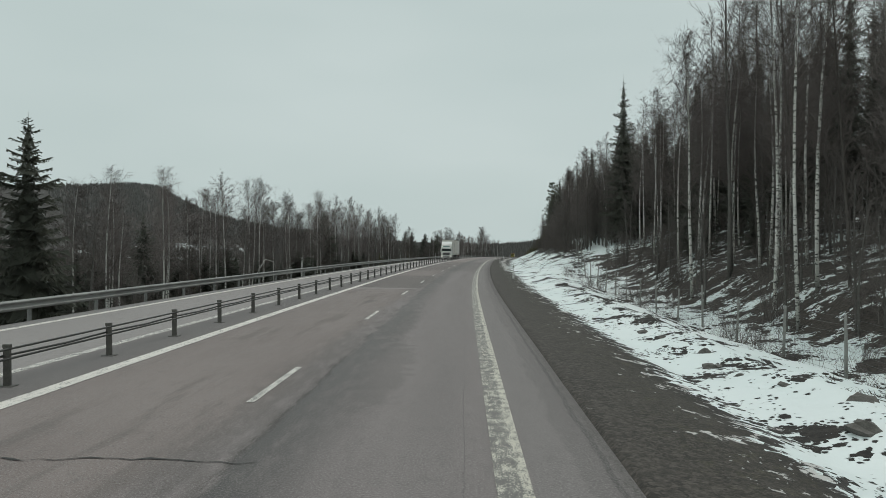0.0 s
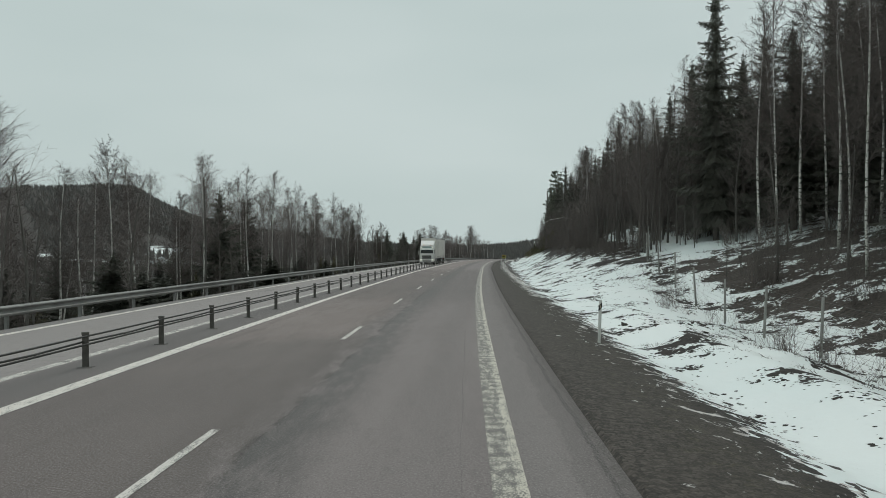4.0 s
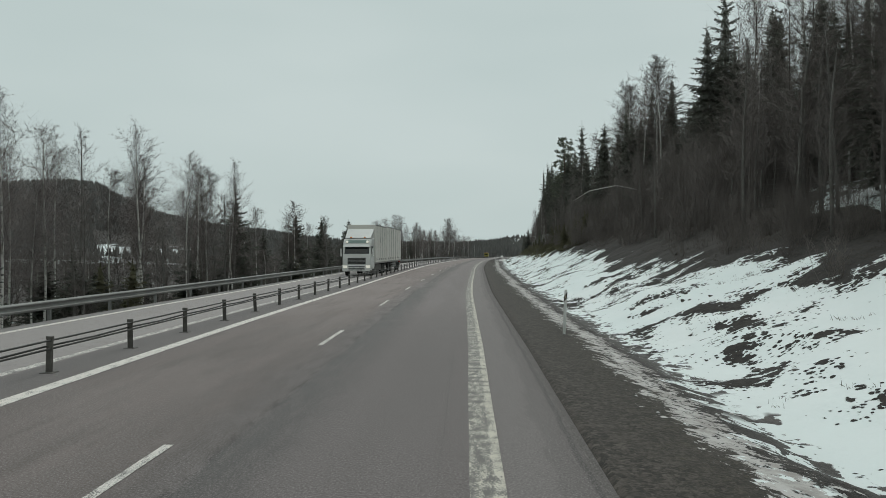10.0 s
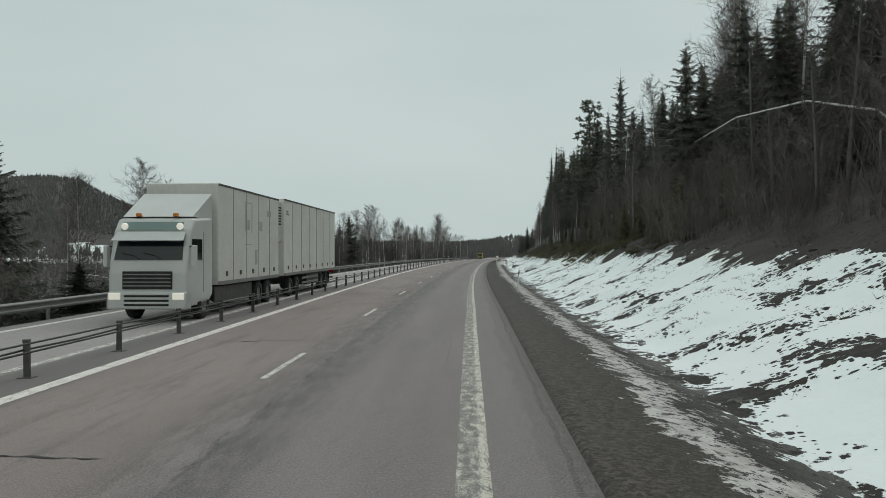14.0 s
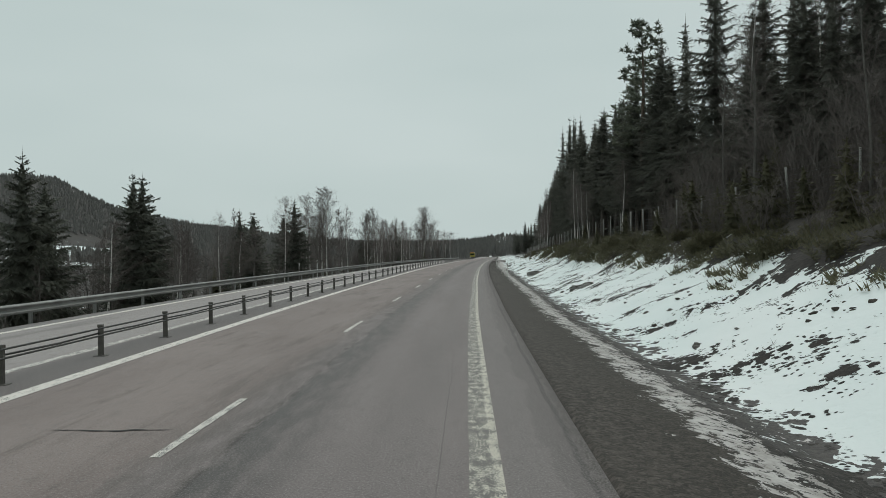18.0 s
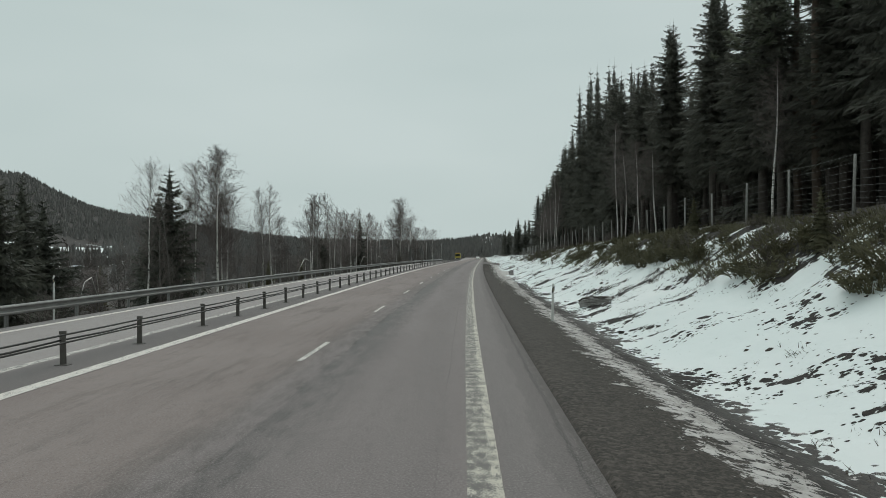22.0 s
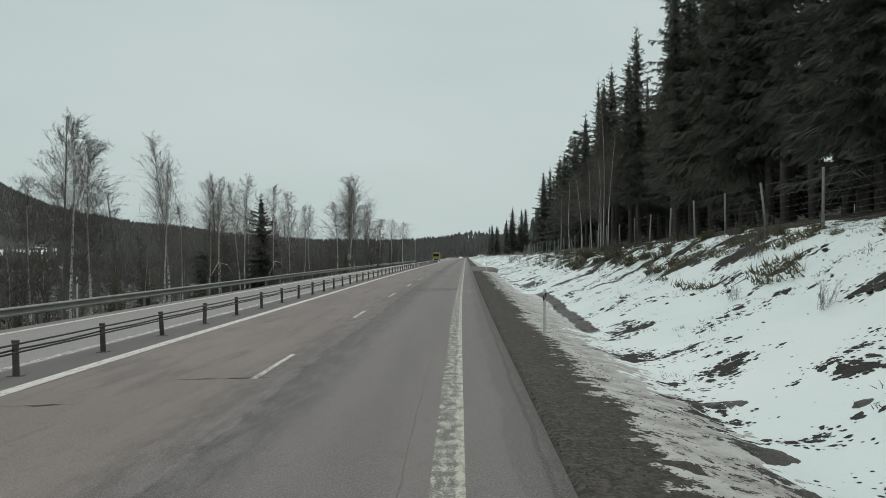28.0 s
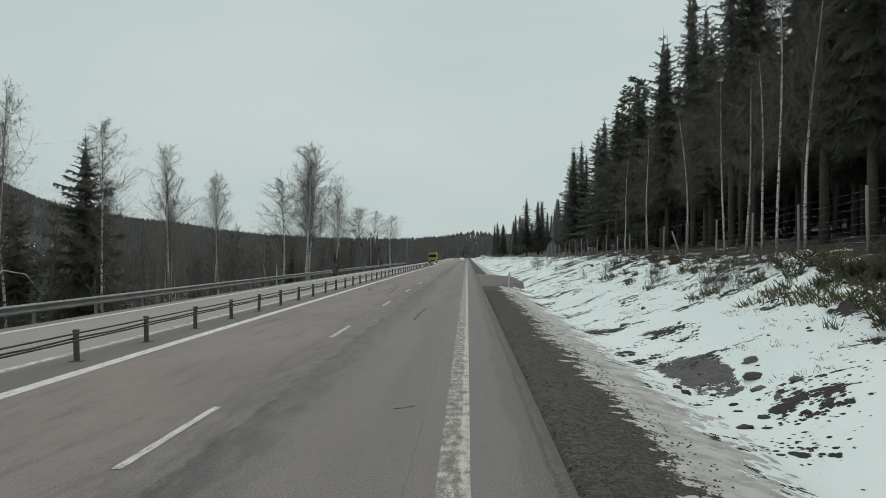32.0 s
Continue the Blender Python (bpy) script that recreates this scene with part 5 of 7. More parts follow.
for s in range(5):
    make_kind("birch", "birch_tree", "bare birch with white bark and fine twigs", "birch", "bare birches", *bare_tree(300 + s, 15, 0.225 + 0.025 * (s % 3), 0.28, 60, 12, 0.05, 0.6, 0.2), BIRCH, TWIG)
for s in range(3):
    make_kind("aspen", "aspen_tree", "tall bare grey tree with rising limbs", "bare tree", "bare trees", *bare_tree(340 + s, 19, 0.19, 0.4, 40, 9, 0.02, 0.62, 0.0), GREY_BARK, TWIG)
for s in range(4):
    make_kind("sapling", "bare_sapling", "thin bare sapling in the undergrowth", "bare tree", "undergrowth", *bare_tree(380 + s, 7, 0.24, 0.1, 26, 9, 0.06, 0.9, 0.0), GREY_BARK, BRUSH)
for s in range(4):
    ob = tagged(new("bare_bush", bush(400 + s, 2.6, 1.7).mesh("bare_bush", BRUSH)), "leafless brown bush on the bank", "bush", "undergrowth")
    kinds.setdefault("bush", []).append([ob, 0])

# ---------------------------------------------------------------- planting
def reach_up(key, pick, u, o, tip, base, stretch=1.0, wide=None, far=False):
    """A tree whose tip stands tip metres over the road."""
    tall = tip - float(land(u, o))
    s = tall / base
    if far:
        return plant_far(key, pick, u, o, wide, s / wide)
    if wide:
        return plant(key, pick, u, o, wide * 1.0, 0, None, s / wide)
    return plant(key, pick, u, o, s)


# across the guard rail: spruces and birches whose tips stand against the sky
for k, (u, o, tip) in enumerate([(36.7, -24, 9.2), (31, -27, 7.5), (105.4, -24, 8.2), (124, -28, 8.4), (180.8, -26.7, 9.0), (202.2, -25.5, 7.7), (225.1, -27.2, 8.5), (228.5, -28, 7.2), (232.4, -24, 7.9), (234.8, -24.5, 8.1), (239, -26, 6.2),
                                 (260, -24.5, 6.8), (270.3, -29.7, 7.5), (273, -30, 6.2), (289.2, -28, 10.4), (293.4, -31, 8.5), (371.5, -24.5, 10.0), (377, -33, 7.4), (214, -34, 5.8), (150, -36, 6.0), (82, -40, 6.4), (14, -30, 9.0), (318, -44, 5.2), (402, -40, 7.0)]):
    reach_up("valley", k, u, o, tip, 13, wide=1.12 if tip > 8.5 else 0.92)
for k, (u, tip) in enumerate([(42, 7.0), (53, 8.0), (58, 7.2), (64, 8.7), (66.5, 8.0), (71.5, 8.9), (74.1, 9.4), (78.4, 9.6), (85, 8.8), (91.4, 9.0), (98.1, 9.7), (101.6, 10.2), (106.5, 8.4), (111.2, 10.5), (113.5, 9.6), (117.3, 10.7), (121.5, 9.2), (126, 9.5), (129.5, 10.3), (132.5, 10.3), (135.5, 9.8), (141, 9.0),
                              (147.7, 10.2), (151, 10.9), (154, 9.2), (157.4, 9.9), (163, 8.8), (167.7, 10.0), (170.6, 11.0), (173.5, 9.8), (190, 8.4), (193.5, 6.8), (209, 6.2), (247, 5.6), (255, 5.2), (286.3, 11.6), (291.4, 11.9), (296, 9.2), (305.6, 10.0), (307.5, 9.6), (325.6, 10.4), (329, 10.8), (334, 10.2), (341, 9.5),
                              (345.2, 12.4), (351.3, 9.4), (354.1, 10.2), (357, 9.8), (361.3, 10.6), (364, 10.2), (370.1, 10.5), (383, 10.7), (387, 9.2), (392.4, 9.7), (396, 9.9)]):
    o = -22.5 - (k * 7 % 5) * 0.8
    if u < 320 or k % 3 == 0:
        reach_up("birch", k * 5 + 2, u + 1.7 - (k % 3), o - 3.2 - (k % 4), tip - 0.9 - 0.3 * (k % 3) - (1.5 if u > 320 else 0), 15)
    key = "aspen" if k % 6 == 4 else "birch"
    reach_up(key, k * 3 + 1, u, o, tip, 19 if key == "aspen" else 15)
for k, (u, o, tip) in enumerate([(429, -23.2, 18.0), (432.5, -23.6, 18.3), (436.5, -25, 16.8), (426, -22.5, 14.5), (418, -24, 12.0), (445, -22, 13.5), (455, -23, 12.5), (470, -22, 11.5), (482, -20, 12.0), (500, -19, 12.0)]):
    reach_up("birch", k + 2, u, o, tip, 15, wide=1.55)
rng = random.Random(21)
for k in range(210):
    u, o = rng.uniform(-25, 480), -17.5 - 62 * rng.random() ** 1.5
    tip = rng.uniform(0.5, 4.6) + (1.6 if u < 200 else 0)
    key = rng.choice(("birch", "birch", "sapling", "sapling", "aspen"))
    reach_up(key, rng.randrange(9), u, o, tip, {"birch": 15, "aspen": 19, "sapling": 7}[key], wide=rng.uniform(0.8, 1.1) * (1.2 if key == "sapling" else 0.75), far=key == "sapling")
for k in range(230):
    u, o = rng.uniform(-25, 470), -16.2 - 26 * rng.random() ** 1.4
    if k % 3 and o < -24:
        plant_far("sapling", rng.randrange(9), u, o, rng.uniform(0.6, 1.2))
    else:
        plant("sapling" if k % 3 else "bush", rng.randrange(9), u, o, rng.uniform(0.55, 1.15) if k % 3 else rng.uniform(0.9, 1.7))
for k in range(70):
    u, o = rng.uniform(48, 190), -19 - 24 * rng.random()
    reach_up("valley", rng.randrange(9), u, o, rng.uniform(-0.5, 2.6), 13, wide=rng.uniform(0.6, 0.85))
for k in range(34):
    u, o = rng.uniform(-25, 480), -18 - 30 * rng.random()
    plant("small", rng.randrange(9), u, o, rng.uniform(1.2, 2.6))

# forest above the bank: trees that stand out against the sky
for k, (u, o, tip, key) in enumerate([(102.5, 20, 27.0, "spruce"), (98, 24.5, 20.5, "spruce"), (108, 21.5, 20.0, "spruce"), (92, 27, 18.5, "spruce"), (169.7, 23.7, 26.4, "spruce"), (168, 21.5, 23.0, "spruce"), (182, 33, 29.4, "spruce"), (187, 29, 25.8, "thin"), (224.3, 27.8, 24.0, "spruce"), (238, 30, 25.5, "spruce"), (237.7, 24, 22.5, "thin"),
                                      (243, 23, 22.0, "thin"), (262, 18.2, 27.5, "pine"), (267, 19.5, 24.5, "pine"), (272, 19.5, 24.0, "spruce"), (341.6, 20, 32.0, "thin"), (343, 17.4, 30.0, "thin"), (344, 19, 31.0, "thin"), (338, 18.5, 31.3, "spruce"), (324, 22, 28.4, "thin"), (318, 18.5, 27.5, "spruce"), (396, 19.3, 24.1, "spruce"),
                                      (396.5, 22, 28.6, "thin"), (389, 20, 27.5, "thin"), (415, 21, 24.2, "pine"), (405, 19, 22.5, "spruce"), (424, 19, 21.5, "spruce"), (434, 20, 21.5, "spruce"), (445, 18, 20.5, "spruce"), (243, 20, 27.5, "spruce"), (333, 18.8, 30.5, "spruce"), (329, 19.8, 30.0, "thin")]):
    reach_up(key, k, u, o, tip, {"thin": 22}.get(key, 20), wide=1.22)
rng = random.Random(33)
# open birch wood by the first stretch
for k, (u, o) in enumerate([(37.8, 15.5), (35.0, 15.6), (45, 19.0), (56.3, 20.0), (53, 18.4), (48, 22), (35, 22), (57, 24), (44, 25), (64, 25), (60, 21.5), (39, 18.6), (30, 19), (27, 17)]):
    plant("tall_birch" if k % 5 != 4 else "aspen", k, u, o, rng.uniform(0.95, 1.15) if k % 5 != 4 else rng.uniform(1.1, 1.3))
for k in range(64):
    u, o = rng.uniform(24, 108), 18.5 + 30 * rng.random() ** 1.1
    o += max(0.0, min(u - 62, 14)) * 0.45
    key = rng.choice(("alder", "alder", "alder", "tall_birch"))
    pick, size = rng.randrange(9), {"alder": 1.15, "tall_birch": 0.95}[key] * rng.uniform(0.8, 1.15)
    if k % 4 != 3 or u > 70:
        plant(key, pick, u, o, size)
for k in range(150):
    u, o = rng.uniform(20, 112), 14.6 + 22 * rng.random()
    plant("thicket" if k % 3 == 0 else "sapling", rng.randrange(9), u, o, (rng.uniform(0.4, 0.8) if k % 3 == 0 else rng.uniform(0.6, 1.2)) * (0.55 if u > 84 and o < 24 else 1.0))
for k in range(58):
    plant_far("spruce", rng.randrange(9), rng.uniform(20, 118), 28 + 24 * rng.random(), rng.uniform(0.85, 1.1))
for k in range(12):
    u, o = rng.uniform(60, 112), 20 + 9 * rng.random()
    plant("spruce", rng.randrange(9), u, o, rng.uniform(0.35, 0.75))
for k in range(20):
    u = rng.uniform(52, 100)
    plant("birch" if k % 3 else "tall_birch", rng.randrange(9), u, 16 + 9 * rng.random() + max(0.0, u - 76) * 0.2, rng.uniform(0.95, 1.3) if k % 3 else rng.uniform(0.75, 0.95))
# brushy slope
for k in range(190):
    u = rng.uniform(104, 238)
    o = (12.6 if u < 138 else 14.0) + 9.0 * rng.random() + max(0.0, 118 - u) * 0.4
    if u < 142 and 14.2 < o < 18.5 and k % 3:
        continue
    low = 0.42 if u < 136 and o < 19.5 + (136 - u) * 0.1 else 1.0
    plant("thicket", rng.randrange(9), u, o + (1.2 if u < 112 else 0), rng.uniform(0.55, 1.15) * (0.75 if o < 14 else 1.0) * (1.1 if u < 150 else 1.0) * low)
more = random.Random(34)
for k in range(58):
    u, o = more.uniform(99, 142), 12.8 + 5.2 * more.random()
    plant("alder" if k % 4 == 0 else "sapling", k, u, o, more.uniform(0.5, 0.8) if k % 4 == 0 else more.uniform(0.8, 1.5))
for k in range(40):
    u = more.uniform(102, 144)
    plant("thicket", k, u, more.uniform(18.6, 22.5) if k % 2 else more.uniform(12.4, 14.6), more.uniform(0.5, 0.8) if k % 2 else more.uniform(0.25, 0.4))
for k in range(90):
    u, o = rng.uniform(98, 236), 13.2 + 12 * rng.random()
    plant("sapling", rng.randrange(9), u, o, rng.uniform(0.8, 1.4))
for k in range(150):
    u = rng.uniform(106, 232)
    plant("bush", rng.randrange(9), u, 10.3 + (1.6 if u > 138 else 0) + 3.6 * rng.random() + (1.5 if u < 110 else 0), rng.uniform(0.5, 1.15) * (0.5 if u < 140 else 1.0))
for k in range(120):
    u, o = rng.uniform(108, 240), 21 + 26 * rng.random()
    tip = 18.0 + 0.12 * (o - 20) + rng.uniform(0, 5.0)
    reach_up("spruce", rng.randrange(9), u, o, tip, 20, wide=rng.uniform(0.85, 1.1), far=o > 33)
for k in range(40):
    u, o = rng.uniform(108, 236), 17 + 8 * rng.random()
    reach_up("spruce", rng.randrange(9), u, o, rng.uniform(10, 16), 20, wide=rng.uniform(0.55, 0.8))
for k in range(18):
    reach_up("spruce", k, 186 + 2.7 * k, 18.5 + (k * 5 % 7), 17.5 + (k * 3 % 6), 20, wide=1.05)
for k in range(16):
    plant("birch", rng.randrange(9), rng.uniform(108, 235), 17 + 10 * rng.random(), rng.uniform(0.9, 1.25))
for k, (u, o) in enumerate([(133, 24), (147, 23), (176, 27), (200, 25), (108, 20), (112, 22), (104, 18.5), (121, 23)]):
    plant("alder", k, u, o, 0.95)
for k in range(150):
    u, o = rng.uniform(112, 470), 30 + 26 * rng.random()
    tip = float(np.interp(u, (112, 240, 345, 470), (20, 20, 23, 17))) + rng.uniform(-3, 2)
    reach_up("spruce", rng.randrange(9), u, o, tip, 20, wide=rng.uniform(0.95, 1.2), far=True)
# tall spruce wall
for k in range(215):
    u, o = rng.uniform(250, 470), 18.4 + 26 * rng.random() ** 1.1
    tip = float(np.interp(u, (232, 300, 345, 400, 470), (19.5, 22, 26.5, 23, 19))) + rng.uniform(-4, 3.0)
    if o > 28:
        reach_up("spruce", rng.randrange(9), u, o, tip, 20, wide=rng.uniform(0.95, 1.25), far=True)
    else:
        reach_up(rng.choice(("wall", "wall", "wall", "thin")), rng.randrange(9), u, o, tip, 22, wide=rng.uniform(0.95, 1.2))
for k in range(43):
    u = 248 + 4.1 * k + rng.uniform(-1.2, 1.2)
    tip = float(np.interp(u, (236, 262, 300, 345, 390, 425), (21, 22.5, 22.5, 26, 22, 19))) + rng.uniform(-3.5, 2)
    reach_up("wall", rng.randrange(9), u, 18.0 + 2.6 * rng.random(), tip, 22, wide=rng.uniform(1.0, 1.25))
for k in range(40):
    u, o = rng.uniform(470, 690), 12 + 26 * rng.random()
    reach_up("spruce", rng.randrange(9), u, o, rng.uniform(14, 20), 20, wide=rng.uniform(0.8, 1.0), far=True)
for k, (u, o, tip) in enumerate([(298.3, 15, 15.5), (293.8, 15, 12.0), (288.9, 15.2, 12.0), (357.8, 15.0, 14.5), (365, 15.2, 12.0), (360.6, 15, 17.5), (362.7, 15.2, 12.5), (367.8, 15, 13.0), (374, 14.8, 12.0), (283, 15.2, 10.5), (262, 16, 12), (385, 15, 12), (392, 14.6, 11)]):
    reach_up("birch", k, u, o, tip, 15, wide=0.72)
for k in range(26):
    plant("small", k, 183 + 1.9 * k, 12.2 + (k * 7 % 9) * 0.4, 1.0 + 0.1 * (k * 5 % 8), 0.1, None, 0.9)
# low evergreen shrubs along the top of the bank
for k in range(200):
    u = 186 + 106 * rng.random() ** 0.85
    close = float(np.interp(u, (186, 205, 232, 262, 292), (2.4, 1.6, 0.0, 0.2, 0.8)))
    o = 9.3 + close * 0.6 + 3.2 * rng.random() ** 1.2
    plant("shrub", rng.randrange(9), u, o, rng.uniform(0.5, 1.05) * (0.65 if u > 272 or o > 11.3 else 1.0), 0.08, None, rng.uniform(0.6, 0.95))
for k in range(84):
    u = rng.uniform(292, 380)
    plant("shrub", rng.randrange(9), u, 9.6 + 3.4 * rng.random(), rng.uniform(0.25, 0.55), 0.05, None, rng.uniform(0.6, 1.0))
for k, (u, o, s) in enumerate([(341.5, 9.1, 0.85), (342.8, 9.6, 0.8), (340.6, 9.5, 0.7), (333.5, 10.6, 0.85), (347.6, 10.9, 0.9), (350, 11.6, 0.8)]):
    plant("shrub", k, u, o, s, 0.05, None, 0.8)
for k, (u, o, s) in enumerate([(246, 10.6, 0.8), (228, 11.4, 0.9), (236.5, 11.2, 1.0), (262, 11.8, 0.85)]):
    plant("small", k, u, o, s)
for k in range(30):
    u, o = more.uniform(310, 348), 9.0 + 3.6 * more.random()
    plant("bush" if k % 4 == 0 else "shrub", k, u, o, more.uniform(0.25, 0.45) if k % 4 == 0 else more.uniform(0.2, 0.5), 0.04)
for k in range(70):
    plant("bush", rng.randrange(9), rng.uniform(215, 420), 8.2 + 4.5 * rng.random(), rng.uniform(0.22, 0.5))
for k in range(40):
    plant("bush", rng.randrange(9), rng.uniform(-10, 85), 9.5 + 9 * rng.random(), rng.uniform(0.28, 0.6))

for k in range(3):
    plant("far_spruce", k, 300 + 24 * k, 36, 1.1)

for key, rows in FAR.items():
    verts, faces, slots, base = [], [], [], 0
    for pick, m in rows:
        root = kinds[key][pick % len(kinds[key])][0]
        for slot, child in enumerate(sorted(root.children, key=lambda c: c.name.startswith("crown"))):
            me = child.data
            co = np.empty(len(me.vertices) * 3)
            me.vertices.foreach_get("co", co)
            mat = np.array(m)
            verts.append(co.reshape(-1, 3) @ mat[:3, :3].T + mat[:3, 3])
            faces += [tuple(i + base for i in p.vertices) for p in me.polygons]
            slots += [slot] * len(me.polygons)
            base += len(me.vertices)
    me = bpy.data.meshes.new("deep_woods")
    me.from_pydata(np.concatenate(verts).tolist(), [], faces)
    me.materials.append(BARK if key != "sapling" else GREY_BARK)
    me.materials.append(SPRUCE if key != "sapling" else BRUSH)
    me.polygons.foreach_set("material_index", slots)
    label = "dark spruces deep in the forest above the bank" if key != "sapling" else "bare undergrowth deep in the valley"
    tagged(new("deep_spruce_woods" if key != "sapling" else "deep_undergrowth", me), label, "woods", kind="stuff")

# ---------------------------------------------------------------- far woods on the hills
rng = random.Random(50)


def far_conifer(b, p, h, w):
    n = len(b.v)
    x, y, z = p
    for lay, (lo, hi, r) in enumerate(((0.05, 0.5, 1.0), (0.3, 0.78, 0.7), (0.55, 1.0, 0.42))):
        m = len(b.v)
        for i in range(6):
            a = i * 1.047 + lay + x
            rr = w * r * rng.uniform(0.65, 1.2)
            b.v.append((x + rr * math.cos(a), y + rr * math.sin(a), z + h * lo * rng.uniform(0.7, 1.3)))
        b.v.append((x, y, z + h * hi))
        b.f += [(m + i, m + (i + 1) % 6, m + 6) for i in range(6)]


def far_bare(b, p, h):
    p = Vector(p)
    top = Vector((rng.gauss(0, 0.4), rng.gauss(0, 0.4), h))
    b.sliver(p, p + top, 0.06)
    for k in range(34):
        g = p + top * rng.uniform(0.15, 0.92)
        b.sliver(g, g + Vector((rng.gauss(0, 0.13), rng.gauss(0, 0.13), rng.uniform(0.02, 0.24))) * h, 0.05)


def scatter(count, seed, u0, u1, o0, o1):
    """Random stations and offsets, the ground places there and a patchy field."""
    r = np.random.RandomState(seed)
    u, o = r.uniform(u0, u1, count), r.uniform(o0, o1, count)
    return u, o, spot(u, o, land(u, o) - 0.4)


b = Build()
r = np.random.RandomState(1)
az, away = np.radians(r.uniform(-16, 37, 13000)), 1940 - 1250 * r.uniform(0, 1, 13000) ** 0.8
u = 160 + away * np.cos(az)
o = 8 - away * np.sin(az) - road_x(u)
p = spot(u, o, land(u, o) - 0.4)
glade = (np.degrees(az) < -5.6) & (np.degrees(az) > -8.6) & (away > 1150) & (away < 1800) & (cloud(u / 30, o / 30, 61, 2) > -0.02)
slash = (np.degrees(az) > 21) & (np.degrees(az) < 29) & (away > 480) & (away < 980) & (cloud(u / 60, o / 60, 63, 2) > -0.12)
for k in np.nonzero(~glade & ~slash)[0]:
    far_conifer(b, p[k], rng.uniform(7, 13) * (0.75 if away[k] > 1700 else 1.0), rng.uniform(2.0, 3.6))
for seed, o0, o1, low, high in ((3, 15, 165, 8, 14), (4, -165, -17, 6, 9)):
    u, o, p = scatter(450, seed, 430, 860, o0, o1)
    for k in range(len(u)):
        far_conifer(b, p[k], rng.uniform(low, high), rng.uniform(1.3, 2.2))
tagged(new("far_conifer_woods", b.mesh("far_conifer_woods", HAZED_TREE)), "dark conifer woods covering the distant hills, paled with painted haze", "woods", kind="stuff")
b = Build()
u, o, p = scatter(5200, 5, -20, 900, -290, -34)
clearing = ((u - 480) / 55) ** 2 + ((o + 175) / 35) ** 2
for k in np.nonzero(clearing > 1)[0]:
    far_bare(b, p[k], rng.uniform(6.5, 11.5) * (0.6 if o[k] > -140 and 170 < u[k] < 480 else 1.0))
tagged(new("far_bare_woods", b.mesh("far_bare_woods", FAR_BRUSH)), "leafless brown woods in the valley", "woods", kind="stuff")

# ---------------------------------------------------------------- heather, dry grass and stones on the bank
b = Build()
u, o, places = scatter(30000, 6, -12, 400, 4.6, 14.6)
field = cloud(u / 1.1 + o / 1.6, o / 2.2, 91, 3) + 0.028 * (o - 6) * np.where(u > 85, 1, 0.3)
for k in np.nonzero(field > 0.22)[0]:
    p = Vector(places[k]) + Vector((0, 0, 0.38))
    for s in range(9):
        w = Vector((rng.gauss(0, 0.6), rng.gauss(0, 0.6), rng.uniform(0.35, 1.0))).normalized()
        q = p + Vector((rng.gauss(0, 0.09), rng.gauss(0, 0.09), 0))
        b.sliver(q, q + w * rng.uniform(0.05, 0.17), 0.008)
tagged(new("heather_tufts", b.mesh("heather_tufts", TUFT)), "dark heather and dead grass poking through snow", "heather", kind="stuff")
b = Build()
u, o, places = scatter(18000, 16, 196, 372, 8.5, 13.6)
field = cloud(u / 2.4, o / 1.6, 95, 3) + np.interp(u, (196, 225, 285, 300, 310, 316, 342, 350, 372), (-0.05, 0.08, 0.06, -0.1, -0.1, -0.09, -0.08, -0.12, -0.13)) - 0.2 * (u < 308) * (o < 9.2)
for k in np.nonzero(field > 0.02)[0]:
    p = Vector(places[k]) + Vector((0, 0, 0.36))
    for s in range(7):
        w = Vector((rng.gauss(0, 0.55), rng.gauss(0, 0.55), rng.uniform(0.5, 1.0))).normalized()
        q = p + Vector((rng.gauss(0, 0.12), rng.gauss(0, 0.12), 0))
        b.sliver(q, q + w * rng.uniform(0.12, 0.42), 0.03)
tagged(new("low_shrub_cover", b.mesh("low_shrub_cover", YOUNG)), "low green-brown shrub cover along the top of the bank", "shrubs", kind="stuff")
b = Build()
ICO_V, ICO_F = [], []
bm = bmesh.new()
bmesh.ops.create_icosphere(bm, subdivisions=1, radius=1)
bm.verts.index_update()
ICO_V = [v.co.copy() for v in bm.verts]
ICO_F = [tuple(v.index for v in f.verts) for f in bm.faces]
bm.free()
u, o, places = scatter(9000, 8, -12, 400, 4.4, 12.5)
field = cloud(u / 2.2 + o / 2.6, o / 2.6, 93, 3) + 0.012 * (o - 6)
for k in np.nonzero(field > 0.22)[0]:
    size = 0.04 + 0.11 * rng.random() ** 2.2
    turn = Euler((rng.uniform(-0.4, 0.4), rng.uniform(-0.4, 0.4), rng.uniform(0, 6))).to_matrix()
    p = Vector(places[k]) + Vector((0, 0, 0.375))
    b.add([p + turn @ Vector((c.x * size * rng.uniform(0.9, 1.9), c.y * size * rng.uniform(0.7, 1.2), c.z * size * 0.6 * rng.uniform(0.6, 1.3))) for c in ICO_V], ICO_F)
tagged(new("soil_clods", b.mesh("soil_clods", CLOD)), "dark clods of soil and moss on the snowy bank", "soil", kind="stuff")


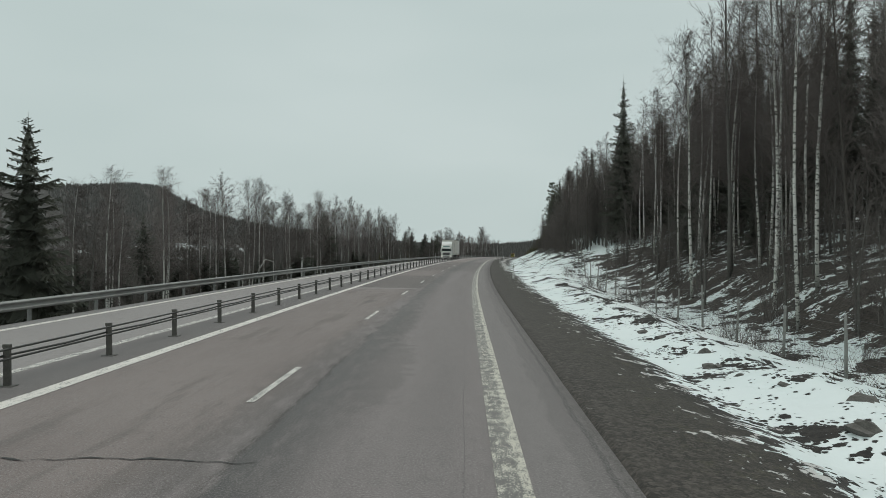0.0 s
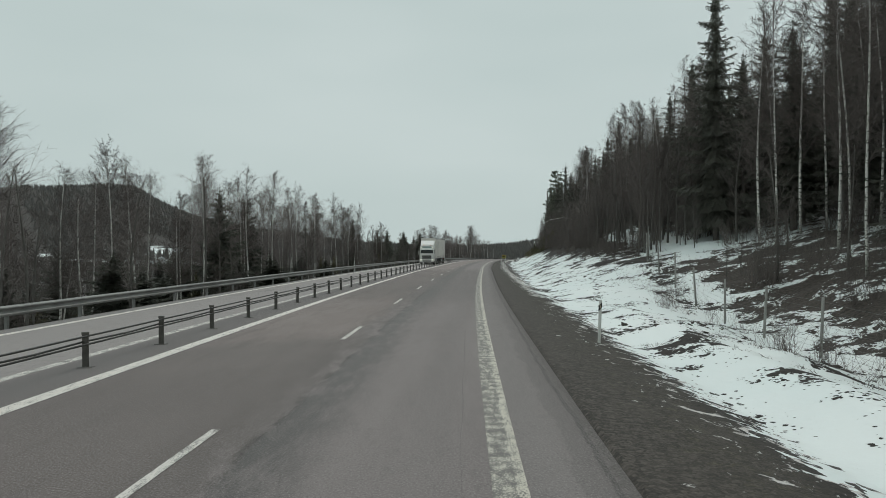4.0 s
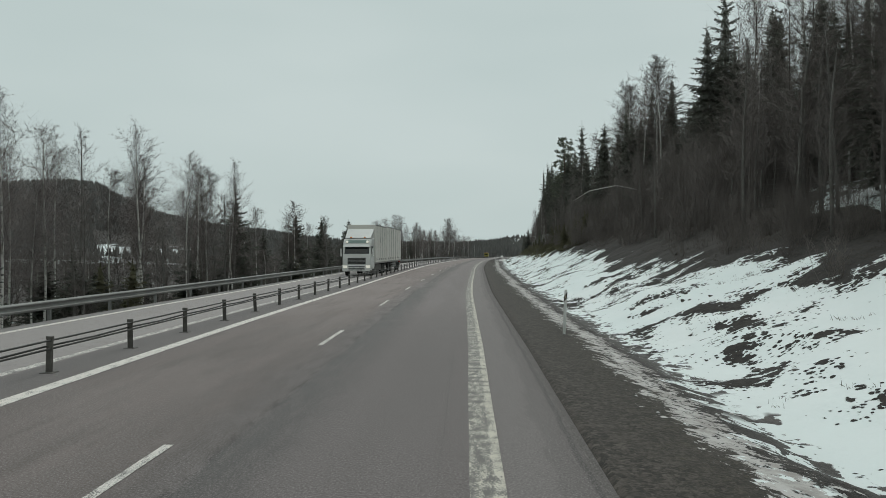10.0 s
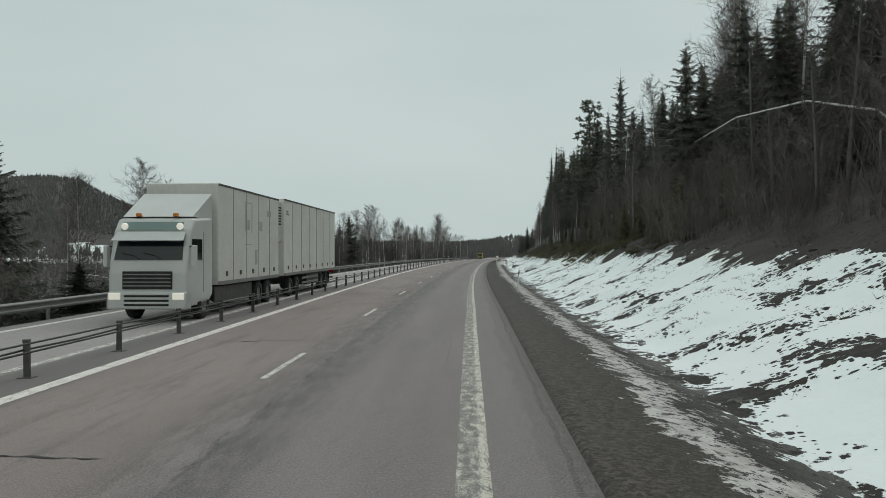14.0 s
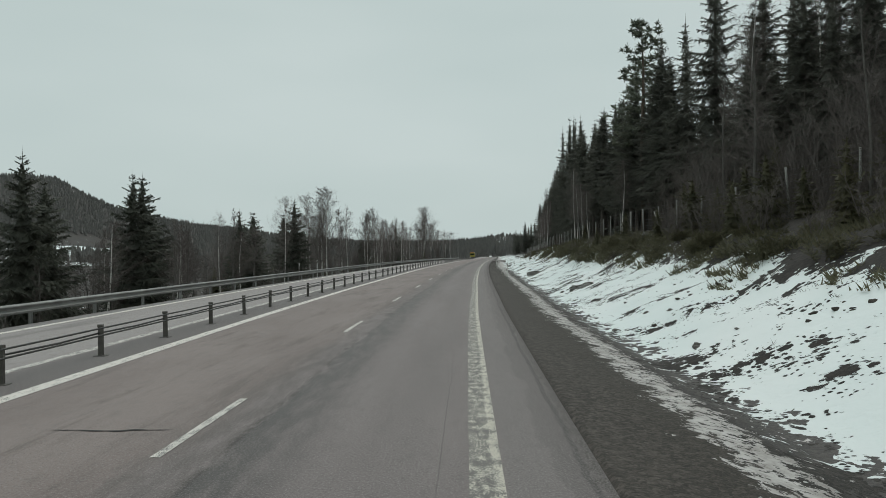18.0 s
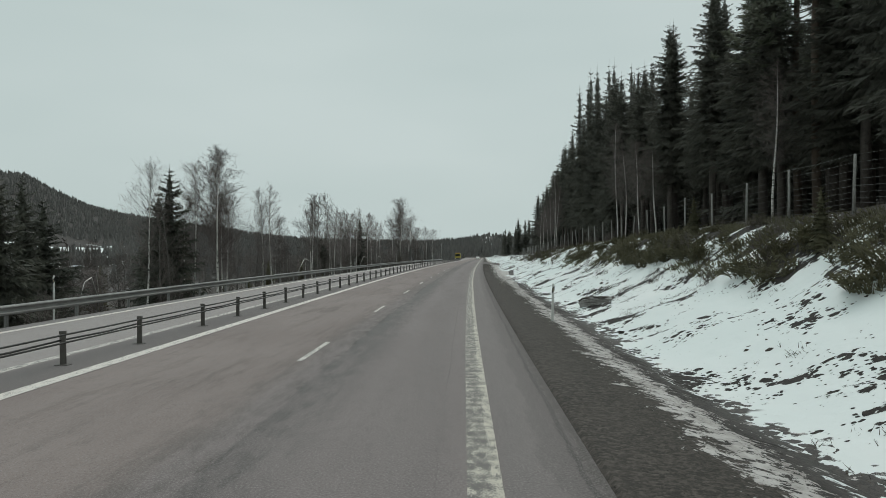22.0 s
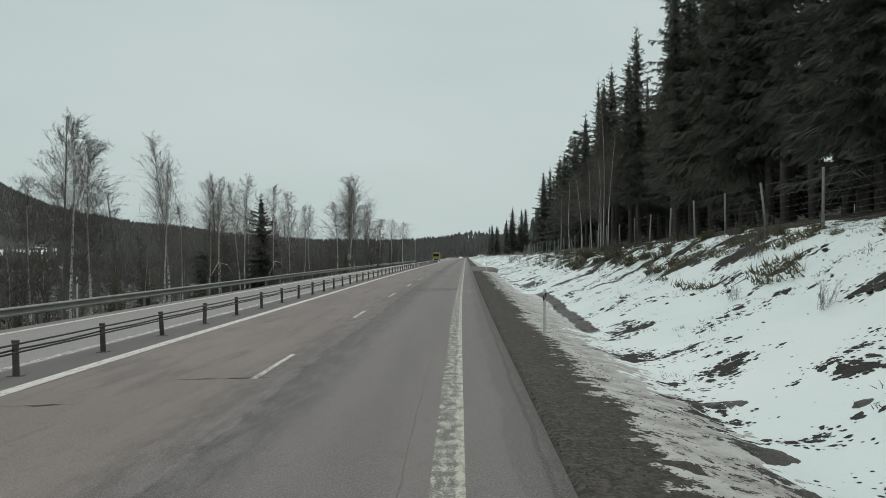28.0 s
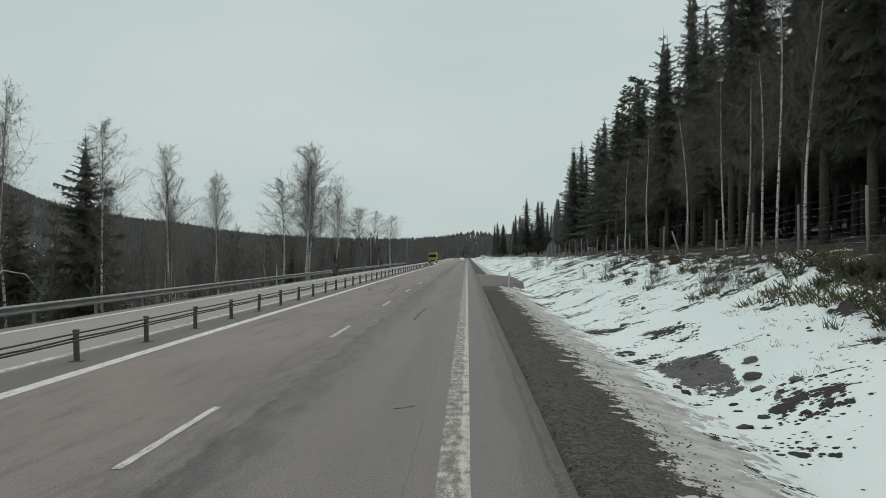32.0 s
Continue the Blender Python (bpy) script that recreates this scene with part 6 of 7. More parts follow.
def crumbs(name, label, category, mat, count, seed, o0, o1, low, high, keep=None):
    """A strew of small angular lumps, joined into one mesh."""
    r = np.random.RandomState(seed)
    u, o, p = scatter(count, seed, -10, 372, o0, o1)
    if keep is not None:
        pick = keep(u, o)
        u, o, p = u[pick], o[pick], p[pick]
    n = len(u)
    shape = np.array([(1, 0, 0), (0, 1, 0), (-1, 0, 0), (0, -1, 0), (0, 0, 0.8), (0, 0, -0.5)], float)
    size = (low + (high - low) * r.uniform(0, 1, n) ** 3)[:, None, None]
    v = shape[None] * r.uniform(0.6, 1.3, (n, 6, 3)) * size
    a = r.uniform(0, 6.28, n)
    c, s = np.cos(a)[:, None], np.sin(a)[:, None]
    v = np.stack([v[:, :, 0] * c - v[:, :, 1] * s, v[:, :, 0] * s + v[:, :, 1] * c, v[:, :, 2]], 2) + p[:, None] + np.array([0, 0, 0.394])
    f = np.array([(0, 1, 4), (1, 2, 4), (2, 3, 4), (3, 0, 4), (1, 0, 5), (2, 1, 5), (3, 2, 5), (0, 3, 5)])
    me = bpy.data.meshes.new(name)
    me.from_pydata(v.reshape(-1, 3).tolist(), [], (f[None] + 6 * np.arange(n)[:, None, None]).reshape(-1, 3).tolist())
    me.materials.append(mat)
    tagged(new(name, me), label, category, kind="stuff")


crumbs("verge_pebbles", "loose grey pebbles on the gravel verge", "gravel", PEBBLE, 22000, 31, 1.25, 3.2, 0.009, 0.034)
crumbs("snow_crumbs", "crumbs of dirty snow thrown up by the plough", "snow", CRUMB, 13000, 32, 2.5, 4.4, 0.012, 0.042, lambda u, o: cloud(u / 1.2, o / 0.6, 97, 3) + np.where(u > 285, 0.1, 0) > 0.1)
b = Build()
for k in range(260):
    u, o = rng.uniform(2, 92), 9.5 + 6 * rng.random()
    p = Vector(spot(u, o, float(land(u, o)) - 0.02))
    for s in range(6):
        b.twig(p + Vector((rng.gauss(0, 0.2), rng.gauss(0, 0.2), 0)), p + Vector((rng.gauss(0, 0.35), rng.gauss(0, 0.35), rng.uniform(0.5, 1.2))), 0.006)
tagged(new("dry_stalks", b.mesh("dry_stalks", TWIG)), "thin dry stalks standing in the snow by the fence", "dry grass", kind="stuff")


def stone(seed, size):
    bm = bmesh.new()
    bmesh.ops.create_icosphere(bm, subdivisions=2, radius=1)
    for v in bm.verts:
        n = v.co.copy()
        v.co *= 0.75 + 0.5 * noise.noise(n * 1.4 + Vector((seed * 3.1, seed, 0))) + 0.2 * noise.noise(n * 3.7 + Vector((seed, 5, 1)))
        v.co.z *= 0.55
        v.co *= size
    me = bpy.data.meshes.new("stone")
    bm.to_mesh(me)
    bm.free()
    me.materials.append(ROCK)
    return me


stones = [stone(s, 1.0) for s in range(5)]
rng = random.Random(71)
rock_spots = [(u, 5.7 + rng.uniform(-0.3, 0.8), rng.uniform(0.12, 0.34)) for u in np.linspace(9, 40, 20)]
rock_spots += [(rng.uniform(40, 400), 4.6 + rng.random() * 2.6, rng.uniform(0.08, 0.26)) for k in range(46)]
rock_spots += [(294.5, 6.3, 0.26), (295.5, 6.8, 0.3), (296.3, 6.2, 0.22), (340.5, 5.9, 0.26), (341.4, 6.15, 0.3), (342.2, 6.4, 0.22), (340.0, 6.4, 0.2), (339.4, 5.8, 0.16)]
for k, (u, o, s) in enumerate(rock_spots):
    ob = tagged(new("stone", stones[k % 5]), "grey stone half buried in snow on the bank", "stone", "stones on the bank")
    ob.matrix_world = on_road(float(u), float(o), float(land(u, o)) - 0.12 * s) @ pose(0, 0, 0, rng.uniform(-15, 15), rng.uniform(-15, 15), rng.uniform(0, 360)) @ Matrix.Diagonal((s, s * rng.uniform(0.7, 1.2), s, 1))

for k, (u, o, w, turn) in enumerate([(257.9, 6.45, 1.45, 38), (227.6, 6.5, 0.6, 12), (226.3, 6.9, 0.5, 18)]):
    bm = bmesh.new()
    bmesh.ops.create_icosphere(bm, subdivisions=4, radius=1)
    for v in bm.verts:
        n = v.co.copy()
        v.co = Vector((n.x * w * (1 + 0.1 * noise.noise(n * 2 + Vector((k, 0, 0)))), max(n.y, -0.42 + 0.08 * noise.noise(Vector((n.x * 3, n.z * 4, k)))) * 0.75, n.z * (0.3 + 0.1 * noise.noise(Vector((n.x * 2.2, 3.0, k))))))
        v.co += n * (0.09 * noise.noise(n * 5 + Vector((0, k, 0))) + 0.04 * noise.noise(n * 11))
    me = bpy.data.meshes.new("rock_ledge")
    bm.to_mesh(me)
    bm.free()
    me.materials.append(LEDGE)
    ob = tagged(new("rock_ledge", me), "pale grey weathered rock ledge showing through the snow", "rock", "rock ledges")
    ob.matrix_world = on_road(u, o, float(land(u, o)) - 0.2, -turn)
    cap = me.copy()
    cap.materials[0] = CLOD
    lip = part("soil_cap", cap, None, ob, "dark soil hanging over the rock")
    lip.matrix_basis = pose(0.05, 0.2, 0.1) @ Matrix.Diagonal((1.1, 1.2, 0.8, 1))

# fallen birch stem hanging over the slope
fallen = thing("fallen_birch", "thin pale birch bent down over the slope", "fallen tree")
pts = [spot(171, 18.2, 6.0), spot(172, 16.5, 8.0), spot(173, 14.2, 8.6), spot(174.5, 11.8, 8.2), spot(175.5, 10.2, 7.2)]
part("trunk", Build().tube(pts, [0.07, 0.06, 0.045, 0.03, 0.012], 6), BIRCH, fallen, smooth=True)
b = Build()
rng = random.Random(4)
for k in range(36):
    s = rng.uniform(0.3, 1)
    i = min(int(s * 4), 3)
    p = Vector(pts[i]).lerp(Vector(pts[i + 1]), s * 4 - i)
    b.twig(p, p + Vector((rng.gauss(-0.5, 0.5), rng.gauss(0, 0.5), rng.gauss(-0.5, 0.4))), 0.01)
part("crown", b, TWIG, fallen)
for k, (u, o, dx) in enumerate([(60, -19.5, 3.4), (176, -20, 3.0), (300, -19, 3.2), (262, -20, -3.0), (336, -18.5, 3.0), (352, -18.5, 2.6)]):
    bent = thing("bent_sapling", "pale sapling bowed over in an arch", "bent tree", group="bowed saplings")
    h = float(land(u, o))
    part("trunk", Build().tube([spot(u, o, h - 0.3), spot(u + 0.2 * dx, o + 0.3, h + 2.4), spot(u + 0.6 * dx, o + 0.6, h + 3.6), spot(u + dx, o + 0.9, h + 3.4), spot(u + 1.25 * dx, o + 1.1, h + 2.6)], [0.05, 0.045, 0.035, 0.025, 0.01], 6), BIRCH, bent, smooth=True)

# ---------------------------------------------------------------- lorry with trailer in the oncoming lane
VAN_WHITE = grained("dirty_white_panels", (0.68, 0.66, 0.61), (0.8, 0.785, 0.74), 0.7, 0.45, 0, 0.03, 6)
CAB_WHITE = grained("cab_white", (0.58, 0.58, 0.56), (0.68, 0.68, 0.66), 0.8, 0.3, 0, 0.0)
TYRE = grained("tyre_rubber", (0.012, 0.012, 0.012), (0.03, 0.03, 0.029), 5, 0.85, 0, 0.2)
RIM = grained("wheel_rim", (0.2, 0.2, 0.195), (0.34, 0.34, 0.33), 4, 0.5, 0.5, 0.0)
DARK = grained("chassis_dark", (0.015, 0.015, 0.015), (0.04, 0.038, 0.036), 3, 0.7, 0.1, 0.1)
GLASS = material("dark_glass", 0.05, 0.0, (0.012, 0.018, 0.02))
GREEN_GLASS = material("tinted_visor", 0.15, 0.0, (0.22, 0.3, 0.28))
LAMP = material("headlamp", 0.1, 0.0, (0.8, 0.8, 0.76))
LAMP.node_tree.nodes["Principled BSDF"].inputs["Emission Color"].default_value = (1, 0.93, 0.75, 1)
LAMP.node_tree.nodes["Principled BSDF"].inputs["Emission Strength"].default_value = 0.35
AMBER = material("amber_lens", 0.3, 0.0, (0.6, 0.2, 0.03))
RED_LENS = material("red_lens", 0.3, 0.0, (0.4, 0.02, 0.02))
SEAM = material("panel_seam", 0.6, 0.0, (0.2, 0.2, 0.19))
FADED = grained("faded_print", (0.42, 0.41, 0.4), (0.58, 0.57, 0.55), 3, 0.6, 0, 0.0)
YELLOW_PAINT = grained("yellow_paint", (0.26, 0.22, 0.025), (0.34, 0.29, 0.045), 2, 0.5, 0, 0.0)


def lathe(profile, x, sides=24):
    """A wheel shape: profile of (radius, sideways) turned about the x axis."""
    b = Build()
    for r, w in profile:
        b.v += [(x + w, r * math.cos(2 * math.pi * i / sides), r * math.sin(2 * math.pi * i / sides)) for i in range(sides)]
    for k in range(len(profile) - 1):
        for i in range(sides):
            j = (i + 1) % sides
            b.f.append((k * sides + i, k * sides + j, (k + 1) * sides + j, (k + 1) * sides + i))
    return b


TYRE_SHAPE = [(0.28, -0.15), (0.46, -0.15), (0.5, -0.12), (0.51, 0.0), (0.5, 0.12), (0.46, 0.15), (0.28, 0.15), (0.28, -0.15)]
RIM_SHAPE = [(0.29, -0.13), (0.26, -0.10), (0.17, -0.02), (0.12, -0.09), (0.0, -0.09)]


def wheel(root, x, y, scale=1.0):
    hub = new("wheel")
    hub.parent = root
    side = -1 if x > 0 else 1
    hub.matrix_basis = pose(x, y, 0.51 * scale) @ Matrix.Diagonal((side * scale, scale, scale, 1))
    part("tyre", lathe(TYRE_SHAPE, 0), TYRE, hub, smooth=True)
    part("rim", lathe(RIM_SHAPE, 0), RIM, hub, smooth=True)


def cargo_box(root, y0, y1, z0, z1, w, seams, name):
    body = part(name, Build().box(-w, w, y0, y1, z0, z1, 0.04), VAN_WHITE, root, "white insulated panel box, streaked with dirt")
    for x in (-w - 0.006, w + 0.006):
        for y in seams:
            part("panel_seam", Build().box(x - 0.006, x + 0.006, y - 0.012, y + 0.012, z0 + 0.15, z1 - 0.06), SEAM, body)
        part("top_rail", Build().box(x - 0.012, x + 0.012, y0 + 0.02, y1 - 0.02, z1 - 0.08, z1 - 0.005, 0.006), DULL_STEEL, body)
        part("bottom_rail", Build().box(x - 0.014, x + 0.014, y0 + 0.02, y1 - 0.02, z0, z0 + 0.14, 0.006), STEEL, body)
        n = int((y1 - y0) / 1.55)
        for k in range(n):
            y = y0 + 0.8 + k * 1.55
            part("lashing_plate", Build().box(x - 0.02, x + 0.02, y - 0.09, y + 0.09, z0 + 0.3, z0 + 0.48, 0.01), DULL_STEEL, body)
            part("side_marker", Build().box(x - 0.02, x + 0.02, y + 0.5, y + 0.58, z0 + 0.02, z0 + 0.08, 0.008), AMBER, body)
    return body


def soften(build, width):
    """The same shape with its sharp edges rounded."""
    bm = bmesh.new()
    vs = [bm.verts.new(p) for p in build.v]
    for f in build.f:
        bm.faces.new([vs[i] for i in f])
    bmesh.ops.recalc_face_normals(bm, faces=bm.faces)
    sharp = [e for e in bm.edges if len(e.link_faces) == 2 and e.calc_face_angle(0) > 0.3]
    bmesh.ops.bevel(bm, geom=sharp, offset=width, segments=3, profile=0.5, affect="EDGES", clamp_overlap=True)
    bm.verts.index_update()
    out = Build().add([v.co[:] for v in bm.verts], [[v.index for v in f.verts] for f in bm.faces])
    bm.free()
    return out


def lorry(m):
    """A long rigid lorry; local +y is the way it faces, its front at y = 0."""
    root = thing("lorry", "white lorry with a box body in the oncoming lane", "lorry", m)
    w = 1.27
    # cab: a lofted shell, raked above the bonnet line
    b = Build()
    prof = [(0.0, 0.55), (0.05, 0.9), (0.04, 1.55), (-0.02, 1.95), (-0.32, 2.95), (-0.62, 3.32), (-2.1, 3.42), (-2.2, 3.2), (-2.2, 0.75), (-1.9, 0.55)]
    for x, s in ((-w, 0.96), (-w + 0.1, 1.0), (w - 0.1, 1.0), (w, 0.96)):
        cy, cz = -1.1, 1.9
        b.v += [(x, cy + (y - cy) * s, cz + (z - cz) * s) for y, z in prof]
    k = len(prof)
    for r in range(3):
        for i in range(k):
            j = (i + 1) % k
            b.f.append((r * k + i, (r + 1) * k + i, (r + 1) * k + j, r * k + j))
    b.f += [tuple(range(k))[::-1], tuple(3 * k + i for i in range(k))]
    cab = part("cab", soften(b, 0.07), CAB_WHITE, root, "white sleeper cab", smooth=False)
    glass = Build().add([(-1.1, -0.0, 1.98), (1.1, -0.0, 1.98), (1.06, -0.25, 2.72), (-1.06, -0.25, 2.72)], [(0, 1, 2, 3)])
    part("windscreen", glass, GLASS, cab, "dark windscreen")
    part("sun_visor", soften(Build().add([(-1.16, 0.1, 2.6), (1.16, 0.1, 2.6), (1.1, -0.22, 2.88), (-1.1, -0.22, 2.88), (-1.16, 0.07, 2.57), (1.16, 0.07, 2.57), (1.1, -0.27, 2.84), (-1.1, -0.27, 2.84)],
                                         [(0, 1, 2, 3), (7, 6, 5, 4), (0, 4, 5, 1), (3, 2, 6, 7), (1, 5, 6, 2), (0, 3, 7, 4)]), 0.01), CAB_WHITE, cab, "white sun visor")
    for x in (-0.9, 0.9):
        part("spot_lamp", lathe([(0.0, 0.05), (0.1, 0.04), (0.12, 0.0), (0.1, -0.06), (0.0, -0.07)], 0.0, 14), LAMP, cab, "round spot lamp").matrix_basis = pose(x, -0.3, 3.05, 0, 0, 90)
    for x in (-0.45, 0.25):
        part("wiper", Build().tube([(x, 0.03, 2.0), (x + 0.25, -0.03, 2.12), (x + 0.62, -0.05, 2.2)], 0.014, 5), DARK, cab)
    part("roof_sign", Build().add([(-1.02, -0.28, 2.92), (1.02, -0.28, 2.92), (0.98, -0.4, 3.2), (-0.98, -0.4, 3.2)], [(0, 1, 2, 3)]), GREEN_GLASS, cab, "greenish lit roof panel")
    grille = part("grille", Build().box(-0.8, 0.8, 0.02, 0.075, 1.05, 1.62, 0.02), DARK, cab, "dark grille")
    for z in (1.16, 1.28, 1.4, 1.52):
        part("grille_bar", Build().box(-0.76, 0.76, 0.06, 0.095, z - 0.02, z + 0.02, 0.008), STEEL, grille)
    bumper = part("bumper", Build().box(-w, w, -0.35, 0.13, 0.42, 0.98, 0.06), CAB_WHITE, cab)
    for z in (0.56, 0.7, 0.84):
        part("air_slot", Build().box(-0.72, 0.72, 0.1, 0.14, z - 0.035, z + 0.035, 0.01), DARK, bumper)
    for x in (-1.02, 1.02):
        part("headlamp", Build().box(x - 0.2, x + 0.2, 0.02, 0.15, 0.72, 0.95, 0.04), LAMP, cab, "lit headlamp")
        part("step", Build().box(x * 1.17 - 0.07, x * 1.17 + 0.07, -0.85, -0.35, 0.5, 1.05, 0.03), CAB_WHITE, cab)
        s = 1 if x > 0 else -1
        mirror = part("mirror", Build().box(s * 1.3 - 0.06 + s * 0.12, s * 1.3 + 0.06 + s * 0.12, -0.3, -0.05, 1.75, 2.45, 0.03), CAB_WHITE, cab)
        part("mirror_arm", Build().tube([(s * 1.2, -0.22, 2.4), (s * 1.4, -0.2, 2.42)], 0.025, 6), DARK, mirror)
        part("side_window", Build().box(s * (w + 0.004) - 0.008, s * (w + 0.004) + 0.008, -1.2, -0.35, 1.95, 2.65, 0.006), GLASS, cab, "dark side window")
        part("door_seam", Build().box(s * (w + 0.002) - 0.006, s * (w + 0.002) + 0.006, -1.32, -1.3, 0.9, 2.9), SEAM, cab)
        part("roof_lamp", Build().box(x * 0.6 - 0.08, x * 0.6 + 0.08, -0.75, -0.6, 3.38, 3.5, 0.03), AMBER, cab)
    part("wind_deflector", Build().add([(-1.15, -0.7, 3.38), (1.15, -0.7, 3.38), (1.2, -2.3, 4.25), (-1.2, -2.3, 4.25), (-1.2, -2.3, 3.3), (1.2, -2.3, 3.3)], [(0, 1, 2, 3), (0, 3, 4), (1, 5, 2), (2, 5, 4, 3)]), CAB_WHITE, cab)
    part("chassis", Build().box(-0.5, 0.5, -10.4, -0.5, 0.62, 0.98, 0.02), DARK, root)
    cargo_box(root, -10.5, -2.65, 1.05, 4.66, 1.3, (-4.2, -5.8, -7.4, -9.0), "box_body")
    for x in (-1.1, 1.1):
        for y in (-1.45, -7.6, -8.95):
            wheel(root, x, y)
        part("side_skirt", Build().box(x * 1.09 - 0.02, x * 1.09 + 0.02, -6.7, -2.5, 0.45, 1.0, 0.01), DULL_STEEL, root)
        part("mudguard", Build().box(x - 0.17, x + 0.17, -9.7, -6.9, 1.02, 1.06, 0.01), DARK, root)
    # faded marks on the box, plain bars
    for y0, y1, z0, z1 in ((-6.5, -6.44, 3.0, 4.2), (-5.7, -5.64, 3.0, 4.2), (-6.5, -5.64, 4.16, 4.2), (-6.2, -5.9, 3.1, 3.5), (-7.9, -7.5, 3.1, 3.5), (-9.2, -8.6, 3.75, 4.0), (-6.4, -5.5, 2.5, 2.54), (-7.2, -6.9, 1.7, 2.3)):
        part("faded_mark", Build().box(-1.311, -1.305, y0, y1, z0, z1), FADED, root)
    part("fuel_tank", Build().box(0.62, 1.22, -4.6, -2.9, 0.5, 1.0, 0.08), RIM, root)
    return root


def box_trailer(m):
    """A four-axle refrigerated trailer; front at y = 0."""
    root = thing("box_trailer", "white refrigerated box trailer behind the lorry", "trailer", m)
    body = cargo_box(root, -12.4, 0.0, 1.05, 4.78, 1.3, (-1.6, -3.4, -5.2, -7.0, -8.8, -10.6), "box_body")
    unit = part("cooling_unit", Build().box(-1.18, 1.18, 0.0, 0.5, 2.7, 4.6, 0.06), CAB_WHITE, body, "white cooling unit with louvres")
    for k in range(7):
        part("louvre", Build().box(-1.196, 1.05, 0.12, 0.53, 3.5 + 0.13 * k, 3.57 + 0.13 * k, 0.006), DARK, unit)
    part("chassis", Build().box(-0.5, 0.5, -12.2, 0.4, 0.65, 1.02, 0.02), DARK, root)
    part("drawbar", Build().tube([(-0.4, 0.2, 0.75), (0, 2.4, 0.7), (0.4, 0.2, 0.75)], 0.06, 6), DARK, root)
    for x in (-1.1, 1.1):
        for y in (-1.4, -2.75, -8.7, -10.0):
            wheel(root, x, y, 0.94)
        part("side_guard", Build().box(x * 1.12 - 0.02, x * 1.12 + 0.02, -7.6, -3.8, 0.5, 0.62, 0.01), STEEL, root)
        part("side_guard", Build().box(x * 1.12 - 0.02, x * 1.12 + 0.02, -7.6, -3.8, 0.76, 0.88, 0.01), STEEL, root)
        part("pallet_box", Build().box(x * 0.82 - 0.3, x * 0.82 + 0.3, -8.0, -5.0, 0.4, 1.0, 0.03), DULL_STEEL, root)
        part("mud_flap", Build().box(x - 0.17, x + 0.17, -10.75, -10.72, 0.25, 0.95), DARK, root)
        part("tail_lamp", Build().box(x * 0.95 - 0.16, x * 0.95 + 0.16, -12.46, -12.4, 0.88, 1.02, 0.01), RED_LENS, root)
    part("underrun_bar", Build().box(-1.2, 1.2, -12.3, -12.2, 0.5, 0.64, 0.02), STEEL, root)
    # faded mark at the front corner, plain bars
    for z, y0, y1 in ((4.2, -0.75, -0.35), (4.12, -0.75, -0.42), (4.04, -0.9, -0.3)):
        part("faded_mark", Build().box(-1.312, -1.306, y0, y1, z - 0.025, z + 0.025), SEAM, body)
    return root


LORRY_O = -10.2
lorry(on_road(164.45, LORRY_O, 0.0, 180))
box_trailer(on_road(176.15, LORRY_O, 0.0, 180))


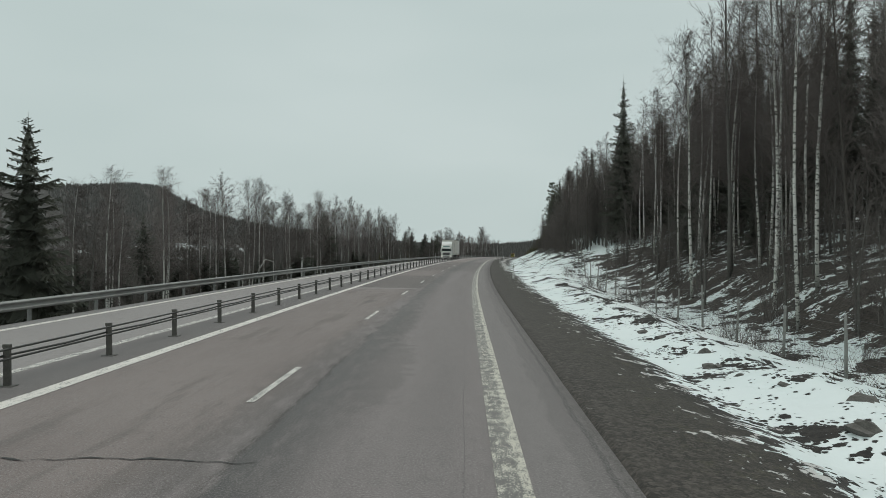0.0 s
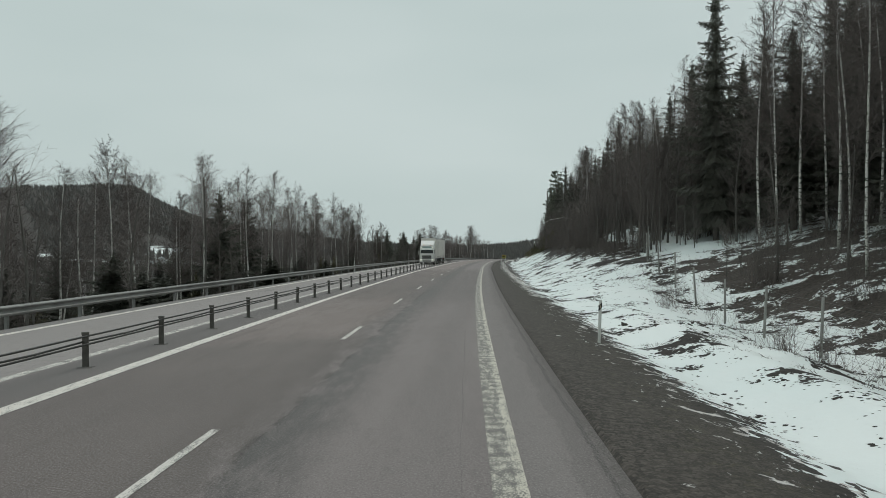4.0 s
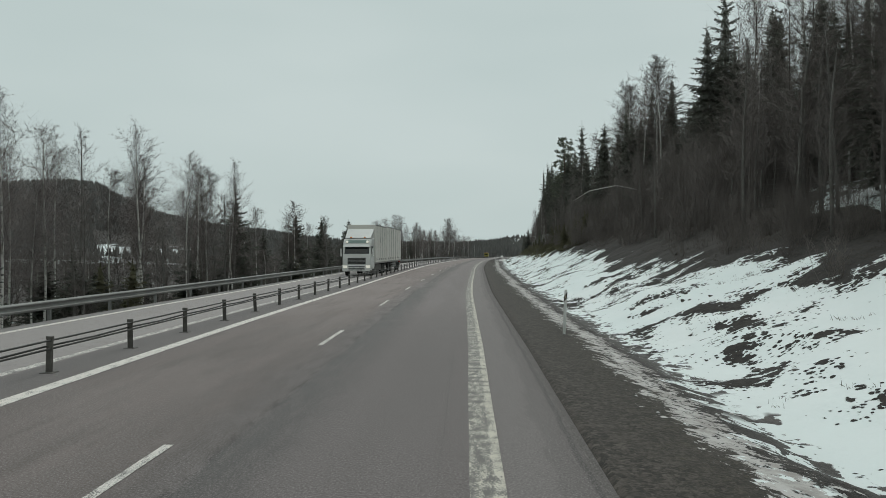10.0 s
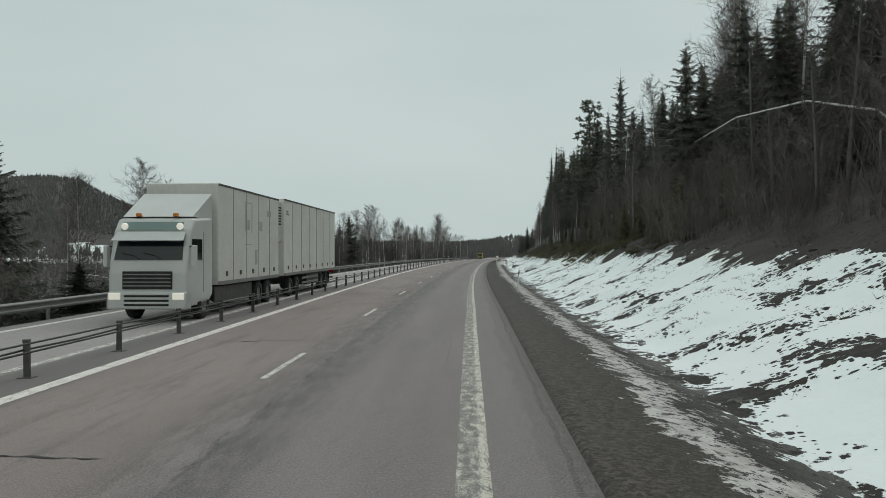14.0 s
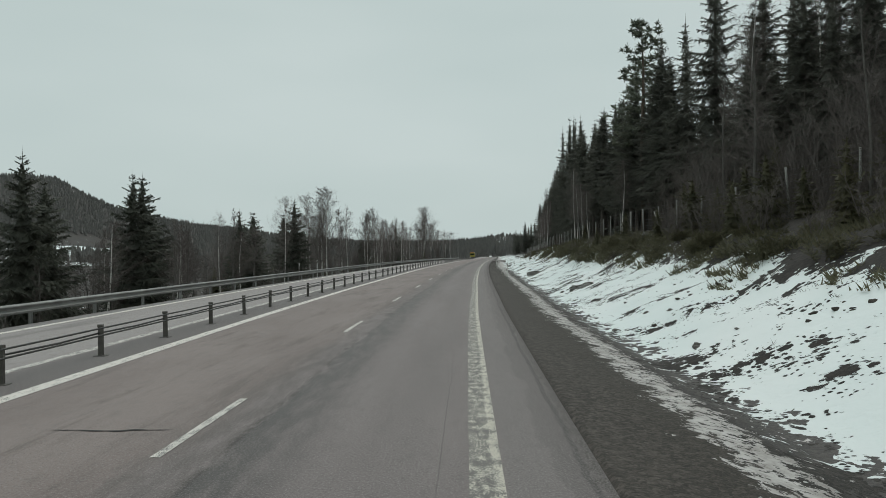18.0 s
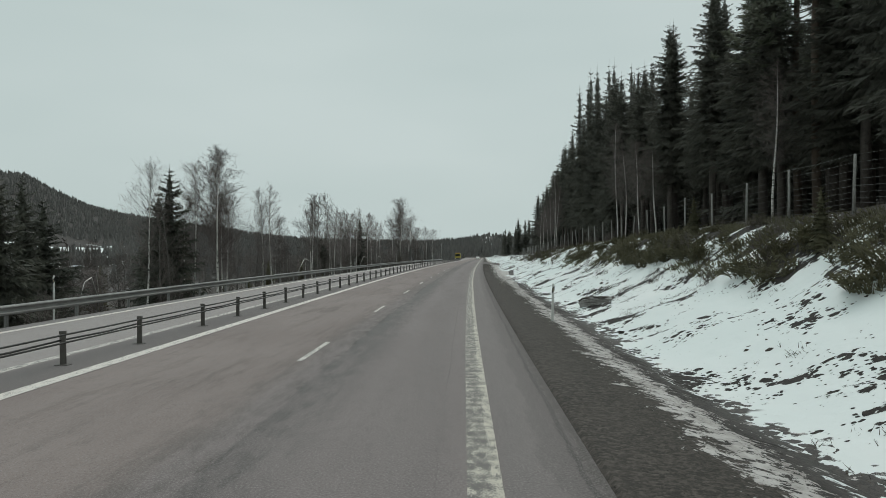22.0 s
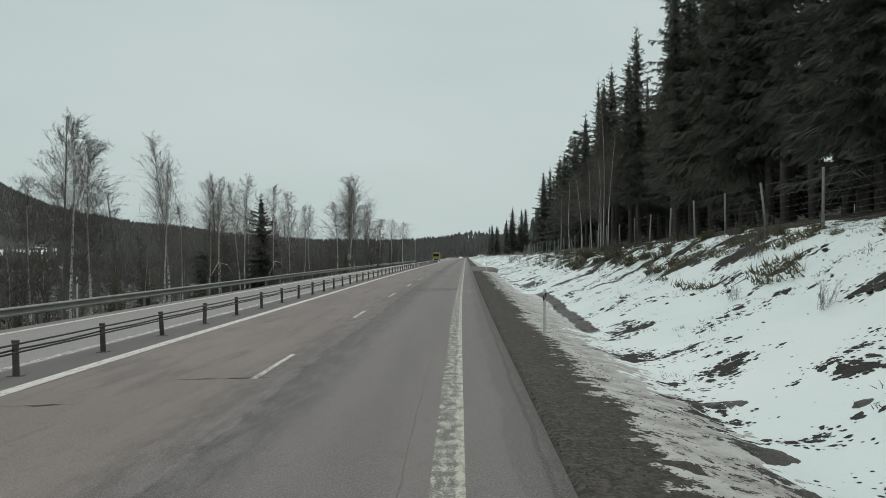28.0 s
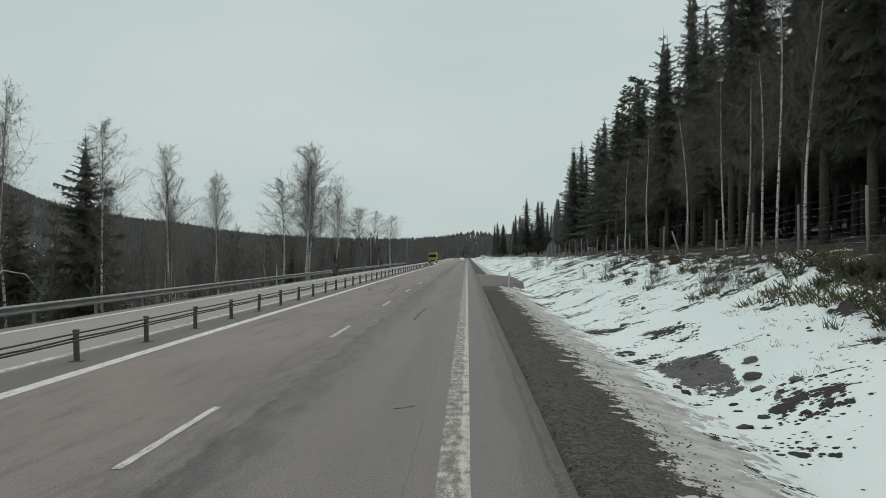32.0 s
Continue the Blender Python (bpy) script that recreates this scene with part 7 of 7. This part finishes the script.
# ---------------------------------------------------------------- vehicles far down the road
def works_lorry(m):
    root = thing("works_lorry", "yellow works lorry with a white load, far down the road", "lorry", m)
    cab = part("cab", Build().box(-1.22, 1.22, -2.0, 0.0, 0.7, 3.0, 0.12), YELLOW_PAINT, root, "yellow cab")
    part("windscreen", Build().box(-1.08, 1.08, -0.04, 0.02, 1.75, 2.6, 0.02), GLASS, cab)
    part("bumper", Build().box(-1.22, 1.22, -0.3, 0.12, 0.4, 0.9, 0.04), DARK, cab)
    part("beacon_bar", Build().box(-1.0, 1.0, -0.9, -0.6, 3.0, 3.2, 0.04), AMBER, cab)
    part("tipper_body", Build().box(-1.25, 1.25, -7.4, -2.2, 1.1, 2.7, 0.05), YELLOW_PAINT, root)
    part("load", Build().box(-1.1, 1.1, -7.2, -2.4, 2.6, 3.1, 0.2), VAN_WHITE, root, "white load")
    part("chassis", Build().box(-0.5, 0.5, -7.2, -0.4, 0.6, 1.0, 0.02), DARK, root)
    for x in (-1.05, 1.05):
        part("headlamp", Build().box(x - 0.16, x + 0.16, 0.1, 0.16, 0.6, 0.8, 0.02), LAMP, root)
        for y in (-1.2, -5.2, -6.5):
            wheel(root, x, y)


def hatchback(m):
    root = thing("car", "white car far down the road", "car", m)
    b = Build()
    prof = [(0, 0.45), (0.02, 0.75), (-0.15, 0.85), (-1.1, 0.98), (-1.75, 1.42), (-3.3, 1.46), (-4.05, 1.0), (-4.2, 0.6), (-4.15, 0.35), (-0.1, 0.3)]
    for x, s in ((-0.86, 0.94), (-0.78, 1.0), (0.78, 1.0), (0.86, 0.94)):
        b.v += [(x, -2.1 + (y + 2.1) * s, 0.8 + (z - 0.8) * s) for y, z in prof]
    k = len(prof)
    for r in range(3):
        b.f += [(r * k + i, (r + 1) * k + i, (r + 1) * k + (i + 1) % k, r * k + (i + 1) % k) for i in range(k)]
    b.f += [tuple(range(k))[::-1], tuple(3 * k + i for i in range(k))]
    body = part("body", b, CAB_WHITE, root)
    part("windscreen", Build().add([(-0.7, -1.08, 1.0), (0.7, -1.08, 1.0), (0.62, -1.7, 1.4), (-0.62, -1.7, 1.4)], [(0, 1, 2, 3)]), GLASS, body)
    for x in (-0.6, 0.6):
        part("headlamp", Build().box(x - 0.15, x + 0.15, -0.05, 0.04, 0.62, 0.76, 0.02), LAMP, body)
        for y in (-0.85, -3.4):
            wheel(root, x * 1.25, y, 0.6)


works_lorry(on_road(545, -10.6, 0.0, 180))
hatchback(on_road(600, -1.9, 0.0, 0))

# a few poles and a small sign by the far lay-by
for k, (u, o, h) in enumerate([(455, -17.5, 7.5), (520, -16.5, 8.0)]):
    pole = thing("wooden_pole", "weathered wooden pole beside the road", "pole", on_road(u, o, float(land(u, o))), "poles")
    part("shaft", Build().tube([(0, 0, -0.5), (0, 0, h * 0.5), (0, 0, h)], [0.13, 0.12, 0.1], 8), WOOD, pole, smooth=True)
    part("cap", Build().tube([(0, 0, h), (0, 0, h + 0.08)], [0.12, 0.04], 8), DARK, pole)
